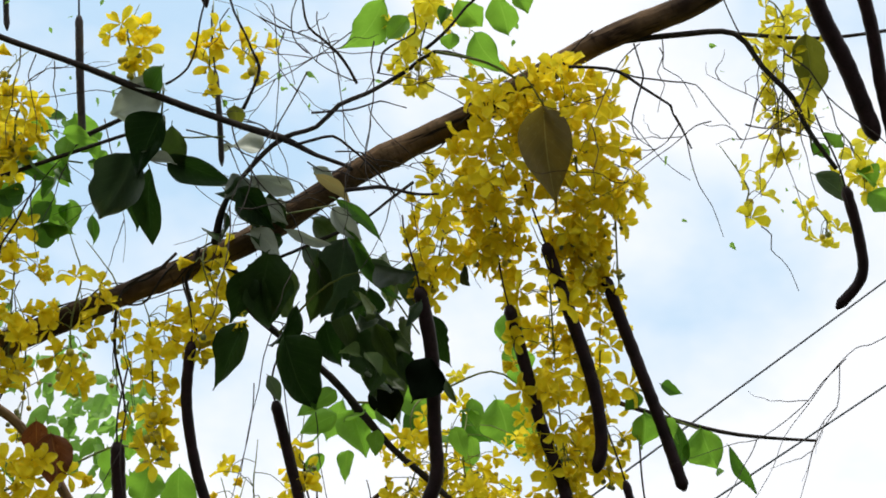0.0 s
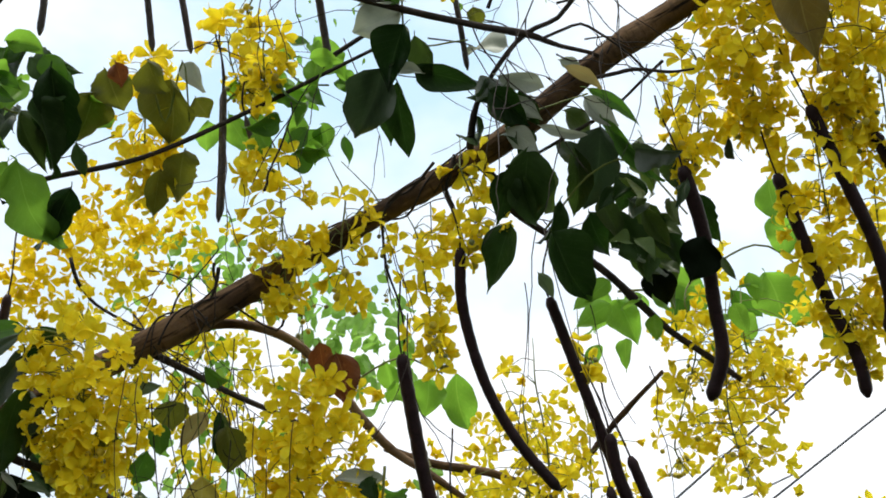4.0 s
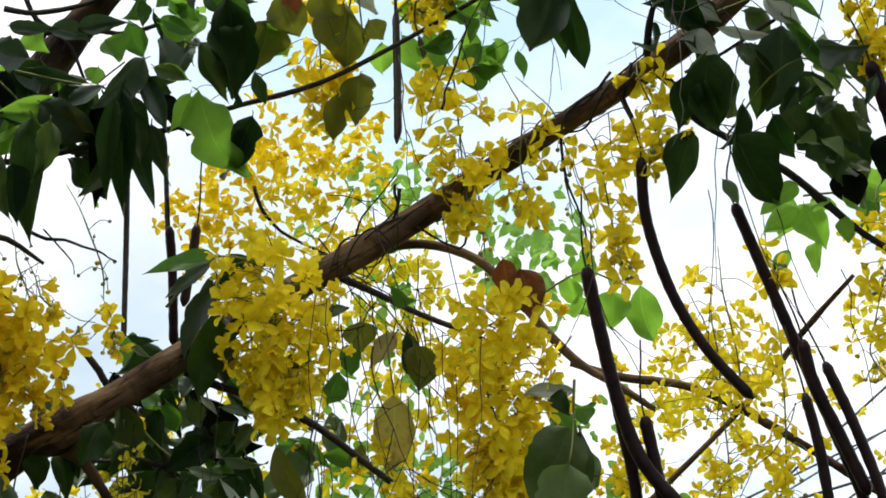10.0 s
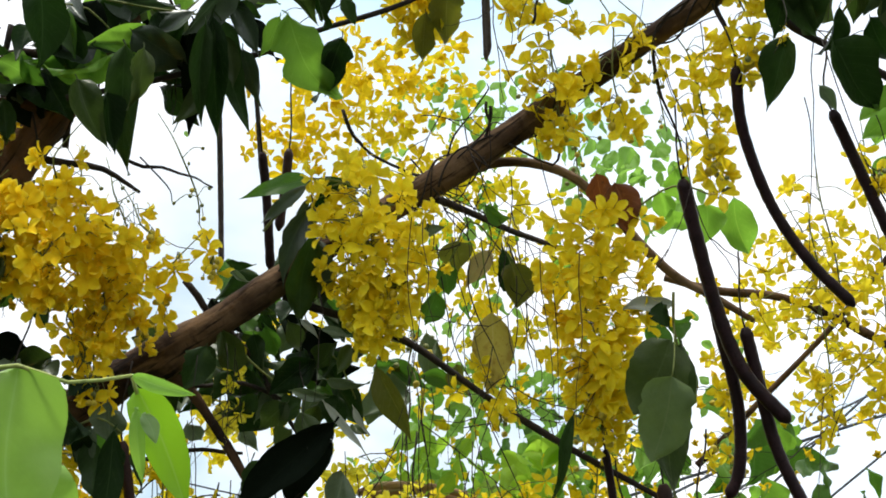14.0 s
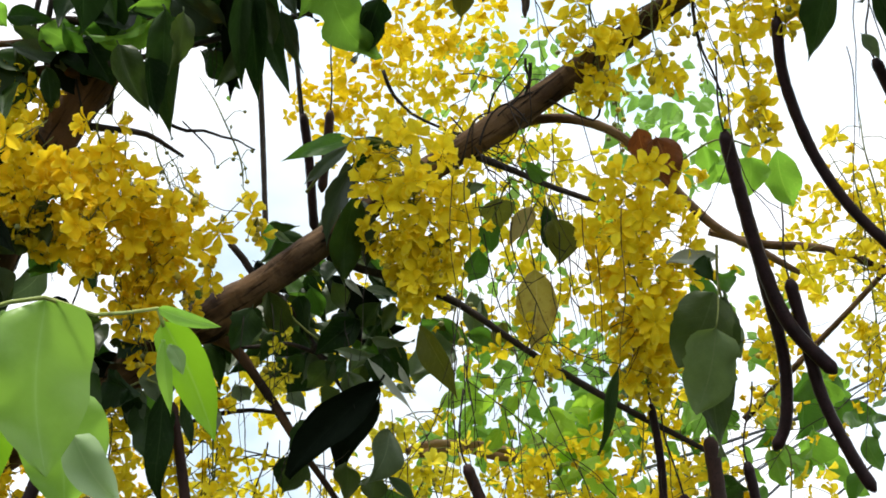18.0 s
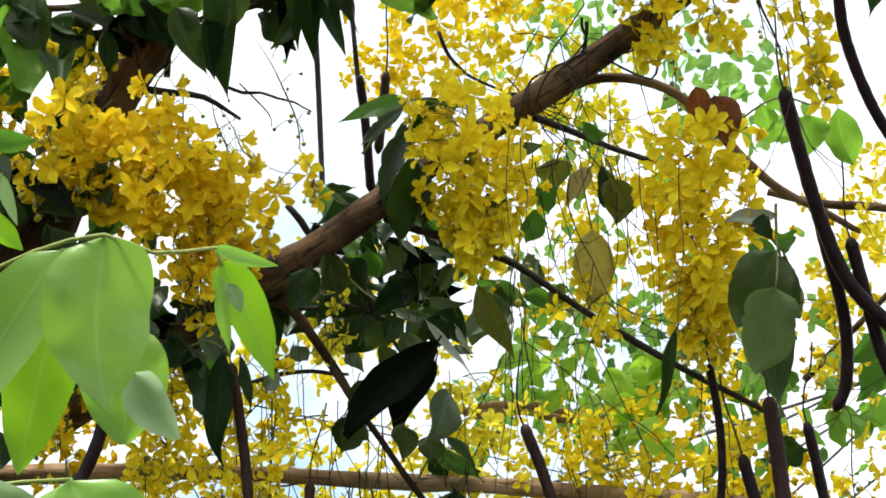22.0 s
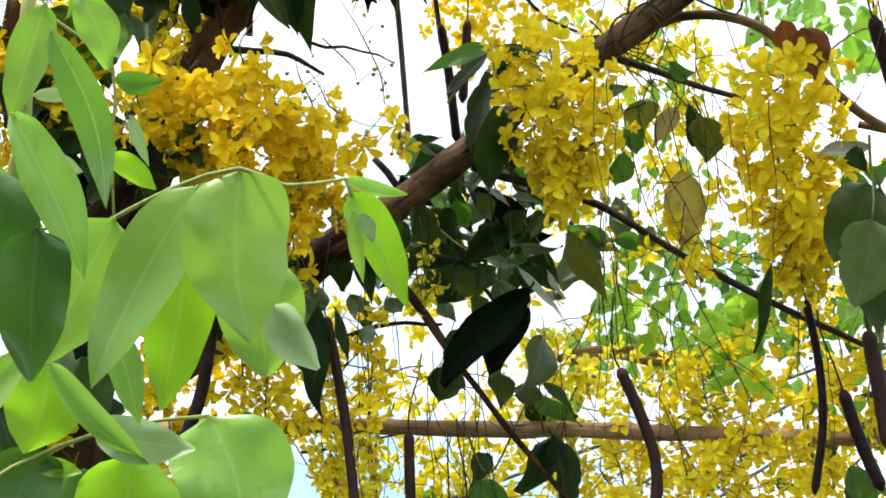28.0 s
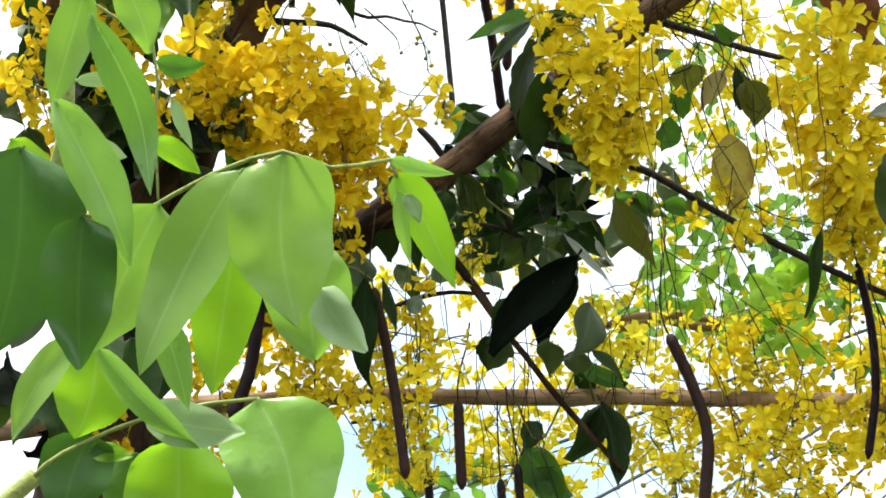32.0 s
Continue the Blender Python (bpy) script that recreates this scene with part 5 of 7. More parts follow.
leaf(s, (-0.437, 1.939, 3.151), (-0.413, 1.991, 3.113), 0.043, "mid")
leaf(s, (-0.470, 1.931, 3.103), (-0.443, 1.950, 3.076), 0.048, "mid")
leaf(s, (-0.384, 1.923, 3.145), (-0.328, 1.949, 3.139), 0.027, "mid")
leaf(s, (-0.390, 1.959, 3.074), (-0.333, 1.977, 3.061), 0.027, "moss")
leaf(s, (-0.570, 2.044, 3.104), (-0.551, 2.079, 3.118), 0.034, "bright")
leaf(s, (-0.504, 2.053, 3.138), (-0.512, 2.067, 3.111), 0.035, "bright")
leaf(s, (-0.454, 2.046, 3.110), (-0.437, 2.086, 3.073), 0.026, "bright")
leaf(s, (-0.600, 1.969, 3.148), (-0.583, 1.991, 3.114), 0.042, "bright")
leaf(s, (-0.360, 1.920, 3.172), (-0.316, 1.930, 3.146), 0.025, "mid")
leaf(s, (-0.369, 1.911, 3.177), (-0.341, 1.928, 3.165), 0.029, "bright")
leaf(s, (-0.418, 1.923, 3.185), (-0.411, 1.974, 3.163), 0.026, "dark")
leaf(s, (-0.398, 1.936, 3.172), (-0.388, 1.983, 3.149), 0.014, "dark")
leaf(s, (-0.407, 1.978, 3.062), (-0.360, 2.011, 3.064), 0.017, "dark")
s = leafy((-0.716, 1.942, 3.065), "dark long leaves hanging by the upright bough")
stem(s, [(-0.727, 1.964, 3.051), (-0.652, 1.986, 3.057), (-0.576, 2.036, 3.018), (-0.448, 2.000, 3.112)], 0.0021)
leaf(s, (-0.575, 1.961, 2.968), (-0.586, 2.091, 2.781), 0.059, "dark")
leaf(s, (-0.606, 1.997, 2.897), (-0.595, 2.058, 2.815), 0.042, "dark")
leaf(s, (-0.541, 1.948, 2.950), (-0.558, 1.998, 2.856), 0.044, "moss")
leaf(s, (-0.655, 2.053, 3.146), (-0.643, 2.081, 3.102), 0.045, "bright")
leaf(s, (-0.645, 2.094, 3.044), (-0.658, 2.138, 3.007), 0.043, "bright")
leaf(s, (-0.652, 1.910, 3.071), (-0.591, 1.939, 3.073), 0.054, "slate")
leaf(s, (-0.712, 1.903, 3.048), (-0.700, 1.974, 2.927), 0.073, "dark")
leaf(s, (-0.647, 1.963, 2.902), (-0.596, 2.029, 2.805), 0.055, "moss")
leaf(s, (-0.646, 2.004, 3.089), (-0.663, 2.045, 3.001), 0.060, "black")
leaf(s, (-0.686, 1.964, 3.035), (-0.684, 2.035, 2.960), 0.059, "dark")
leaf(s, (-0.664, 2.068, 3.035), (-0.650, 2.139, 3.005), 0.040, "bright")
leaf(s, (-0.770, 2.095, 3.000), (-0.754, 2.163, 2.928), 0.061, "black")
leaf(s, (-0.592, 2.007, 3.116), (-0.620, 2.050, 3.040), 0.060, "dark")
s = leafy((-0.369, 2.219, 2.758), "dark leaves drooping over the bough")
stem(s, [(-0.369, 2.219, 2.758), (-0.329, 2.200, 2.802), (-0.284, 2.184, 2.841), (-0.231, 2.191, 2.839)], 0.0029)
leaf(s, (-0.288, 2.187, 2.844), (-0.411, 2.182, 2.800), 0.033, "mid", turn=25)
leaf(s, (-0.291, 2.173, 2.825), (-0.374, 2.193, 2.758), 0.025, "slate")
leaf(s, (-0.294, 2.201, 2.812), (-0.332, 2.254, 2.730), 0.020, "slate")
leaf(s, (-0.283, 2.212, 2.858), (-0.181, 2.255, 2.854), 0.029, "dark", turn=30)
leaf(s, (-0.277, 2.233, 2.859), (-0.193, 2.270, 2.833), 0.023, "dusk")
leaf(s, (-0.283, 2.184, 2.792), (-0.336, 2.262, 2.666), 0.045, "slate")
leaf(s, (-0.286, 2.258, 2.777), (-0.313, 2.340, 2.636), 0.063, "dark")
leaf(s, (-0.279, 2.282, 2.772), (-0.266, 2.352, 2.661), 0.050, "slate")
leaf(s, (-0.436, 2.262, 2.722), (-0.384, 2.270, 2.716), 0.019, "dark")
leaf(s, (-0.432, 2.285, 2.719), (-0.397, 2.311, 2.705), 0.015, "dusk")
leaf(s, (-0.243, 2.210, 2.838), (-0.297, 2.232, 2.792), 0.040, "dark")
s = leafy((-0.472, 2.311, 2.730), "dense dark leaves hanging under the bough")
stem(s, [(-0.465, 2.365, 2.647), (-0.349, 2.422, 2.560), (-0.263, 2.410, 2.613), (-0.217, 2.445, 2.539)], 0.0022)
leaf(s, (-0.447, 2.328, 2.624), (-0.426, 2.394, 2.567), 0.046, "moss")
leaf(s, (-0.467, 2.305, 2.581), (-0.496, 2.314, 2.505), 0.057, "dark")
leaf(s, (-0.284, 2.358, 2.578), (-0.364, 2.372, 2.515), 0.056, "dark")
leaf(s, (-0.325, 2.379, 2.588), (-0.277, 2.390, 2.548), 0.052, "black")
leaf(s, (-0.333, 2.394, 2.512), (-0.391, 2.436, 2.469), 0.050, "moss")
leaf(s, (-0.307, 2.398, 2.520), (-0.348, 2.408, 2.484), 0.042, "dark")
leaf(s, (-0.306, 2.359, 2.481), (-0.283, 2.376, 2.410), 0.045, "moss")
leaf(s, (-0.257, 2.285, 2.512), (-0.181, 2.303, 2.498), 0.023, "dusk")
leaf(s, (-0.321, 2.339, 2.513), (-0.256, 2.341, 2.496), 0.020, "dusk")
leaf(s, (-0.266, 2.351, 2.498), (-0.198, 2.417, 2.420), 0.015, "pale")
leaf(s, (-0.216, 2.386, 2.500), (-0.189, 2.408, 2.455), 0.011, "pale")
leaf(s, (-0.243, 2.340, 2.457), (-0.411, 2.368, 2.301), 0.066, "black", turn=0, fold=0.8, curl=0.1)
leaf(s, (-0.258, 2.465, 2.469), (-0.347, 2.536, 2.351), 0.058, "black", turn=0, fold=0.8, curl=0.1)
leaf(s, (-0.366, 2.427, 2.415), (-0.421, 2.453, 2.343), 0.056, "dark")
leaf(s, (-0.379, 2.407, 2.340), (-0.422, 2.448, 2.290), 0.049, "moss")
leaf(s, (-0.231, 2.387, 2.382), (-0.267, 2.400, 2.283), 0.065, "dusk", turn=0)
leaf(s, (-0.307, 2.412, 2.330), (-0.312, 2.459, 2.277), 0.051, "moss")
leaf(s, (-0.264, 2.482, 2.333), (-0.270, 2.494, 2.287), 0.050, "moss")
leaf(s, (-0.237, 2.430, 2.314), (-0.174, 2.457, 2.259), 0.030, "dark")
leaf(s, (-0.268, 2.289, 2.606), (-0.213, 2.289, 2.583), 0.016, "dusk")
leaf(s, (-0.306, 2.306, 2.632), (-0.278, 2.333, 2.608), 0.013, "pale")
leaf(s, (-0.176, 2.344, 2.559), (-0.127, 2.392, 2.427), 0.047, "olive")
leaf(s, (-0.335, 2.362, 2.654), (-0.313, 2.411, 2.613), 0.036, "moss")
leaf(s, (-0.248, 2.329, 2.597), (-0.286, 2.378, 2.569), 0.038, "moss")
leaf(s, (-0.385, 2.427, 2.674), (-0.372, 2.483, 2.630), 0.042, "mid")
leaf(s, (-0.218, 2.306, 2.582), (-0.241, 2.308, 2.530), 0.033, "moss")
leaf(s, (-0.392, 2.433, 2.542), (-0.432, 2.441, 2.502), 0.039, "dark")
leaf(s, (-0.248, 2.428, 2.537), (-0.258, 2.439, 2.477), 0.049, "dark")
leaf(s, (-0.335, 2.485, 2.495), (-0.367, 2.505, 2.460), 0.041, "moss")
leaf(s, (-0.203, 2.366, 2.641), (-0.212, 2.376, 2.580), 0.030, "dusk")
leaf(s, (-0.403, 2.411, 2.650), (-0.382, 2.434, 2.564), 0.035, "dark")
leaf(s, (-0.269, 2.428, 2.626), (-0.249, 2.460, 2.572), 0.045, "dark")
leaf(s, (-0.304, 2.368, 2.601), (-0.323, 2.375, 2.539), 0.048, "dark")
leaf(s, (-0.446, 2.437, 2.590), (-0.475, 2.440, 2.530), 0.041, "dark")
leaf(s, (-0.580, 2.388, 2.550), (-0.601, 2.412, 2.495), 0.041, "dark")
leaf(s, (-0.490, 2.319, 2.446), (-0.469, 2.347, 2.425), 0.033, "dusk")
leaf(s, (-0.540, 2.348, 2.375), (-0.512, 2.346, 2.405), 0.029, "dusk")
s = leafy((-0.401, 2.629, 2.671), "shaded leaves deep under the bough")
scatter(s, (-0.401, 2.629, 2.671), (0.171, 0.080, 0.142), 16, "moss mid dusk moss", 0.052, 0.098, slim=0.5, down=0.75)
s = leafy((-0.617, 2.270, 2.466), "drooping grey-green and dark leaves")
stem(s, [(-0.664, 2.284, 2.431), (-0.633, 2.287, 2.444), (-0.608, 2.297, 2.433), (-0.594, 2.305, 2.422)], 0.0021)
leaf(s, (-0.623, 2.294, 2.475), (-0.624, 2.328, 2.414), 0.056, "dusk")
leaf(s, (-0.598, 2.257, 2.414), (-0.637, 2.337, 2.224), 0.046, "dark")
leaf(s, (-0.571, 2.269, 2.412), (-0.546, 2.318, 2.321), 0.029, "dark")
leaf(s, (-0.645, 2.293, 2.409), (-0.623, 2.324, 2.319), 0.039, "dark")
leaf(s, (-0.614, 2.325, 2.418), (-0.591, 2.355, 2.338), 0.031, "dark")
leaf(s, (-0.659, 2.266, 2.421), (-0.664, 2.314, 2.372), 0.034, "dark")
s = leafy((0.330, 2.234, 2.649), "big dark torn leaves over the flowers")
stem(s, [(0.330, 2.234, 2.649), (0.330, 2.259, 2.597), (0.337, 2.273, 2.562)], 0.0028)
leaf(s, (0.338, 2.244, 2.557), (0.327, 2.322, 2.300), 0.086, "moss", turn=0, fold=0.2, curl=0.15)
leaf(s, (0.314, 2.207, 2.549), (0.250, 2.263, 2.437), 0.105, "moss", turn=0, fold=0.2, curl=0.2, ragged=0.2, blunt=0.45)
leaf(s, (0.331, 2.244, 2.632), (0.244, 2.256, 2.638), 0.025, "pale", turn=20)
leaf(s, (0.308, 2.224, 2.623), (0.312, 2.225, 2.577), 0.032, "dark")
leaf(s, (0.160, 2.321, 2.463), (0.144, 2.370, 2.316), 0.021, "dark")
s = thing("hanging_leaf", (0.307, 2.176, 2.472), "dull green torn and bitten leaf over the blossom", "leaf")
leaf(s, (0.307, 2.176, 2.472), (0.272, 2.230, 2.344), 0.097, "dull", turn=0, fold=0.2, curl=0.1, ragged=0.45, name="blade", blunt=0.42)
stem(s, [(0.307, 2.176, 2.472), (0.314, 2.181, 2.507), (0.330, 2.255, 2.600)], 0.0016)
s = thing("hanging_leaf", (0.025, 2.325, 2.654), "yellowing hanging leaf with rusty brown spots", "leaf")
leaf(s, (0.025, 2.325, 2.654), (0.019, 2.382, 2.523), 0.072, "spotted", turn=0, fold=0.15, curl=0.05, shape=0.9, name="blade")
stem(s, [(0.025, 2.325, 2.654), (0.014, 2.298, 2.710), (0.006, 2.266, 2.772)], 0.0016)
s = leafy((-0.039, 2.297, 2.778), "olive and tan hanging leaves")
stem(s, [(-0.132, 2.312, 2.770), (-0.065, 2.335, 2.730), (-0.013, 2.291, 2.816), (0.044, 2.315, 2.768)], 0.0022)
leaf(s, (-0.039, 2.316, 2.789), (-0.035, 2.341, 2.739), 0.063, "olive")
leaf(s, (0.026, 2.296, 2.759), (-0.021, 2.345, 2.710), 0.036, "tan")
leaf(s, (0.059, 2.293, 2.734), (0.069, 2.316, 2.654), 0.061, "olive")
leaf(s, (0.045, 2.285, 2.758), (0.044, 2.320, 2.690), 0.019, "dark")
leaf(s, (0.048, 2.302, 2.765), (0.068, 2.343, 2.709), 0.015, "moss")
leaf(s, (-0.113, 2.286, 2.795), (-0.057, 2.281, 2.799), 0.026, "dusk")
leaf(s, (0.013, 2.252, 2.826), (0.068, 2.292, 2.809), 0.027, "mid")
leaf(s, (-0.071, 2.326, 2.693), (-0.096, 2.366, 2.651), 0.042, "mid")
leaf(s, (-0.148, 2.289, 2.710), (-0.127, 2.287, 2.682), 0.051, "olive")
leaf(s, (-0.059, 2.284, 2.727), (-0.050, 2.332, 2.691), 0.040, "mid")
s = leafy((0.242, 2.235, 2.862), "two rusty brown dead leaves on the side branch")
leaf(s, (0.241, 2.223, 2.855), (0.270, 2.259, 2.773), 0.065, "rust", turn=0)
leaf(s, (0.213, 2.249, 2.889), (0.228, 2.290, 2.833), 0.046, "rust", turn=0)
s = leafy((0.440, 2.433, 2.930), "round bright green leaves")
stem(s, [(0.171, 2.523, 2.872), (0.272, 2.489, 2.918), (0.381, 2.442, 2.973), (0.469, 2.442, 2.946)], 0.0025)
leaf(s, (0.435, 2.407, 2.915), (0.428, 2.443, 2.847), 0.070, "bright", turn=0)
leaf(s, (0.497, 2.449, 2.952), (0.534, 2.533, 2.871), 0.067, "bright", turn=0)
leaf(s, (0.387, 2.457, 3.025), (0.401, 2.515, 2.978), 0.051, "bright")
leaf(s, (0.377, 2.445, 2.923), (0.407, 2.511, 2.897), 0.052, "bright")
leaf(s, (0.358, 2.471, 2.981), (0.378, 2.534, 2.941), 0.046, "bright")
leaf(s, (0.172, 2.533, 2.872), (0.162, 2.610, 2.812), 0.051, "bright")
leaf(s, (0.185, 2.501, 2.843), (0.196, 2.552, 2.795), 0.045, "bright")
s = thing("hanging_leaf", (0.906, 1.576, 3.270), "large bronze-green leaf over the blossom", "leaf")
leaf(s, (0.906, 1.576, 3.270), (0.972, 1.676, 3.130), 0.091, "bronze", turn=0, fold=0.25, curl=0.1, shape=0.9, name="blade")
stem(s, [(0.906, 1.576, 3.270), (0.878, 1.561, 3.297), (0.850, 1.551, 3.318)], 0.0016)
s = leafy((0.734, 1.643, 3.401), "fresh green leaves against the sky")
stem(s, [(0.734, 1.643, 3.401), (0.802, 1.628, 3.392), (0.843, 1.624, 3.381), (0.895, 1.625, 3.359)], 0.0029)
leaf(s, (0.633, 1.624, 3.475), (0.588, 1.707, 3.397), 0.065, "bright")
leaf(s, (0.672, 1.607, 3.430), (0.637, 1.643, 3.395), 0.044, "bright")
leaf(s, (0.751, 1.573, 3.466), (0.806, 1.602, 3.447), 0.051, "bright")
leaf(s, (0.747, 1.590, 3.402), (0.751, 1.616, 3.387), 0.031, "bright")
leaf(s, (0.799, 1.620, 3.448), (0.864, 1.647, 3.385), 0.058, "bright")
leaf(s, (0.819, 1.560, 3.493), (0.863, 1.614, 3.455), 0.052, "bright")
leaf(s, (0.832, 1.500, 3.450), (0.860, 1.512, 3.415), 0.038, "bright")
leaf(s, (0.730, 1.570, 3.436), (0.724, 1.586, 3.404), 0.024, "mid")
s = leafy((1.199, 1.897, 2.960), "broad green leaves on a thin bare twig")
stem(s, [(1.203, 1.904, 2.969), (1.237, 1.896, 2.954), (1.275, 1.900, 2.918), (1.344, 1.879, 2.888)], 0.0022)
leaf(s, (1.197, 1.892, 2.957), (1.188, 1.909, 2.920), 0.035, "mid")
leaf(s, (1.211, 1.883, 2.908), (1.229, 1.931, 2.854), 0.056, "bright")
leaf(s, (1.287, 1.903, 2.912), (1.307, 1.944, 2.846), 0.044, "mid")
leaf(s, (1.319, 1.882, 2.898), (1.364, 1.923, 2.826), 0.078, "bright")
leaf(s, (1.354, 1.853, 2.853), (1.410, 1.881, 2.781), 0.023, "mid")
leaf(s, (1.240, 1.866, 2.962), (1.282, 1.862, 2.948), 0.020, "mid")
leaf(s, (1.247, 1.870, 2.897), (1.264, 1.880, 2.850), 0.040, "bright")
s = leafy((1.326, 1.401, 3.418), "dark green leaves among the pods")
stem(s, [(1.330, 1.405, 3.430), (1.396, 1.532, 3.270), (1.428, 1.485, 3.291), (1.478, 1.513, 3.225)], 0.0022)
leaf(s, (1.321, 1.395, 3.412), (1.374, 1.471, 3.321), 0.061, "olive")
leaf(s, (1.395, 1.539, 3.232), (1.481, 1.551, 3.186), 0.035, "dusk")
leaf(s, (1.406, 1.460, 3.259), (1.404, 1.481, 3.247), 0.038, "bright")
leaf(s, (1.458, 1.498, 3.229), (1.482, 1.496, 3.194), 0.043, "bright")
leaf(s, (1.387, 1.512, 3.283), (1.430, 1.528, 3.267), 0.025, "mid")
leaf(s, (1.468, 1.494, 3.178), (1.505, 1.477, 3.139), 0.040, "bright")
s = leafy((0.047, 3.125, 2.708), "bright green leaves farther back")
scatter(s, (0.047, 3.125, 2.708), (0.174, 0.200, 0.147), 104, "bright far far far bright", 0.032, 0.058, slim=0.62, down=0.75)
s = leafy((0.267, 3.130, 2.639), "bright green leaves farther back")
scatter(s, (0.267, 3.130, 2.639), (0.196, 0.200, 0.128), 64, "bright far far mid", 0.036, 0.064, slim=0.62, down=0.75)
s = leafy((0.643, 2.994, 2.572), "green leaves behind the pods")
scatter(s, (0.643, 2.994, 2.572), (0.088, 0.150, 0.131), 12, "bright mid", 0.078, 0.117, slim=0.55, down=0.75)
s = leafy((-0.238, 2.590, 2.271), "dark leaves below the level bough")
stem(s, [(-0.396, 2.580, 2.293), (-0.351, 2.608, 2.202), (-0.270, 2.583, 2.334), (-0.249, 2.602, 2.269)], 0.0023)
leaf(s, (-0.237, 2.575, 2.267), (-0.217, 2.600, 2.100), 0.057, "dark")
leaf(s, (-0.235, 2.596, 2.259), (-0.280, 2.629, 2.150), 0.045, "dark")
leaf(s, (-0.261, 2.616, 2.258), (-0.243, 2.624, 2.191), 0.044, "dark")
leaf(s, (-0.376, 2.597, 2.186), (-0.305, 2.621, 2.088), 0.069, "mid")
leaf(s, (-0.263, 2.562, 2.329), (-0.181, 2.603, 2.277), 0.034, "mid")
leaf(s, (-0.277, 2.595, 2.328), (-0.249, 2.636, 2.279), 0.035, "dark")
leaf(s, (-0.411, 2.521, 2.381), (-0.437, 2.535, 2.317), 0.051, "dark")
leaf(s, (-0.355, 2.607, 2.240), (-0.379, 2.606, 2.173), 0.044, "dark")
leaf(s, (-0.349, 2.624, 2.159), (-0.331, 2.627, 2.070), 0.053, "mid")
far_leaves((-0.025, 2.771, 3.386), (0.087, 0.150, 0.074), 26, "far", 0.029, 0.054)
far_leaves((0.340, 2.829, 3.261), (0.107, 0.150, 0.080), 26, "far", 0.029, 0.054)
far_leaves((-0.065, 2.885, 3.184), (0.134, 0.150, 0.101), 24, "far", 0.029, 0.054)
far_leaves((0.158, 2.877, 3.419), (0.138, 0.150, 0.104), 30, "far", 0.033, 0.061)
far_leaves((0.325, 2.917, 3.331), (0.104, 0.150, 0.104), 24, "far", 0.033, 0.061)
far_leaves((0.375, 2.953, 3.251), (0.138, 0.150, 0.104), 24, "far", 0.041, 0.083)
far_leaves((-0.070, 2.869, 3.422), (0.110, 0.150, 0.083), 20, "far", 0.030, 0.055)
far_leaves((0.352, 2.888, 3.269), (0.104, 0.150, 0.104), 24, "far", 0.033, 0.061)
far_leaves((-0.576, 3.316, 2.256), (0.207, 0.150, 0.055), 20, "mid", 0.055, 0.097)
s = leafy((-1.021, 2.171, 2.777), "shaded leaves by the upright bough")
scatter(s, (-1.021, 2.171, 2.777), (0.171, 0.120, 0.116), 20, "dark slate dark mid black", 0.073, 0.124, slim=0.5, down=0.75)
s = leafy((-0.843, 2.329, 2.621), "shaded leaves among the blossom")
scatter(s, (-0.843, 2.329, 2.621), (0.089, 0.100, 0.158), 12, "dark dusk mid", 0.063, 0.116, slim=0.5, down=0.75)
s = leafy((-0.719, 2.042, 3.060), "tangle of dark leaves and twigs by the upright bough")
stem(s, [(-0.899, 2.054, 2.967), (-0.895, 2.136, 2.842), (-0.866, 2.108, 2.906), (-0.783, 2.068, 3.015)], 0.0022)
leaf(s, (-0.727, 2.064, 3.076), (-0.740, 2.133, 3.022), 0.051, "dark")
leaf(s, (-0.859, 2.051, 2.967), (-0.779, 2.110, 2.953), 0.033, "slate")
leaf(s, (-0.857, 2.070, 2.975), (-0.837, 2.140, 2.903), 0.027, "moss")
leaf(s, (-0.902, 2.068, 2.957), (-0.814, 2.101, 2.938), 0.042, "dark")
leaf(s, (-0.914, 2.084, 2.960), (-0.899, 2.144, 2.902), 0.034, "moss")
leaf(s, (-0.858, 2.009, 2.996), (-0.790, 2.054, 3.012), 0.033, "dark")
leaf(s, (-0.855, 2.034, 2.994), (-0.805, 2.077, 2.985), 0.026, "moss")
leaf(s, (-0.846, 2.064, 2.987), (-0.821, 2.118, 2.975), 0.051, "bright")
leaf(s, (-0.813, 2.051, 3.000), (-0.760, 2.082, 2.972), 0.061, "bright")
leaf(s, (-0.882, 1.989, 3.005), (-0.857, 2.012, 2.975), 0.050, "bright")
leaf(s, (-0.772, 2.043, 3.004), (-0.738, 2.088, 2.959), 0.033, "mid")
leaf(s, (-0.909, 2.102, 2.922), (-0.848, 2.127, 2.886), 0.034, "dark")
leaf(s, (-0.909, 2.125, 2.921), (-0.862, 2.169, 2.905), 0.027, "dark")
leaf(s, (-0.885, 2.114, 2.860), (-0.853, 2.164, 2.816), 0.042, "dark")
leaf(s, (-0.877, 2.136, 2.865), (-0.856, 2.185, 2.822), 0.033, "moss")
leaf(s, (-0.808, 2.089, 2.944), (-0.800, 2.121, 2.878), 0.033, "dark")
leaf(s, (-0.818, 2.110, 2.940), (-0.805, 2.160, 2.893), 0.027, "moss")
leaf(s, (-0.907, 2.160, 2.832), (-0.879, 2.232, 2.773), 0.042, "dark")
leaf(s, (-0.919, 2.177, 2.833), (-0.911, 2.227, 2.775), 0.034, "slate")
leaf(s, (-0.901, 2.199, 2.622), (-0.871, 2.253, 2.578), 0.041, "dusk")
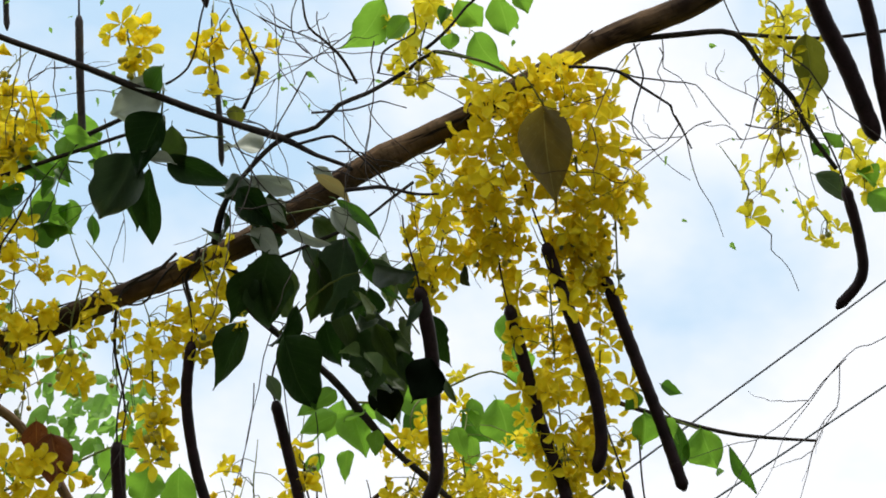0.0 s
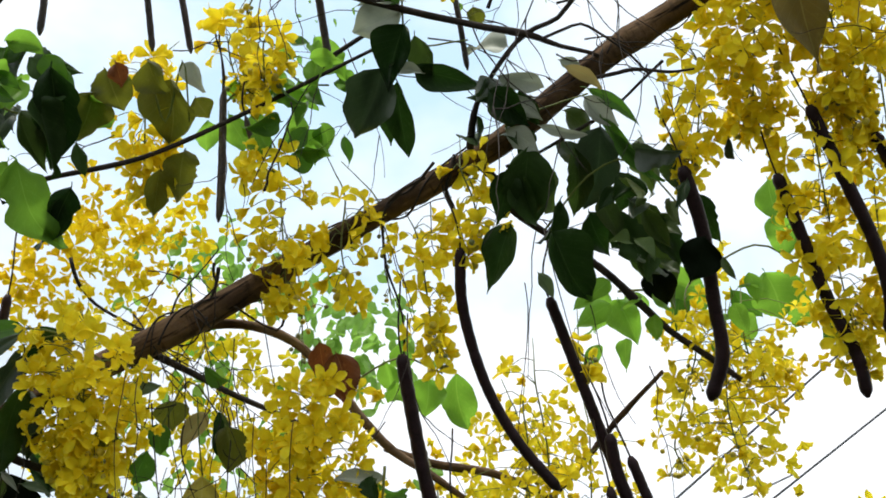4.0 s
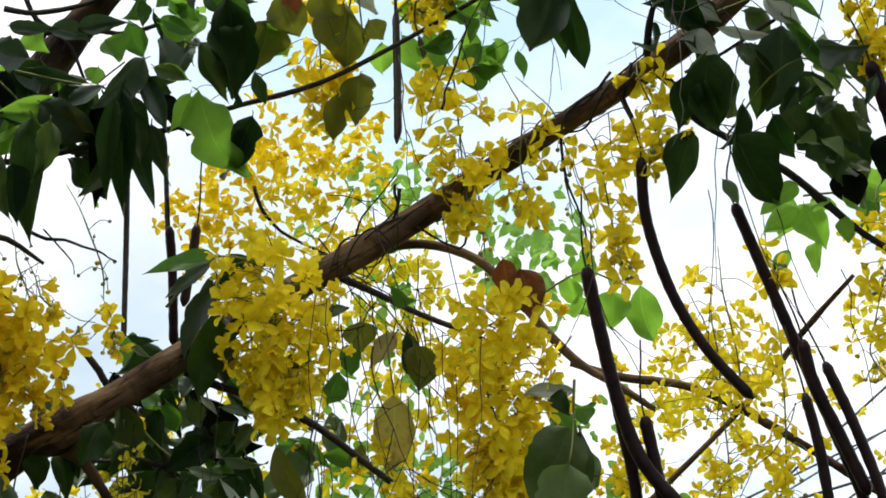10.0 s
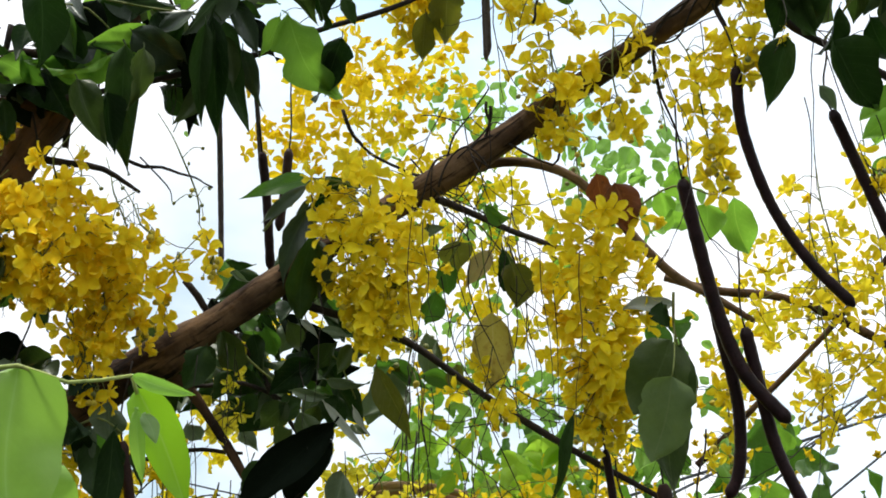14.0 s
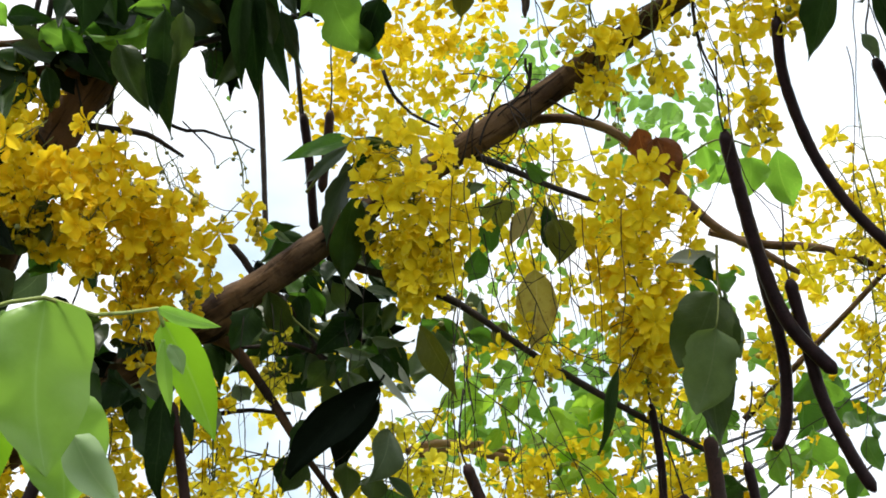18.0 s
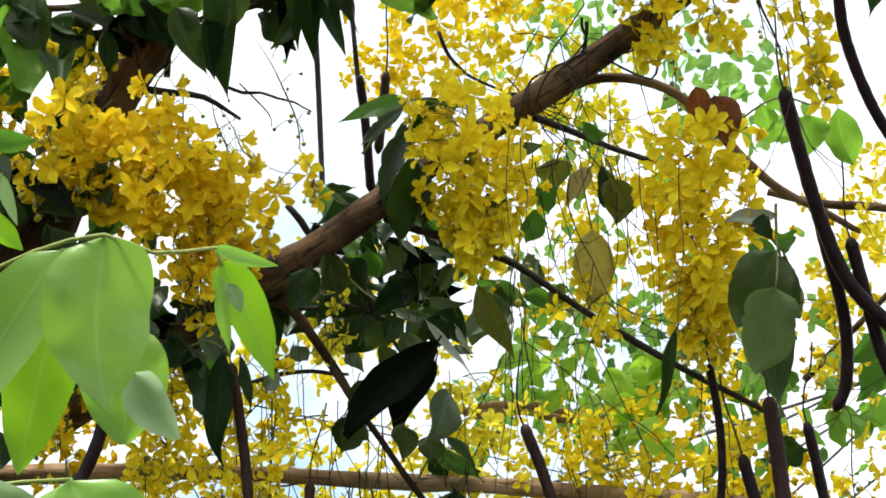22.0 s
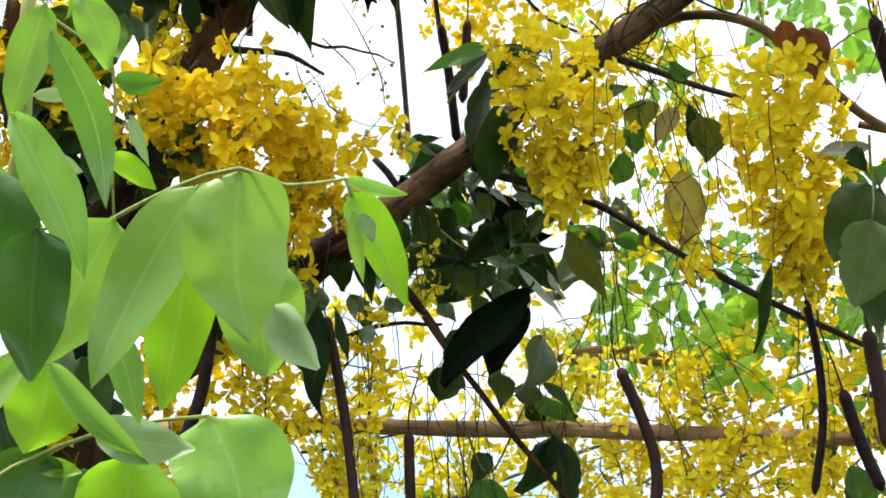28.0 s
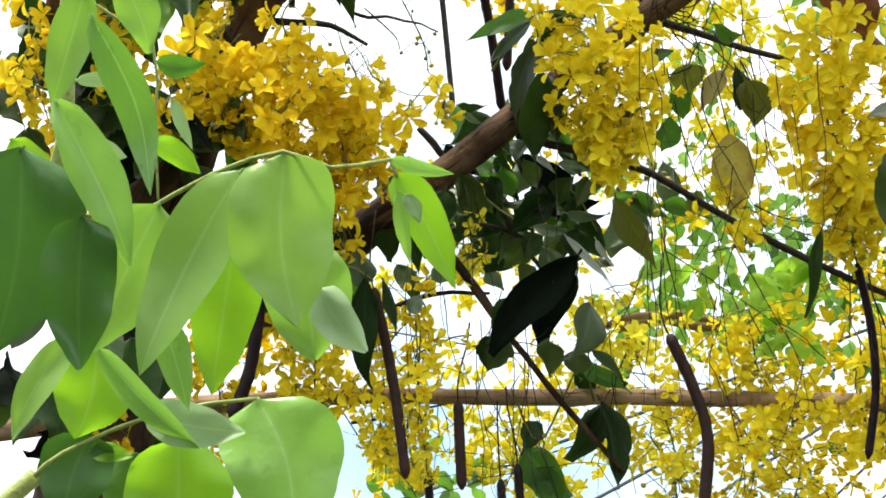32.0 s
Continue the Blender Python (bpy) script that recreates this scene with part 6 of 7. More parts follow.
leaf(s, (-0.876, 2.171, 2.726), (-0.849, 2.211, 2.663), 0.033, "dark")
leaf(s, (-0.885, 2.190, 2.725), (-0.858, 2.232, 2.692), 0.026, "slate")
limb("branch", tree, [(-0.944, 2.091, 2.916, 0.0093), (-0.873, 2.106, 2.940, 0.0093), (-0.809, 2.119, 2.958, 0.0104), (-0.755, 2.137, 2.961, 0.0124), (-0.727, 2.141, 2.969, 0.0145)], OLD_BARK, "dark crooked side branch", 16, lump=0.12)
limb("branch", tree, [(-0.939, 2.055, 2.973, 0.0062), (-0.851, 2.080, 2.992, 0.0062), (-0.804, 2.074, 3.027, 0.0073), (-0.758, 2.085, 3.035, 0.0083), (-0.694, 2.111, 3.030, 0.0124)], OLD_BARK, "dark crooked side branch", 16, lump=0.12)
twig(tree, [(-0.838, 2.209, 2.881), (-0.829, 2.170, 2.950), (-0.828, 2.121, 3.024), (-0.813, 2.079, 3.090)], 0.0085, 0.0064)
twig(tree, [(-0.865, 2.201, 2.877), (-0.870, 2.158, 2.944), (-0.851, 2.114, 3.021), (-0.831, 2.074, 3.088)], 0.0064, 0.0053)
twig(tree, [(-0.728, 2.218, 2.929), (-0.727, 2.186, 2.980), (-0.730, 2.146, 3.038)], 0.0074, 0.0043)
raceme((-0.888, 2.098, 2.884), (-0.883, 2.135, 2.827), 0.071, 9, buds=5)
s = leafy((-0.415, 2.026, 3.267), "dense dark leaves high by the upright bough")
scatter(s, (-0.415, 2.026, 3.267), (0.091, 0.100, 0.036), 12, "dark bright slate mid", 0.063, 0.116, slim=0.48, down=0.75)
s = leafy((-0.381, 2.514, 2.734), "dense dark leaves under the bough")
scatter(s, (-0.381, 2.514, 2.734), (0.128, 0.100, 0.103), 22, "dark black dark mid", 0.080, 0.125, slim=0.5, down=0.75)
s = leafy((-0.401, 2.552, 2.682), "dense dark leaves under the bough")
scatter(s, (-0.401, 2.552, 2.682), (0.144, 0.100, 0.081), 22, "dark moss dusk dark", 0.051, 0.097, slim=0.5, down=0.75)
s = leafy((0.734, 1.988, 3.032), "dense dark leaves beside the bough")
scatter(s, (0.748, 1.888, 3.032), (0.070, 0.040, 0.070), 6, "dark moss slate", 0.060, 0.100, slim=0.42, down=0.75)
s = leafy((0.539, 1.950, 3.190), "dark and pale leaves beside the bough")
scatter(s, (0.539, 1.950, 3.190), (0.085, 0.060, 0.058), 10, "dark pale slate dark", 0.060, 0.090, slim=0.45, down=0.75)
s = leafy((-0.688, 2.078, 3.072), "mixed leaves by the upright bough")
scatter(s, (-0.688, 2.078, 3.072), (0.080, 0.100, 0.051), 16, "dark bright slate mid", 0.062, 0.114, slim=0.5, down=0.75)
s = leafy((-0.736, 2.297, 2.457), "shaded leaves over the bough end")
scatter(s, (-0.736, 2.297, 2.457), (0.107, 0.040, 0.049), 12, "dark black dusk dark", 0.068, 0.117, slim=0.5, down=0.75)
# dark and black leaf colours put shade behind the fresh leaves
s = leafy((-1.065, 2.283, 2.285), "shaded leaves behind the fresh ones")
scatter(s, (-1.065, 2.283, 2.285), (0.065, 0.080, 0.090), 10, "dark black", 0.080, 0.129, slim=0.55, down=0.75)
s = leafy((0.158, 1.992, 3.290), "small fresh leaves on a thin branch")
scatter(s, (0.158, 1.992, 3.290), (0.072, 0.060, 0.047), 14, "bright mid bright", 0.042, 0.074, slim=0.55, down=0.75)
s = leafy((0.135, 2.055, 3.209), "small fresh leaves on a thin branch")
scatter(s, (0.135, 2.055, 3.209), (0.073, 0.060, 0.036), 8, "bright mid", 0.048, 0.074, slim=0.55, down=0.75)
far_leaves((0.648, 1.774, 3.468), (0.264, 0.150, 0.106), 40, "far", 0.010, 0.019)
far_leaves((1.337, 1.590, 3.331), (0.158, 0.150, 0.158), 16, "far", 0.010, 0.019)
far_leaves((0.144, 1.919, 3.377), (0.127, 0.150, 0.106), 18, "far", 0.010, 0.019)
far_leaves((-0.552, 2.374, 3.005), (0.068, 0.150, 0.142), 2, "far", 0.011, 0.018)
s = leafy((-0.997, 2.145, 2.775), "grey-green and dark leaves among the blossom")
stem(s, [(-1.150, 2.097, 2.751), (-1.055, 2.158, 2.727), (-0.987, 2.163, 2.777), (-0.938, 2.215, 2.716)], 0.0022)
leaf(s, (-0.989, 2.128, 2.766), (-1.070, 2.110, 2.754), 0.033, "dusk")
leaf(s, (-1.028, 2.131, 2.707), (-1.098, 2.120, 2.674), 0.038, "dusk")
leaf(s, (-0.965, 2.128, 2.863), (-0.972, 2.182, 2.819), 0.034, "dark")
leaf(s, (-1.014, 2.153, 2.684), (-1.063, 2.199, 2.615), 0.049, "dark")
leaf(s, (-0.951, 2.168, 2.728), (-0.981, 2.203, 2.629), 0.049, "black")
leaf(s, (-0.970, 2.182, 2.727), (-1.021, 2.208, 2.659), 0.040, "dusk")
leaf(s, (-1.081, 2.107, 2.733), (-1.131, 2.126, 2.689), 0.033, "moss")
leaf(s, (-1.079, 2.126, 2.739), (-1.091, 2.162, 2.688), 0.026, "dusk")
leaf(s, (-1.116, 2.040, 2.789), (-1.097, 2.099, 2.759), 0.033, "moss")
leaf(s, (-1.114, 2.061, 2.795), (-1.122, 2.098, 2.748), 0.026, "slate")
leaf(s, (-0.910, 2.168, 2.723), (-0.904, 2.224, 2.643), 0.041, "dusk")
leaf(s, (-0.979, 2.171, 2.656), (-1.014, 2.190, 2.576), 0.057, "black")
leaf(s, (-0.920, 2.234, 2.646), (-0.905, 2.296, 2.576), 0.050, "moss")
leaf(s, (-0.917, 2.258, 2.643), (-0.906, 2.307, 2.572), 0.040, "moss")
leaf(s, (-1.166, 2.122, 2.684), (-1.148, 2.189, 2.631), 0.050, "moss")
leaf(s, (-1.182, 2.135, 2.688), (-1.198, 2.168, 2.631), 0.040, "dusk")
limb("branch", tree, [(-1.099, 2.041, 2.930, 0.0135), (-1.117, 2.069, 2.870, 0.0135), (-1.124, 2.101, 2.810, 0.0145), (-1.123, 2.143, 2.733, 0.0155)], OLD_BARK, "dark upright stem", 16, lump=0.12)
raceme((-0.645, 2.539, 2.451), (-0.641, 2.621, 2.147), 0.165, 19, buds=10, scale=0.82)
raceme((-0.433, 2.663, 2.274), (-0.400, 2.700, 2.129), 0.179, 16, "lemon", buds=10, scale=0.82)
raceme((-0.265, 2.645, 2.413), (-0.242, 2.681, 2.289), 0.201, 19, "lemon", buds=10, scale=0.82)
raceme((-0.137, 2.659, 2.277), (-0.107, 2.695, 2.115), 0.197, 22, buds=10, scale=0.82)
raceme((0.014, 2.672, 2.229), (0.013, 2.700, 2.090), 0.219, 25, buds=10, scale=0.82)
raceme((0.231, 2.599, 2.344), (0.229, 2.633, 2.208), 0.140, 13, buds=10, scale=0.82)
raceme((-0.592, 2.591, 2.320), (-0.581, 2.638, 2.127), 0.132, 11, "lemon", buds=10, scale=0.82)
far_raceme((-0.196, 3.097, 2.490), (0.325, 0.120, 0.091), 50, "lemon", 1.00)
far_raceme((-0.573, 3.089, 2.358), (0.195, 0.120, 0.156), 36, "lemon", 1.00)
far_raceme((0.154, 3.245, 2.303), (0.235, 0.120, 0.121), 60, "yellow", 1.00)
far_leaves((-0.639, 3.303, 2.277), (0.207, 0.150, 0.083), 24, "bright", 0.047, 0.083)
far_leaves((-0.133, 3.264, 2.641), (0.276, 0.150, 0.083), 40, "bright", 0.041, 0.072)
far_leaves((-0.026, 3.050, 3.166), (0.207, 0.150, 0.138), 40, "bright", 0.041, 0.076)
thread(tree, (-0.122, 2.510, 2.556), 0.317, -0.011)
thread(tree, (-0.107, 2.511, 2.555), 0.359, 0.021)
thread(tree, (-0.006, 2.535, 2.490), 0.264, 0.011)
thread(tree, (-0.391, 2.543, 2.391), 0.296, 0.000)
thread(tree, (-0.373, 2.557, 2.351), 0.253, 0.021)
thread(tree, (-0.632, 2.484, 2.433), 0.317, 0.000)
thread(tree, (-0.566, 2.472, 2.511), 0.349, -0.011)
thread(tree, (-0.457, 2.555, 2.313), 0.211, 0.011)
thread(tree, (-0.210, 2.575, 2.345), 0.253, 0.032)
raceme((-0.530, 2.263, 2.932), (-0.501, 2.328, 2.828), 0.138, 0, buds=9, scale=0.75, label="thread-thin stalks with round green buds")
raceme((-0.703, 2.245, 2.885), (-0.684, 2.316, 2.763), 0.138, 0, buds=8, scale=0.75, label="thread-thin stalks with round green buds")
limb("branch", tree, [(-0.768, 2.214, 2.901, 0.0074), (-0.722, 2.229, 2.901, 0.0064), (-0.666, 2.247, 2.900, 0.0053), (-0.604, 2.281, 2.871, 0.0032)], TWIG, "thin dark twig", 16, lump=0.12)

s = leafy((-0.919, 2.167, 2.785), "dark and dull green leaves round the upright bough")
scatter(s, (-0.919, 2.167, 2.785), (0.130, 0.060, 0.150), 10, "moss dusk dark moss", 0.060, 0.110, slim=0.45, down=0.75)
# near-black leaf colours fill in the shade behind the golden blossom
s = leafy((-0.768, 2.372, 2.580), "deeply shaded leaves behind the golden blossom")
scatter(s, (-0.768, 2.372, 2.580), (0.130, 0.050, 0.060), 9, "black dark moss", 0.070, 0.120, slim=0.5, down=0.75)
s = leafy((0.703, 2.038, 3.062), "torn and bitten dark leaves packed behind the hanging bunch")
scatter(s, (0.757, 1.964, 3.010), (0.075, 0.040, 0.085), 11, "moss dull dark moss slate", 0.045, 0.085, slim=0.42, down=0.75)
# some blades here carry the bunch's inner shade in their colour
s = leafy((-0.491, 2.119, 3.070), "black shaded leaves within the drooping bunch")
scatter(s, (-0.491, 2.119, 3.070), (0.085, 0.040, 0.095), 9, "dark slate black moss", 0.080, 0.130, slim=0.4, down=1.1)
s = leafy((-0.598, 2.065, 3.070), "dull and dark leaves beside the upright bough")
scatter(s, (-0.598, 2.065, 3.070), (0.110, 0.040, 0.100), 12, "dark slate moss bright", 0.070, 0.120, slim=0.45, down=0.6)
s = leafy((-0.935, 2.041, 2.936), "mixed green leaves over the upright bough")
scatter(s, (-0.935, 2.041, 2.936), (0.075, 0.050, 0.070), 14, "moss dark bright mid", 0.070, 0.130, slim=0.5, down=0.75)
s = leafy((-1.147, 2.162, 2.825), "dull shaded leaves by the trunk")
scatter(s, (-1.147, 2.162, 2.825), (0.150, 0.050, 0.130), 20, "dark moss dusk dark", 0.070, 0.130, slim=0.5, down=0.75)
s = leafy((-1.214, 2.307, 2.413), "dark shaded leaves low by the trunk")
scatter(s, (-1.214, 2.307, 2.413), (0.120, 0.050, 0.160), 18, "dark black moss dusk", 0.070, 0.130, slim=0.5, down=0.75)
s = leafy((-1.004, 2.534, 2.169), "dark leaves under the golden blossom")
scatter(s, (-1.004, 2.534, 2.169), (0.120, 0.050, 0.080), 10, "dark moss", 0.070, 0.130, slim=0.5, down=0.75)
raceme((-1.084, 2.324, 2.203), (-1.085, 2.374, 2.096), 0.122, 20, "gold", buds=4)
raceme((-0.917, 2.342, 2.363), (-0.937, 2.386, 2.273), 0.101, 14, "gold", buds=4)
raceme((-1.140, 2.039, 2.785), (-1.151, 2.102, 2.710), 0.091, 10, "gold", buds=4)
raceme((-1.024, 2.067, 2.833), (-1.052, 2.126, 2.757), 0.101, 12, "gold", buds=4)
# ---- fresh leaves close by ----
s = leafy((-0.296, 0.587, 1.808), "broad fresh leaves along a pale green stalk, close by", "fresh leaves close by")
stem(s, [(-0.296, 0.587, 1.808), (-0.255, 0.565, 1.814), (-0.218, 0.544, 1.811), (-0.205, 0.569, 1.814), (-0.184, 0.591, 1.826)], 0.0011, NEAR_STALK)
leaf(s, (-0.219, 0.549, 1.813), (-0.218, 0.573, 1.744), 0.045, "sage", turn=-4, fold=0.12, curl=0.14, blunt=0.52, shape=0.9)
leaf(s, (-0.221, 0.597, 1.792), (-0.223, 0.615, 1.744), 0.039, "sage", turn=8, fold=0.1, curl=0.1, blunt=0.52, shape=0.9)
leaf(s, (-0.215, 0.592, 1.769), (-0.198, 0.606, 1.742), 0.017, "pale_green", turn=12, fold=0.1, curl=0.25, blunt=0.62, shape=0.9)
leaf(s, (-0.239, 0.555, 1.810), (-0.280, 0.558, 1.723), 0.030, "sage", turn=14, fold=0.2, curl=0.18, blunt=0.52, shape=0.9)
leaf(s, (-0.255, 0.596, 1.797), (-0.269, 0.616, 1.731), 0.032, "lime", turn=0, fold=0.1, curl=0.1, blunt=0.52, shape=0.9)
leaf(s, (-0.256, 0.604, 1.799), (-0.270, 0.598, 1.799), 0.013, "pale_green", turn=10, fold=0.1, curl=0.2, blunt=0.62, shape=0.9)
leaf(s, (-0.284, 0.589, 1.760), (-0.275, 0.606, 1.721), 0.016, "near", turn=10, fold=0.2, curl=0.1, blunt=0.62, shape=0.9)
s = leafy((-0.185, 0.596, 1.828), "slender young leaves at the end of the stalk, close by", "fresh leaves close by")
stem(s, [(-0.185, 0.596, 1.828), (-0.184, 0.597, 1.825), (-0.183, 0.600, 1.821)], 0.0010, NEAR_STALK)
leaf(s, (-0.184, 0.591, 1.826), (-0.157, 0.599, 1.820), 0.007, "near", turn=6, fold=0.25, curl=0.15, blunt=0.62, shape=0.9)
leaf(s, (-0.184, 0.603, 1.825), (-0.162, 0.628, 1.777), 0.020, "lime", turn=0, fold=0.35, curl=0.1, blunt=0.62, shape=0.9)
leaf(s, (-0.178, 0.594, 1.810), (-0.173, 0.601, 1.799), 0.007, "pale_green", turn=0, blunt=0.62, shape=0.9)
leaf(s, (-0.182, 0.598, 1.814), (-0.180, 0.611, 1.783), 0.007, "sage", turn=12, fold=0.4, blunt=0.62, shape=0.9)
s = leafy((-0.347, 0.572, 1.788), "large overlapping green leaves, two darkened as if shaded, close by", "fresh leaves close by")
stem(s, [(-0.347, 0.572, 1.788), (-0.320, 0.577, 1.805), (-0.296, 0.587, 1.808)], 0.0011, NEAR_STALK)
stem(s, [(-0.314, 0.570, 1.802), (-0.317, 0.551, 1.835), (-0.303, 0.533, 1.878)], 0.0009, NEAR_STALK)
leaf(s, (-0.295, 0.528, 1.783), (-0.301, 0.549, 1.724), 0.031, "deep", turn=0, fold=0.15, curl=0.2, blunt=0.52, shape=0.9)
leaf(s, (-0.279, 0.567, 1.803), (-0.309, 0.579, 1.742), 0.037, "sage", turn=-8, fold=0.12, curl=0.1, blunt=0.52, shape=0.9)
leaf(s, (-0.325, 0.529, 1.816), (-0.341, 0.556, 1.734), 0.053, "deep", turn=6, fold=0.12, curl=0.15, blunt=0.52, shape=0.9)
leaf(s, (-0.341, 0.549, 1.831), (-0.320, 0.574, 1.804), 0.019, "lime", turn=0, fold=0.15, blunt=0.62, shape=0.9)
leaf(s, (-0.346, 0.577, 1.803), (-0.333, 0.597, 1.773), 0.025, "near", turn=0, fold=0.15, blunt=0.62, shape=0.9)
s = leafy((-0.309, 0.524, 1.905), "long twisted green leaves hanging together, close by", "fresh leaves close by")
stem(s, [(-0.309, 0.524, 1.905), (-0.305, 0.538, 1.888), (-0.283, 0.557, 1.874), (-0.286, 0.572, 1.846), (-0.288, 0.587, 1.814)], 0.0008, NEAR_STALK)
leaf(s, (-0.283, 0.494, 1.853), (-0.269, 0.535, 1.792), 0.016, "near", turn=18, fold=0.5, curl=-0.15, blunt=0.62, shape=0.9)
leaf(s, (-0.304, 0.513, 1.827), (-0.283, 0.551, 1.768), 0.019, "near", turn=-12, fold=0.5, curl=0.1, blunt=0.62, shape=0.9)
leaf(s, (-0.291, 0.504, 1.872), (-0.310, 0.522, 1.828), 0.018, "sage", turn=10, fold=0.2, blunt=0.62, shape=0.9)
leaf(s, (-0.284, 0.522, 1.887), (-0.277, 0.542, 1.861), 0.017, "sage", turn=-8, fold=0.2, blunt=0.62, shape=0.9)
leaf(s, (-0.316, 0.564, 1.835), (-0.299, 0.575, 1.830), 0.012, "pale_green", turn=10, blunt=0.62, shape=0.9)
leaf(s, (-0.289, 0.575, 1.838), (-0.270, 0.589, 1.826), 0.011, "lime", turn=0, blunt=0.62, shape=0.9)
leaf(s, (-0.286, 0.569, 1.873), (-0.265, 0.576, 1.874), 0.011, "mid", turn=10, blunt=0.62, shape=0.9)
leaf(s, (-0.281, 0.579, 1.859), (-0.275, 0.592, 1.839), 0.006, "pale_green", turn=12, blunt=0.62, shape=0.9)
leaf(s, (-0.327, 0.576, 1.872), (-0.306, 0.586, 1.871), 0.007, "pale_green", turn=12, blunt=0.62, shape=0.9)
s = leafy((-0.369, 0.658, 1.710), "broad fresh leaves low on a pale stalk, close by", "fresh leaves close by")
stem(s, [(-0.369, 0.658, 1.710), (-0.357, 0.660, 1.721), (-0.314, 0.673, 1.742), (-0.270, 0.687, 1.750)], 0.0013, NEAR_STALK)
leaf(s, (-0.269, 0.682, 1.748), (-0.249, 0.690, 1.677), 0.058, "near", turn=0, fold=0.12, curl=0.2, blunt=0.52, shape=0.9)
leaf(s, (-0.315, 0.652, 1.736), (-0.270, 0.671, 1.728), 0.022, "pale_green", turn=6, fold=0.12, curl=0.25, blunt=0.62, shape=0.9)
leaf(s, (-0.341, 0.653, 1.768), (-0.352, 0.661, 1.727), 0.039, "lime", turn=0, fold=0.2, curl=0.15, blunt=0.52, shape=0.9)
leaf(s, (-0.333, 0.635, 1.764), (-0.290, 0.666, 1.720), 0.014, "near", turn=14, fold=0.5, curl=-0.1, blunt=0.62, shape=0.9)
leaf(s, (-0.314, 0.697, 1.735), (-0.316, 0.710, 1.681), 0.054, "lime", turn=0, fold=0.12, blunt=0.52, shape=0.9)
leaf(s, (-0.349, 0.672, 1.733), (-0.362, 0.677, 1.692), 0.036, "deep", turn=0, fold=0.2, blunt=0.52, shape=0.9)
leaf(s, (-0.345, 0.635, 1.770), (-0.372, 0.637, 1.721), 0.017, "sage", turn=8, fold=0.3, blunt=0.62, shape=0.9)
leaf(s, (-0.350, 0.674, 1.725), (-0.331, 0.683, 1.723), 0.010, "lime", turn=0, blunt=0.62, shape=0.9)
leaf(s, (-0.341, 0.710, 1.732), (-0.349, 0.715, 1.697), 0.035, "mid", turn=5, blunt=0.52, shape=0.9)
leaf(s, (-0.414, 0.864, 1.847), (-0.406, 0.882, 1.803), 0.033, "dark", turn=5, blunt=0.52, shape=0.9)
leaf(s, (-0.419, 0.804, 1.849), (-0.401, 0.823, 1.818), 0.027, "dusk", turn=5, blunt=0.52, shape=0.9)
stem_base = thing("leaf_shoot", (-1.263, 2.438, 1.000), "green leafy side shoot springing from the trunk", "shoot")
stem(stem_base, [(-1.263, 2.438, 1.000), (-1.300, 1.500, 1.350), (-0.750, 0.750, 1.450), (-0.369, 0.658, 1.710)], 0.006, NEAR_STALK)
stem(stem_base, [(-0.750, 0.750, 1.450), (-0.598, 0.661, 1.669), (-0.347, 0.572, 1.788), (-0.309, 0.524, 1.905)], 0.004, NEAR_STALK)

# ---- thin old stalks ----
thread(tree, (0.305, 2.101, 3.106), 0.234, 0.061)
thread(tree, (0.328, 2.127, 3.064), 0.183, 0.041)
thread(tree, (0.385, 2.091, 3.104), 0.162, 0.030)
thread(tree, (0.576, 2.081, 3.061), 0.305, -0.030)
thread(tree, (0.678, 2.118, 2.959), 0.264, 0.061)
thread(tree, (0.797, 2.151, 2.835), 0.254, 0.010)
thread(tree, (0.596, 2.082, 3.051), 0.427, 0.122)
thread(tree, (0.050, 2.074, 3.169), 0.122, 0.010)
thread(tree, (0.135, 2.128, 3.089), 0.152, 0.000)
thread(tree, (-0.526, 2.118, 3.034), 0.122, 0.010)
thread(tree, (-0.532, 2.128, 3.018), 0.081, 0.000)
thread(tree, (-0.078, 2.303, 2.829), 0.406, -0.061)
thread(tree, (-0.039, 2.319, 2.801), 0.305, 0.061)
thread(tree, (0.065, 2.265, 2.895), 0.254, -0.041)
thread(tree, (0.081, 2.342, 2.753), 0.203, 0.020)
thread(tree, (-0.125, 2.416, 2.592), 0.284, 0.010)
thread(tree, (-0.105, 2.417, 2.592), 0.264, 0.030)
thread(tree, (0.106, 2.217, 2.970), 0.305, 0.061)
thread(tree, (0.304, 2.135, 3.061), 0.203, 0.061)
thread(tree, (0.566, 2.135, 2.980), 0.305, -0.020)
thread(tree, (-0.250, 2.486, 2.385), 0.102, 0.000)
thread(tree, (-0.425, 2.354, 2.660), 0.223, -0.010)
thread(tree, (-0.305, 2.365, 2.674), 0.162, -0.010)
thread(tree, (1.111, 1.519, 3.443), 0.183, -0.020)
thread(tree, (1.109, 1.527, 3.436), 0.122, 0.061)
thread(tree, (1.260, 1.452, 3.417), 0.183, -0.030)
thread(tree, (1.027, 1.602, 3.408), 0.203, 0.162)
thread(tree, (1.170, 1.588, 3.346), 0.254, 0.061)
thread(tree, (0.060, 1.846, 3.365), 0.203, 0.010)
thread(tree, (0.080, 1.850, 3.362), 0.162, 0.030)
thread(tree, (0.118, 1.851, 3.362), 0.142, 0.030)
thread(tree, (0.450, 1.706, 3.490), 0.183, 0.061)
thread(tree, (0.531, 1.698, 3.484), 0.142, 0.061)
thread(tree, (0.379, 1.738, 3.469), 0.122, -0.030)
thread(tree, (0.654, 1.778, 3.375), 0.162, 0.162)
thread(tree, (0.735, 1.856, 3.263), 0.203, -0.061)
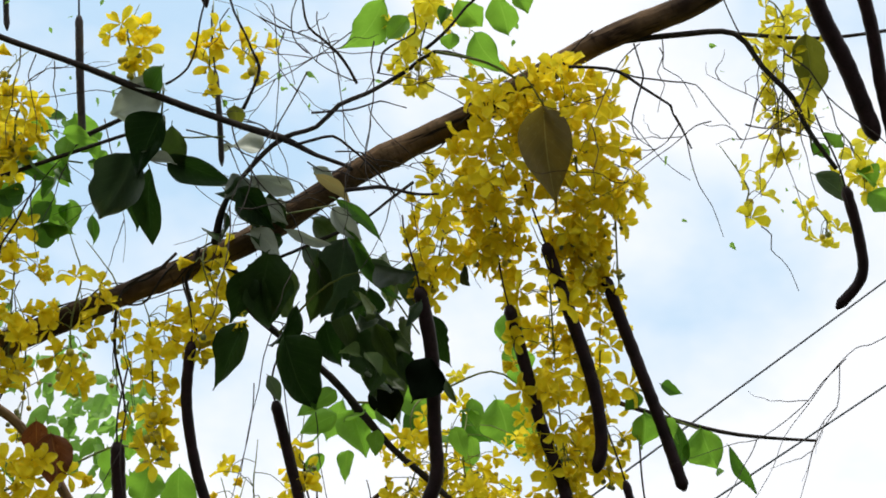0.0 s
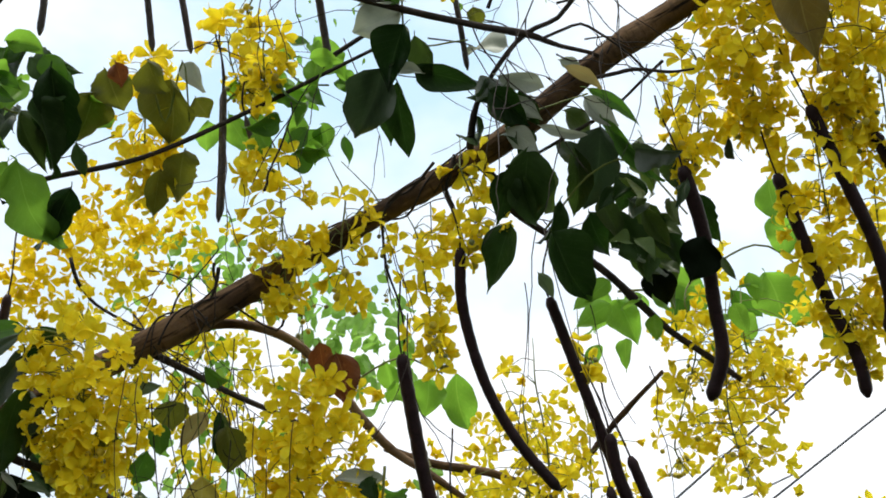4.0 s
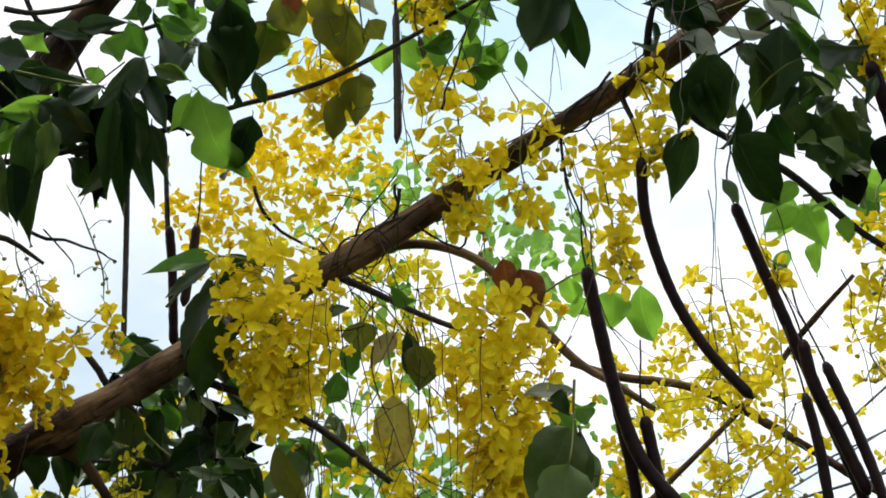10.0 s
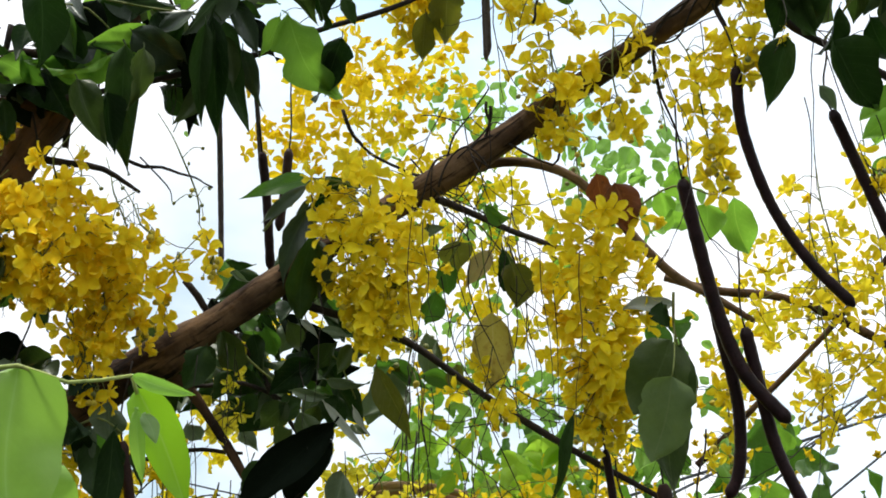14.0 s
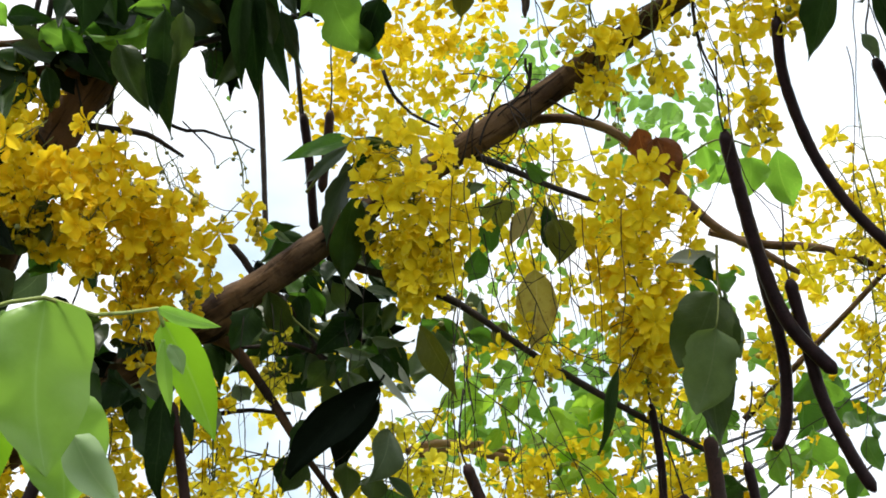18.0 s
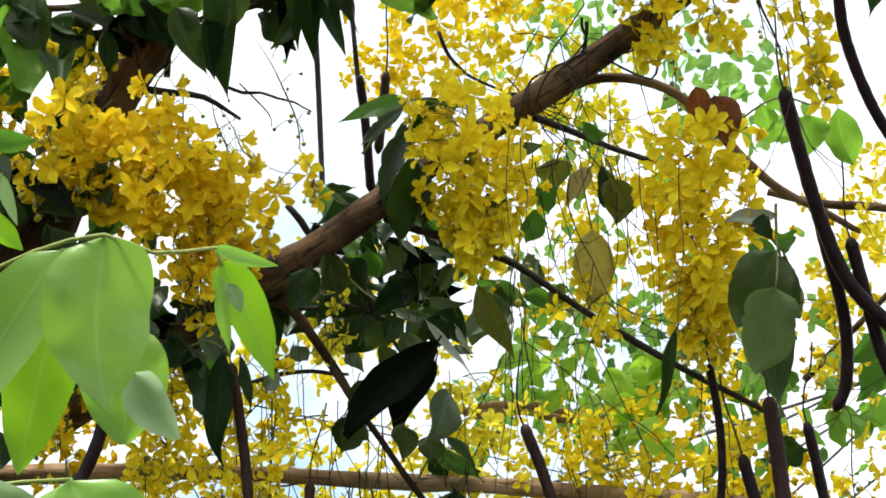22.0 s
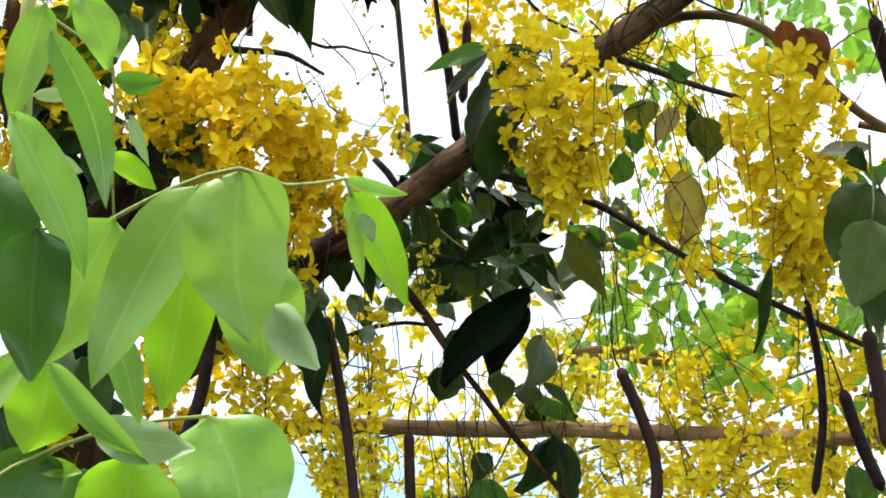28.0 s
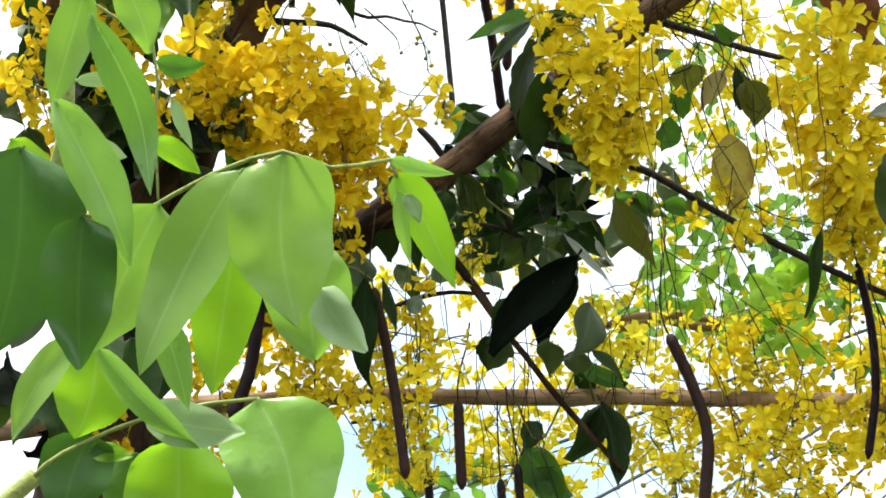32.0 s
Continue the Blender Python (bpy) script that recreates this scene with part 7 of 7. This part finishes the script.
thread(tree, (0.764, 1.846, 3.264), 0.162, 0.020)
thread(tree, (1.344, 1.639, 3.178), 0.122, 0.061)
thread(tree, (-0.356, 2.543, 2.370), 0.232, 0.021)
thread(tree, (-0.325, 2.544, 2.379), 0.211, 0.063)
thread(tree, (-0.130, 2.498, 2.549), 0.317, -0.021)
thread(tree, (-0.106, 2.480, 2.595), 0.275, 0.032)
thread(tree, (-0.562, 2.456, 2.526), 0.317, 0.021)
thread(tree, (-0.446, 2.518, 2.410), 0.169, 0.063)
thread(tree, (-0.504, 2.488, 2.468), 0.232, 0.042)
thread(tree, (0.070, 2.375, 2.816), 0.211, 0.021)

thread(tree, (-0.122, 2.532, 2.670), 0.220, -0.019, 0.0010)
thread(tree, (-0.096, 2.426, 2.576), 0.260, -0.029, 0.0010)
thread(tree, (-0.077, 2.367, 2.528), 0.200, -0.027, 0.0010)
thread(tree, (-0.048, 2.491, 2.738), 0.300, 0.001, 0.0010)
thread(tree, (-0.019, 2.503, 2.707), 0.280, 0.025, 0.0010)
thread(tree, (0.046, 2.407, 2.829), 0.300, -0.018, 0.0010)
thread(tree, (0.052, 2.214, 2.597), 0.220, 0.012, 0.0010)
thread(tree, (0.106, 2.191, 2.707), 0.350, 0.021, 0.0010)
thread(tree, (0.129, 2.274, 2.727), 0.300, 0.007, 0.0010)
thread(tree, (0.176, 2.450, 2.782), 0.350, 0.007, 0.0010)
thread(tree, (0.167, 2.171, 2.690), 0.300, -0.019, 0.0010)
thread(tree, (0.235, 2.452, 2.415), 0.200, 0.007, 0.0010)
thread(tree, (0.255, 2.494, 2.387), 0.200, -0.002, 0.0010)
thread(tree, (-0.237, 2.488, 2.456), 0.200, -0.002, 0.0010)
thread(tree, (-0.213, 2.495, 2.414), 0.220, 0.024, 0.0010)
thread(tree, (-0.266, 2.223, 2.647), 0.200, -0.004, 0.0010)
thread(tree, (-0.309, 2.342, 2.653), 0.250, 0.018, 0.0010)
thread(tree, (-0.423, 2.267, 2.573), 0.200, 0.009, 0.0010)
thread(tree, (-0.426, 2.378, 2.645), 0.260, 0.033, 0.0010)
thread(tree, (-0.484, 2.300, 2.570), 0.250, 0.015, 0.0010)
thread(tree, (-0.114, 2.167, 2.777), 0.300, 0.005, 0.0010)
thread(tree, (-0.096, 2.175, 2.758), 0.250, 0.034, 0.0010)

# ---- bare twig ends ----
wisps((-0.495, 2.614, 2.367), (0.130, 0.06, 0.080), 6, 0.200, 0.0009, 0.3)
wisps((-0.477, 2.701, 2.272), (0.130, 0.06, 0.080), 4, 0.220, 0.0009, 0.3)
wisps((0.063, 2.535, 2.544), (0.130, 0.06, 0.080), 7, 0.220, 0.0009, 0.3)
wisps((-0.084, 2.610, 2.337), (0.130, 0.06, 0.080), 4, 0.220, 0.0009, 0.3)
wisps((-0.070, 2.332, 2.767), (0.130, 0.06, 0.080), 10, 0.200, 0.0012, 0.3)
wisps((0.057, 2.324, 2.768), (0.130, 0.06, 0.080), 10, 0.200, 0.0012, 0.3)
wisps((0.030, 2.555, 2.500), (0.130, 0.06, 0.080), 6, 0.220, 0.0009, 0.3)
wisps((0.578, 1.776, 3.193), (0.130, 0.06, 0.080), 8, 0.200, 0.0012, 0.3)
wisps((1.239, 1.419, 3.313), (0.130, 0.06, 0.080), 12, 0.240, 0.0012, 0.3)
wisps((0.539, 1.693, 3.344), (0.130, 0.06, 0.080), 12, 0.240, 0.0012, 0.3)
wisps((0.637, 1.760, 3.463), (0.276, 0.08, 0.059), 26, 0.232, 0.0010, 0.3)
wisps((0.181, 1.929, 3.355), (0.166, 0.08, 0.064), 14, 0.211, 0.0010, 0.3)
wisps((1.152, 1.620, 3.409), (0.127, 0.08, 0.077), 12, 0.211, 0.0010, 0.3)
wisps((1.403, 1.545, 3.316), (0.147, 0.08, 0.133), 10, 0.211, 0.0010, 0.3)
wisps((1.553, 1.730, 2.987), (0.086, 0.08, 0.103), 9, 0.275, 0.0009, 0.8)
wisps((0.739, 1.869, 3.287), (0.119, 0.08, 0.076), 8, 0.186, 0.0010, 0.3)
wisps((-0.100, 2.255, 2.971), (0.205, 0.08, 0.066), 10, 0.190, 0.0010, 0.3)
wisps((0.108, 2.276, 2.880), (0.210, 0.08, 0.129), 12, 0.228, 0.0010, 0.3)
wisps((0.380, 2.187, 2.991), (0.185, 0.08, 0.158), 8, 0.228, 0.0011, 0.6)
wisps((-0.431, 2.293, 2.747), (0.096, 0.08, 0.017), 6, 0.183, 0.0007, 0)
wisps((-0.034, 2.272, 2.985), (0.085, 0.08, 0.064), 6, 0.211, 0.0010, 0.3)
wisps((0.542, 2.382, 2.613), (0.222, 0.08, 0.216), 16, 0.253, 0.0010, 0.3)
wisps((0.025, 2.480, 2.583), (0.151, 0.08, 0.109), 12, 0.232, 0.0010, 0.3)
wisps((-0.304, 2.476, 2.555), (0.110, 0.08, 0.131), 8, 0.211, 0.0010, 0.7)
wisps((-0.036, 2.259, 2.901), (0.098, 0.08, 0.076), 10, 0.162, 0.0015, 0.3)
wisps((-0.528, 2.563, 2.417), (0.090, 0.08, 0.070), 9, 0.219, 0.0013, 0.3)
wisps((-0.086, 2.631, 2.282), (0.276, 0.08, 0.115), 14, 0.241, 0.0010, 0.3)
wisps((-0.519, 2.633, 2.160), (0.203, 0.08, 0.054), 10, 0.197, 0.0010, 0.3)
wisps((-0.566, 2.560, 2.430), (0.077, 0.08, 0.087), 10, 0.197, 0.0010, 0.3)
wisps((-0.791, 2.198, 2.857), (0.080, 0.08, 0.070), 5, 0.140, 0.0011, 0.3)
twig(tree, [(0.376, 2.039, 3.118), (0.338, 2.058, 3.100), (0.311, 2.077, 3.080), (0.307, 2.110, 3.033), (0.323, 2.140, 2.982), (0.355, 2.178, 2.913), (0.362, 2.214, 2.848)], 0.0030, 0.0022)
twig(tree, [(0.384, 2.020, 3.141), (0.357, 2.050, 3.107), (0.328, 2.065, 3.093), (0.310, 2.082, 3.074)], 0.0027, 0.0020)
twig(tree, [(0.425, 2.022, 3.157), (0.416, 2.059, 3.110), (0.440, 2.090, 3.060), (0.452, 2.111, 3.025)], 0.0040, 0.0030)
twig(tree, [(0.154, 2.195, 2.954), (0.134, 2.232, 2.896), (0.026, 2.208, 2.944), (-0.046, 2.241, 2.890), (-0.077, 2.265, 2.848)], 0.0022, 0.0020)
twig(tree, [(0.027, 2.182, 2.985), (0.021, 2.203, 2.952), (-0.000, 2.226, 2.915), (-0.035, 2.234, 2.903), (-0.066, 2.253, 2.869)], 0.0033, 0.0020)
twig(tree, [(0.015, 2.173, 2.991), (0.021, 2.186, 2.970), (0.017, 2.199, 2.949), (-0.032, 2.225, 2.904)], 0.0027, 0.0015)
twig(tree, [(-0.070, 2.239, 2.853), (-0.042, 2.210, 2.907), (-0.012, 2.205, 2.916), (0.018, 2.219, 2.891)], 0.0022, 0.0015)
twig(tree, [(0.757, 1.825, 3.252), (0.651, 1.914, 3.180), (0.510, 1.987, 3.121)], 0.0030, 0.0030)

twig(tree, [(0.521, 1.726, 3.193), (0.578, 1.703, 3.206), (0.634, 1.710, 3.183), (0.694, 1.728, 3.142)], 0.0030, 0.0018)
twig(tree, [(0.428, 1.712, 3.228), (0.435, 1.664, 3.279), (0.401, 1.630, 3.318), (0.358, 1.587, 3.366)], 0.0028, 0.0016)
twig(tree, [(0.598, 1.637, 3.272), (0.559, 1.611, 3.308), (0.500, 1.593, 3.338), (0.473, 1.557, 3.378)], 0.0026, 0.0014)
twig(tree, [(0.536, 1.686, 3.234), (0.598, 1.666, 3.241), (0.640, 1.643, 3.255), (0.686, 1.635, 3.249)], 0.0022, 0.0010)
twig(tree, [(0.690, 1.562, 3.321), (0.724, 1.519, 3.351), (0.760, 1.470, 3.384)], 0.0030, 0.0020)
twig(tree, [(0.629, 1.613, 3.289), (0.629, 1.586, 3.316), (0.667, 1.553, 3.337), (0.656, 1.522, 3.369)], 0.0022, 0.0012)
twig(tree, [(0.295, 1.712, 3.243), (0.324, 1.687, 3.268), (0.330, 1.633, 3.323), (0.332, 1.593, 3.363)], 0.0022, 0.0012)
twig(tree, [(0.921, 1.499, 3.294), (0.994, 1.473, 3.284), (1.076, 1.471, 3.243), (1.094, 1.476, 3.228), (1.133, 1.500, 3.181)], 0.0032, 0.0012)
twig(tree, [(0.994, 1.473, 3.284), (1.051, 1.455, 3.271), (1.116, 1.432, 3.257), (1.179, 1.447, 3.204)], 0.0020, 0.0009)
twig(tree, [(1.008, 1.430, 3.316), (1.034, 1.463, 3.273), (1.035, 1.517, 3.220), (1.075, 1.528, 3.186)], 0.0016, 0.0008)
twig(tree, [(1.219, 1.356, 3.262), (1.210, 1.403, 3.226), (1.204, 1.461, 3.174)], 0.0014, 0.0007)
twig(tree, [(0.626, 1.782, 3.163), (0.679, 1.759, 3.173), (0.736, 1.750, 3.165), (0.776, 1.734, 3.169)], 0.0040, 0.0022)
twig(tree, [(-0.590, 2.109, 2.836), (-0.534, 2.127, 2.830), (-0.479, 2.146, 2.819), (-0.451, 2.157, 2.808)], 0.0034, 0.0014)
twig(tree, [(-0.570, 2.111, 2.842), (-0.525, 2.143, 2.806), (-0.516, 2.159, 2.782)], 0.0016, 0.0008)
twig(tree, [(0.092, 1.995, 3.032), (0.096, 1.977, 3.057), (0.125, 1.926, 3.124), (0.124, 1.903, 3.154)], 0.0024, 0.0012)
twig(tree, [(-0.057, 2.250, 2.908), (-0.039, 2.225, 2.953), (0.016, 2.188, 3.015), (0.019, 2.177, 3.032)], 0.0020, 0.0010)
twig(tree, [(-0.570, 2.558, 2.322), (-0.540, 2.536, 2.411), (-0.559, 2.509, 2.478), (-0.518, 2.506, 2.509)], 0.0022, 0.0010)
twig(tree, [(-0.615, 2.514, 2.444), (-0.500, 2.526, 2.474), (-0.428, 2.540, 2.469)], 0.0050, 0.0030)
twig(tree, [(-0.803, 2.537, 2.395), (-0.745, 2.578, 2.316), (-0.687, 2.621, 2.217)], 0.0024, 0.0012)
twig(tree, [(-0.718, 2.652, 2.270), (-0.612, 2.672, 2.288), (-0.440, 2.690, 2.329)], 0.0030, 0.0020)

# ---- strings of green buds ----
raceme((-0.647, 2.268, 2.862), (-0.620, 2.313, 2.793), 0.127, 0, buds=11, scale=0.75, label="thread-thin stalks with round green buds")
raceme((-0.518, 2.170, 3.070), (-0.544, 2.232, 2.967), 0.032, 0, buds=7, scale=0.80, label="thread-thin stalks with round green buds")
raceme((-0.246, 2.361, 2.830), (-0.233, 2.404, 2.747), 0.074, 0, buds=18, scale=0.80, label="thread-thin stalks with round green buds")
raceme((-0.115, 2.428, 2.641), (-0.107, 2.457, 2.575), 0.135, 0, buds=14, label="thread-thin stalks with round green buds")
raceme((0.302, 2.126, 3.115), (0.339, 2.222, 2.960), 0.062, 0, buds=11, scale=0.90, label="thread-thin stalks with round green buds")
raceme((1.095, 1.709, 3.188), (1.126, 1.779, 3.084), 0.059, 0, buds=13, label="thread-thin stalks with round green buds")
raceme((0.161, 2.227, 3.058), (0.188, 2.333, 2.883), 0.127, 0, buds=18, label="thread-thin stalks with round yellow buds")
raceme((0.210, 2.484, 2.535), (0.208, 2.550, 2.344), 0.211, 0, buds=18, scale=1.10, label="thread-thin stalks with round yellow buds")

# ---- overhead cables ----
cable((4.162, 6.600, 6.137), (4.960, 6.564, 6.840), 0.0062)
cable((3.980, 7.099, 5.488), (5.045, 6.903, 6.292), 0.0062)
cable((1.932, 8.836, 4.547), (2.413, 9.404, 4.952), 0.0085)
cable((1.801, 8.831, 4.642), (2.419, 9.357, 5.076), 0.0085)
cable((2.047, 9.241, 4.838), (3.160, 9.642, 5.306), 0.0105)
cable((-2.102, 7.321, 4.161), (-1.555, 8.108, 4.252), 0.0049)
cable((-1.338, 7.727, 3.324), (-0.700, 8.387, 3.665), 0.0049)

# ---- more far foliage low down ----
far_raceme((-0.125, 2.955, 2.825), (0.273, 0.120, 0.117), 46, "lemon", 1.00)
far_raceme((0.293, 2.932, 2.852), (0.299, 0.120, 0.149), 32, "yellow", 1.00)
far_leaves((-0.029, 3.141, 2.903), (0.290, 0.150, 0.124), 64, "far", 0.024, 0.040)
far_leaves((0.416, 3.114, 2.903), (0.249, 0.150, 0.138), 54, "far", 0.024, 0.040)
far_raceme((-0.105, 3.038, 2.621), (0.299, 0.120, 0.071), 26, "lemon", 1.00)
far_raceme((0.410, 2.996, 2.660), (0.195, 0.120, 0.130), 24, "yellow", 1.00)
far_raceme((0.587, 2.889, 2.598), (0.164, 0.120, 0.227), 26, "yellow", 1.00)
far_leaves((0.556, 3.214, 2.608), (0.249, 0.150, 0.180), 18, "bright", 0.041, 0.069)
far_raceme((0.452, 3.068, 2.411), (0.208, 0.120, 0.156), 22, "yellow", 1.00)
far_leaves((0.362, 3.252, 2.544), (0.290, 0.150, 0.193), 18, "bright", 0.041, 0.069)
wisps((-0.091, 2.568, 2.484), (0.209, 0.08, 0.056), 8, 0.219, 0.0010, 0.3)
wisps((0.039, 2.495, 2.663), (0.212, 0.08, 0.073), 8, 0.241, 0.0010, 0.3)
raceme((0.447, 2.433, 2.572), (0.451, 2.493, 2.414), 0.146, 10, buds=10, scale=0.82)
raceme((0.282, 2.539, 2.454), (0.297, 2.581, 2.318), 0.118, 13, buds=10, scale=0.82)
raceme((0.474, 2.534, 2.374), (0.475, 2.581, 2.213), 0.161, 9, buds=10, scale=0.82)
vine(tree, [(0.504, 2.006, 3.185, 0.0230), (0.324, 2.107, 3.098, 0.0238), (0.157, 2.184, 3.010, 0.0257), (0.008, 2.241, 2.926, 0.0291), (-0.131, 2.279, 2.851, 0.0300)], 2.6, 1, 0.0019)
vine(tree, [(0.448, 2.039, 3.159, 0.0230), (0.324, 2.107, 3.098, 0.0238), (0.246, 2.145, 3.056, 0.0247)], 1.1, 3.3, 0.0014)
vine(tree, [(0.008, 2.241, 2.926, 0.0291), (-0.131, 2.279, 2.851, 0.0300), (-0.239, 2.302, 2.791, 0.0248), (-0.344, 2.323, 2.721, 0.0255)], 1.8, 4.4, 0.0016)
vine(tree, [(0.068, 2.218, 2.962, 0.0274), (-0.052, 2.258, 2.895, 0.0291), (-0.131, 2.279, 2.851, 0.0300)], 2.3, 0.3, 0.0011)
vine(tree, [(-0.577, 2.070, 3.184, 0.0317), (-0.667, 2.123, 3.079, 0.0338), (-0.730, 2.164, 2.990, 0.0359), (-0.795, 2.195, 2.906, 0.0380), (-0.855, 2.223, 2.820, 0.0401)], 2.6, 2, 0.0026)
vine(tree, [(-0.667, 2.123, 3.079, 0.0338), (-0.730, 2.164, 2.990, 0.0359), (-0.795, 2.195, 2.906, 0.0380)], 1.2, 4, 0.0020)
vine(tree, [(1.014, 1.567, 3.448, 0.0212), (0.848, 1.724, 3.366, 0.0221), (0.671, 1.856, 3.284, 0.0230)], 2.2, 2.4, 0.0014)
twig(tree, [(-0.663, 2.037, 3.135), (-0.608, 2.023, 3.176), (-0.553, 2.020, 3.200), (-0.477, 2.039, 3.200), (-0.391, 2.034, 3.231)], 0.0062, 0.0031)
twig(tree, [(-0.635, 1.965, 3.239), (-0.608, 2.005, 3.199), (-0.553, 2.044, 3.169), (-0.524, 2.089, 3.118)], 0.0052, 0.0031)
twig(tree, [(-0.662, 1.984, 3.204), (-0.589, 1.999, 3.213), (-0.506, 1.996, 3.246), (-0.439, 1.979, 3.285)], 0.0052, 0.0031)
far_raceme((0.337, 3.001, 2.333), (0.164, 0.120, 0.157), 36, "yellow", 1.00)
far_leaves((0.379, 3.173, 2.452), (0.174, 0.150, 0.201), 22, "mid", 0.046, 0.080)
raceme((0.338, 2.534, 2.358), (0.337, 2.575, 2.205), 0.137, 16, buds=10, scale=0.82)
raceme((0.250, 2.595, 2.296), (0.251, 2.629, 2.160), 0.118, 13, buds=10, scale=0.82)
s = leafy((0.335, 2.700, 2.289), "darker leaves behind the pods")
scatter(s, (0.335, 2.700, 2.289), (0.086, 0.080, 0.117), 8, "dark mid moss", 0.068, 0.114, slim=0.42, down=0.75)
wisps((0.399, 1.882, 3.354), (0.286, 0.08, 0.052), 14, 0.207, 0.0013, 0.3)
wisps((-0.115, 2.052, 3.205), (0.217, 0.08, 0.116), 10, 0.207, 0.0011, 0.3)
far_raceme((-0.119, 2.752, 2.791), (0.183, 0.120, 0.122), 24, "yellow", 1.00)
s = leafy((-0.102, 2.680, 2.707), "shaded leaves between the blossom")
scatter(s, (-0.102, 2.680, 2.707), (0.102, 0.080, 0.063), 8, "mid dusk olive", 0.059, 0.106, slim=0.45, down=0.75)
s = leafy((0.421, 2.649, 2.707), "leaves between the blossom")
scatter(s, (0.421, 2.649, 2.707), (0.088, 0.080, 0.069), 6, "mid dusk bright", 0.059, 0.106, slim=0.45, down=0.75)
s = leafy((-0.478, 2.513, 2.616), "dense shaded leaves under the bough")
scatter(s, (-0.478, 2.513, 2.616), (0.185, 0.080, 0.085), 9, "dark moss mid", 0.070, 0.120, slim=0.42, down=0.75)
twig(tree, [(-0.527, 2.354, 2.729), (-0.477, 2.388, 2.679), (-0.416, 2.421, 2.629), (-0.373, 2.456, 2.558), (-0.320, 2.490, 2.486)], 0.0063, 0.0042)
twig(tree, [(-0.580, 2.419, 2.582), (-0.502, 2.445, 2.561), (-0.425, 2.453, 2.577), (-0.344, 2.478, 2.545)], 0.0043, 0.0032)
far_raceme((-0.319, 2.790, 2.663), (0.097, 0.120, 0.073), 14, "lemon", 1.00)

# ---- leaves, some with sunlight in their green, and blossom behind the pods ----
far_leaves((0.123, 2.622, 2.452), (0.086, 0.100, 0.075), 26, "lit", 0.051, 0.088, "translucent green leaves behind the blossom")
far_leaves((-0.077, 2.703, 2.537), (0.072, 0.100, 0.061), 20, "lit", 0.040, 0.067, "translucent green leaves behind the blossom")
far_leaves((0.037, 2.714, 2.645), (0.079, 0.100, 0.045), 14, "far", 0.027, 0.045, "translucent green leaves behind the blossom")
far_leaves((0.498, 2.626, 2.450), (0.055, 0.100, 0.066), 7, "bright", 0.055, 0.087, "translucent green leaves behind the blossom")
far_leaves((0.731, 2.121, 2.917), (0.056, 0.100, 0.035), 9, "bright", 0.046, 0.076, "translucent green leaves behind the blossom")
far_leaves((0.942, 2.042, 2.921), (0.091, 0.100, 0.035), 6, "bright", 0.051, 0.081, "translucent green leaves behind the blossom")
far_raceme((1.009, 2.189, 2.835), (0.095, 0.100, 0.084), 26, "yellow", 0.90)
far_raceme((0.710, 2.416, 2.567), (0.063, 0.100, 0.116), 16, "yellow", 0.90)
far_leaves((0.700, 2.668, 2.495), (0.102, 0.100, 0.028), 9, "mid", 0.045, 0.079, "translucent green leaves behind the blossom")
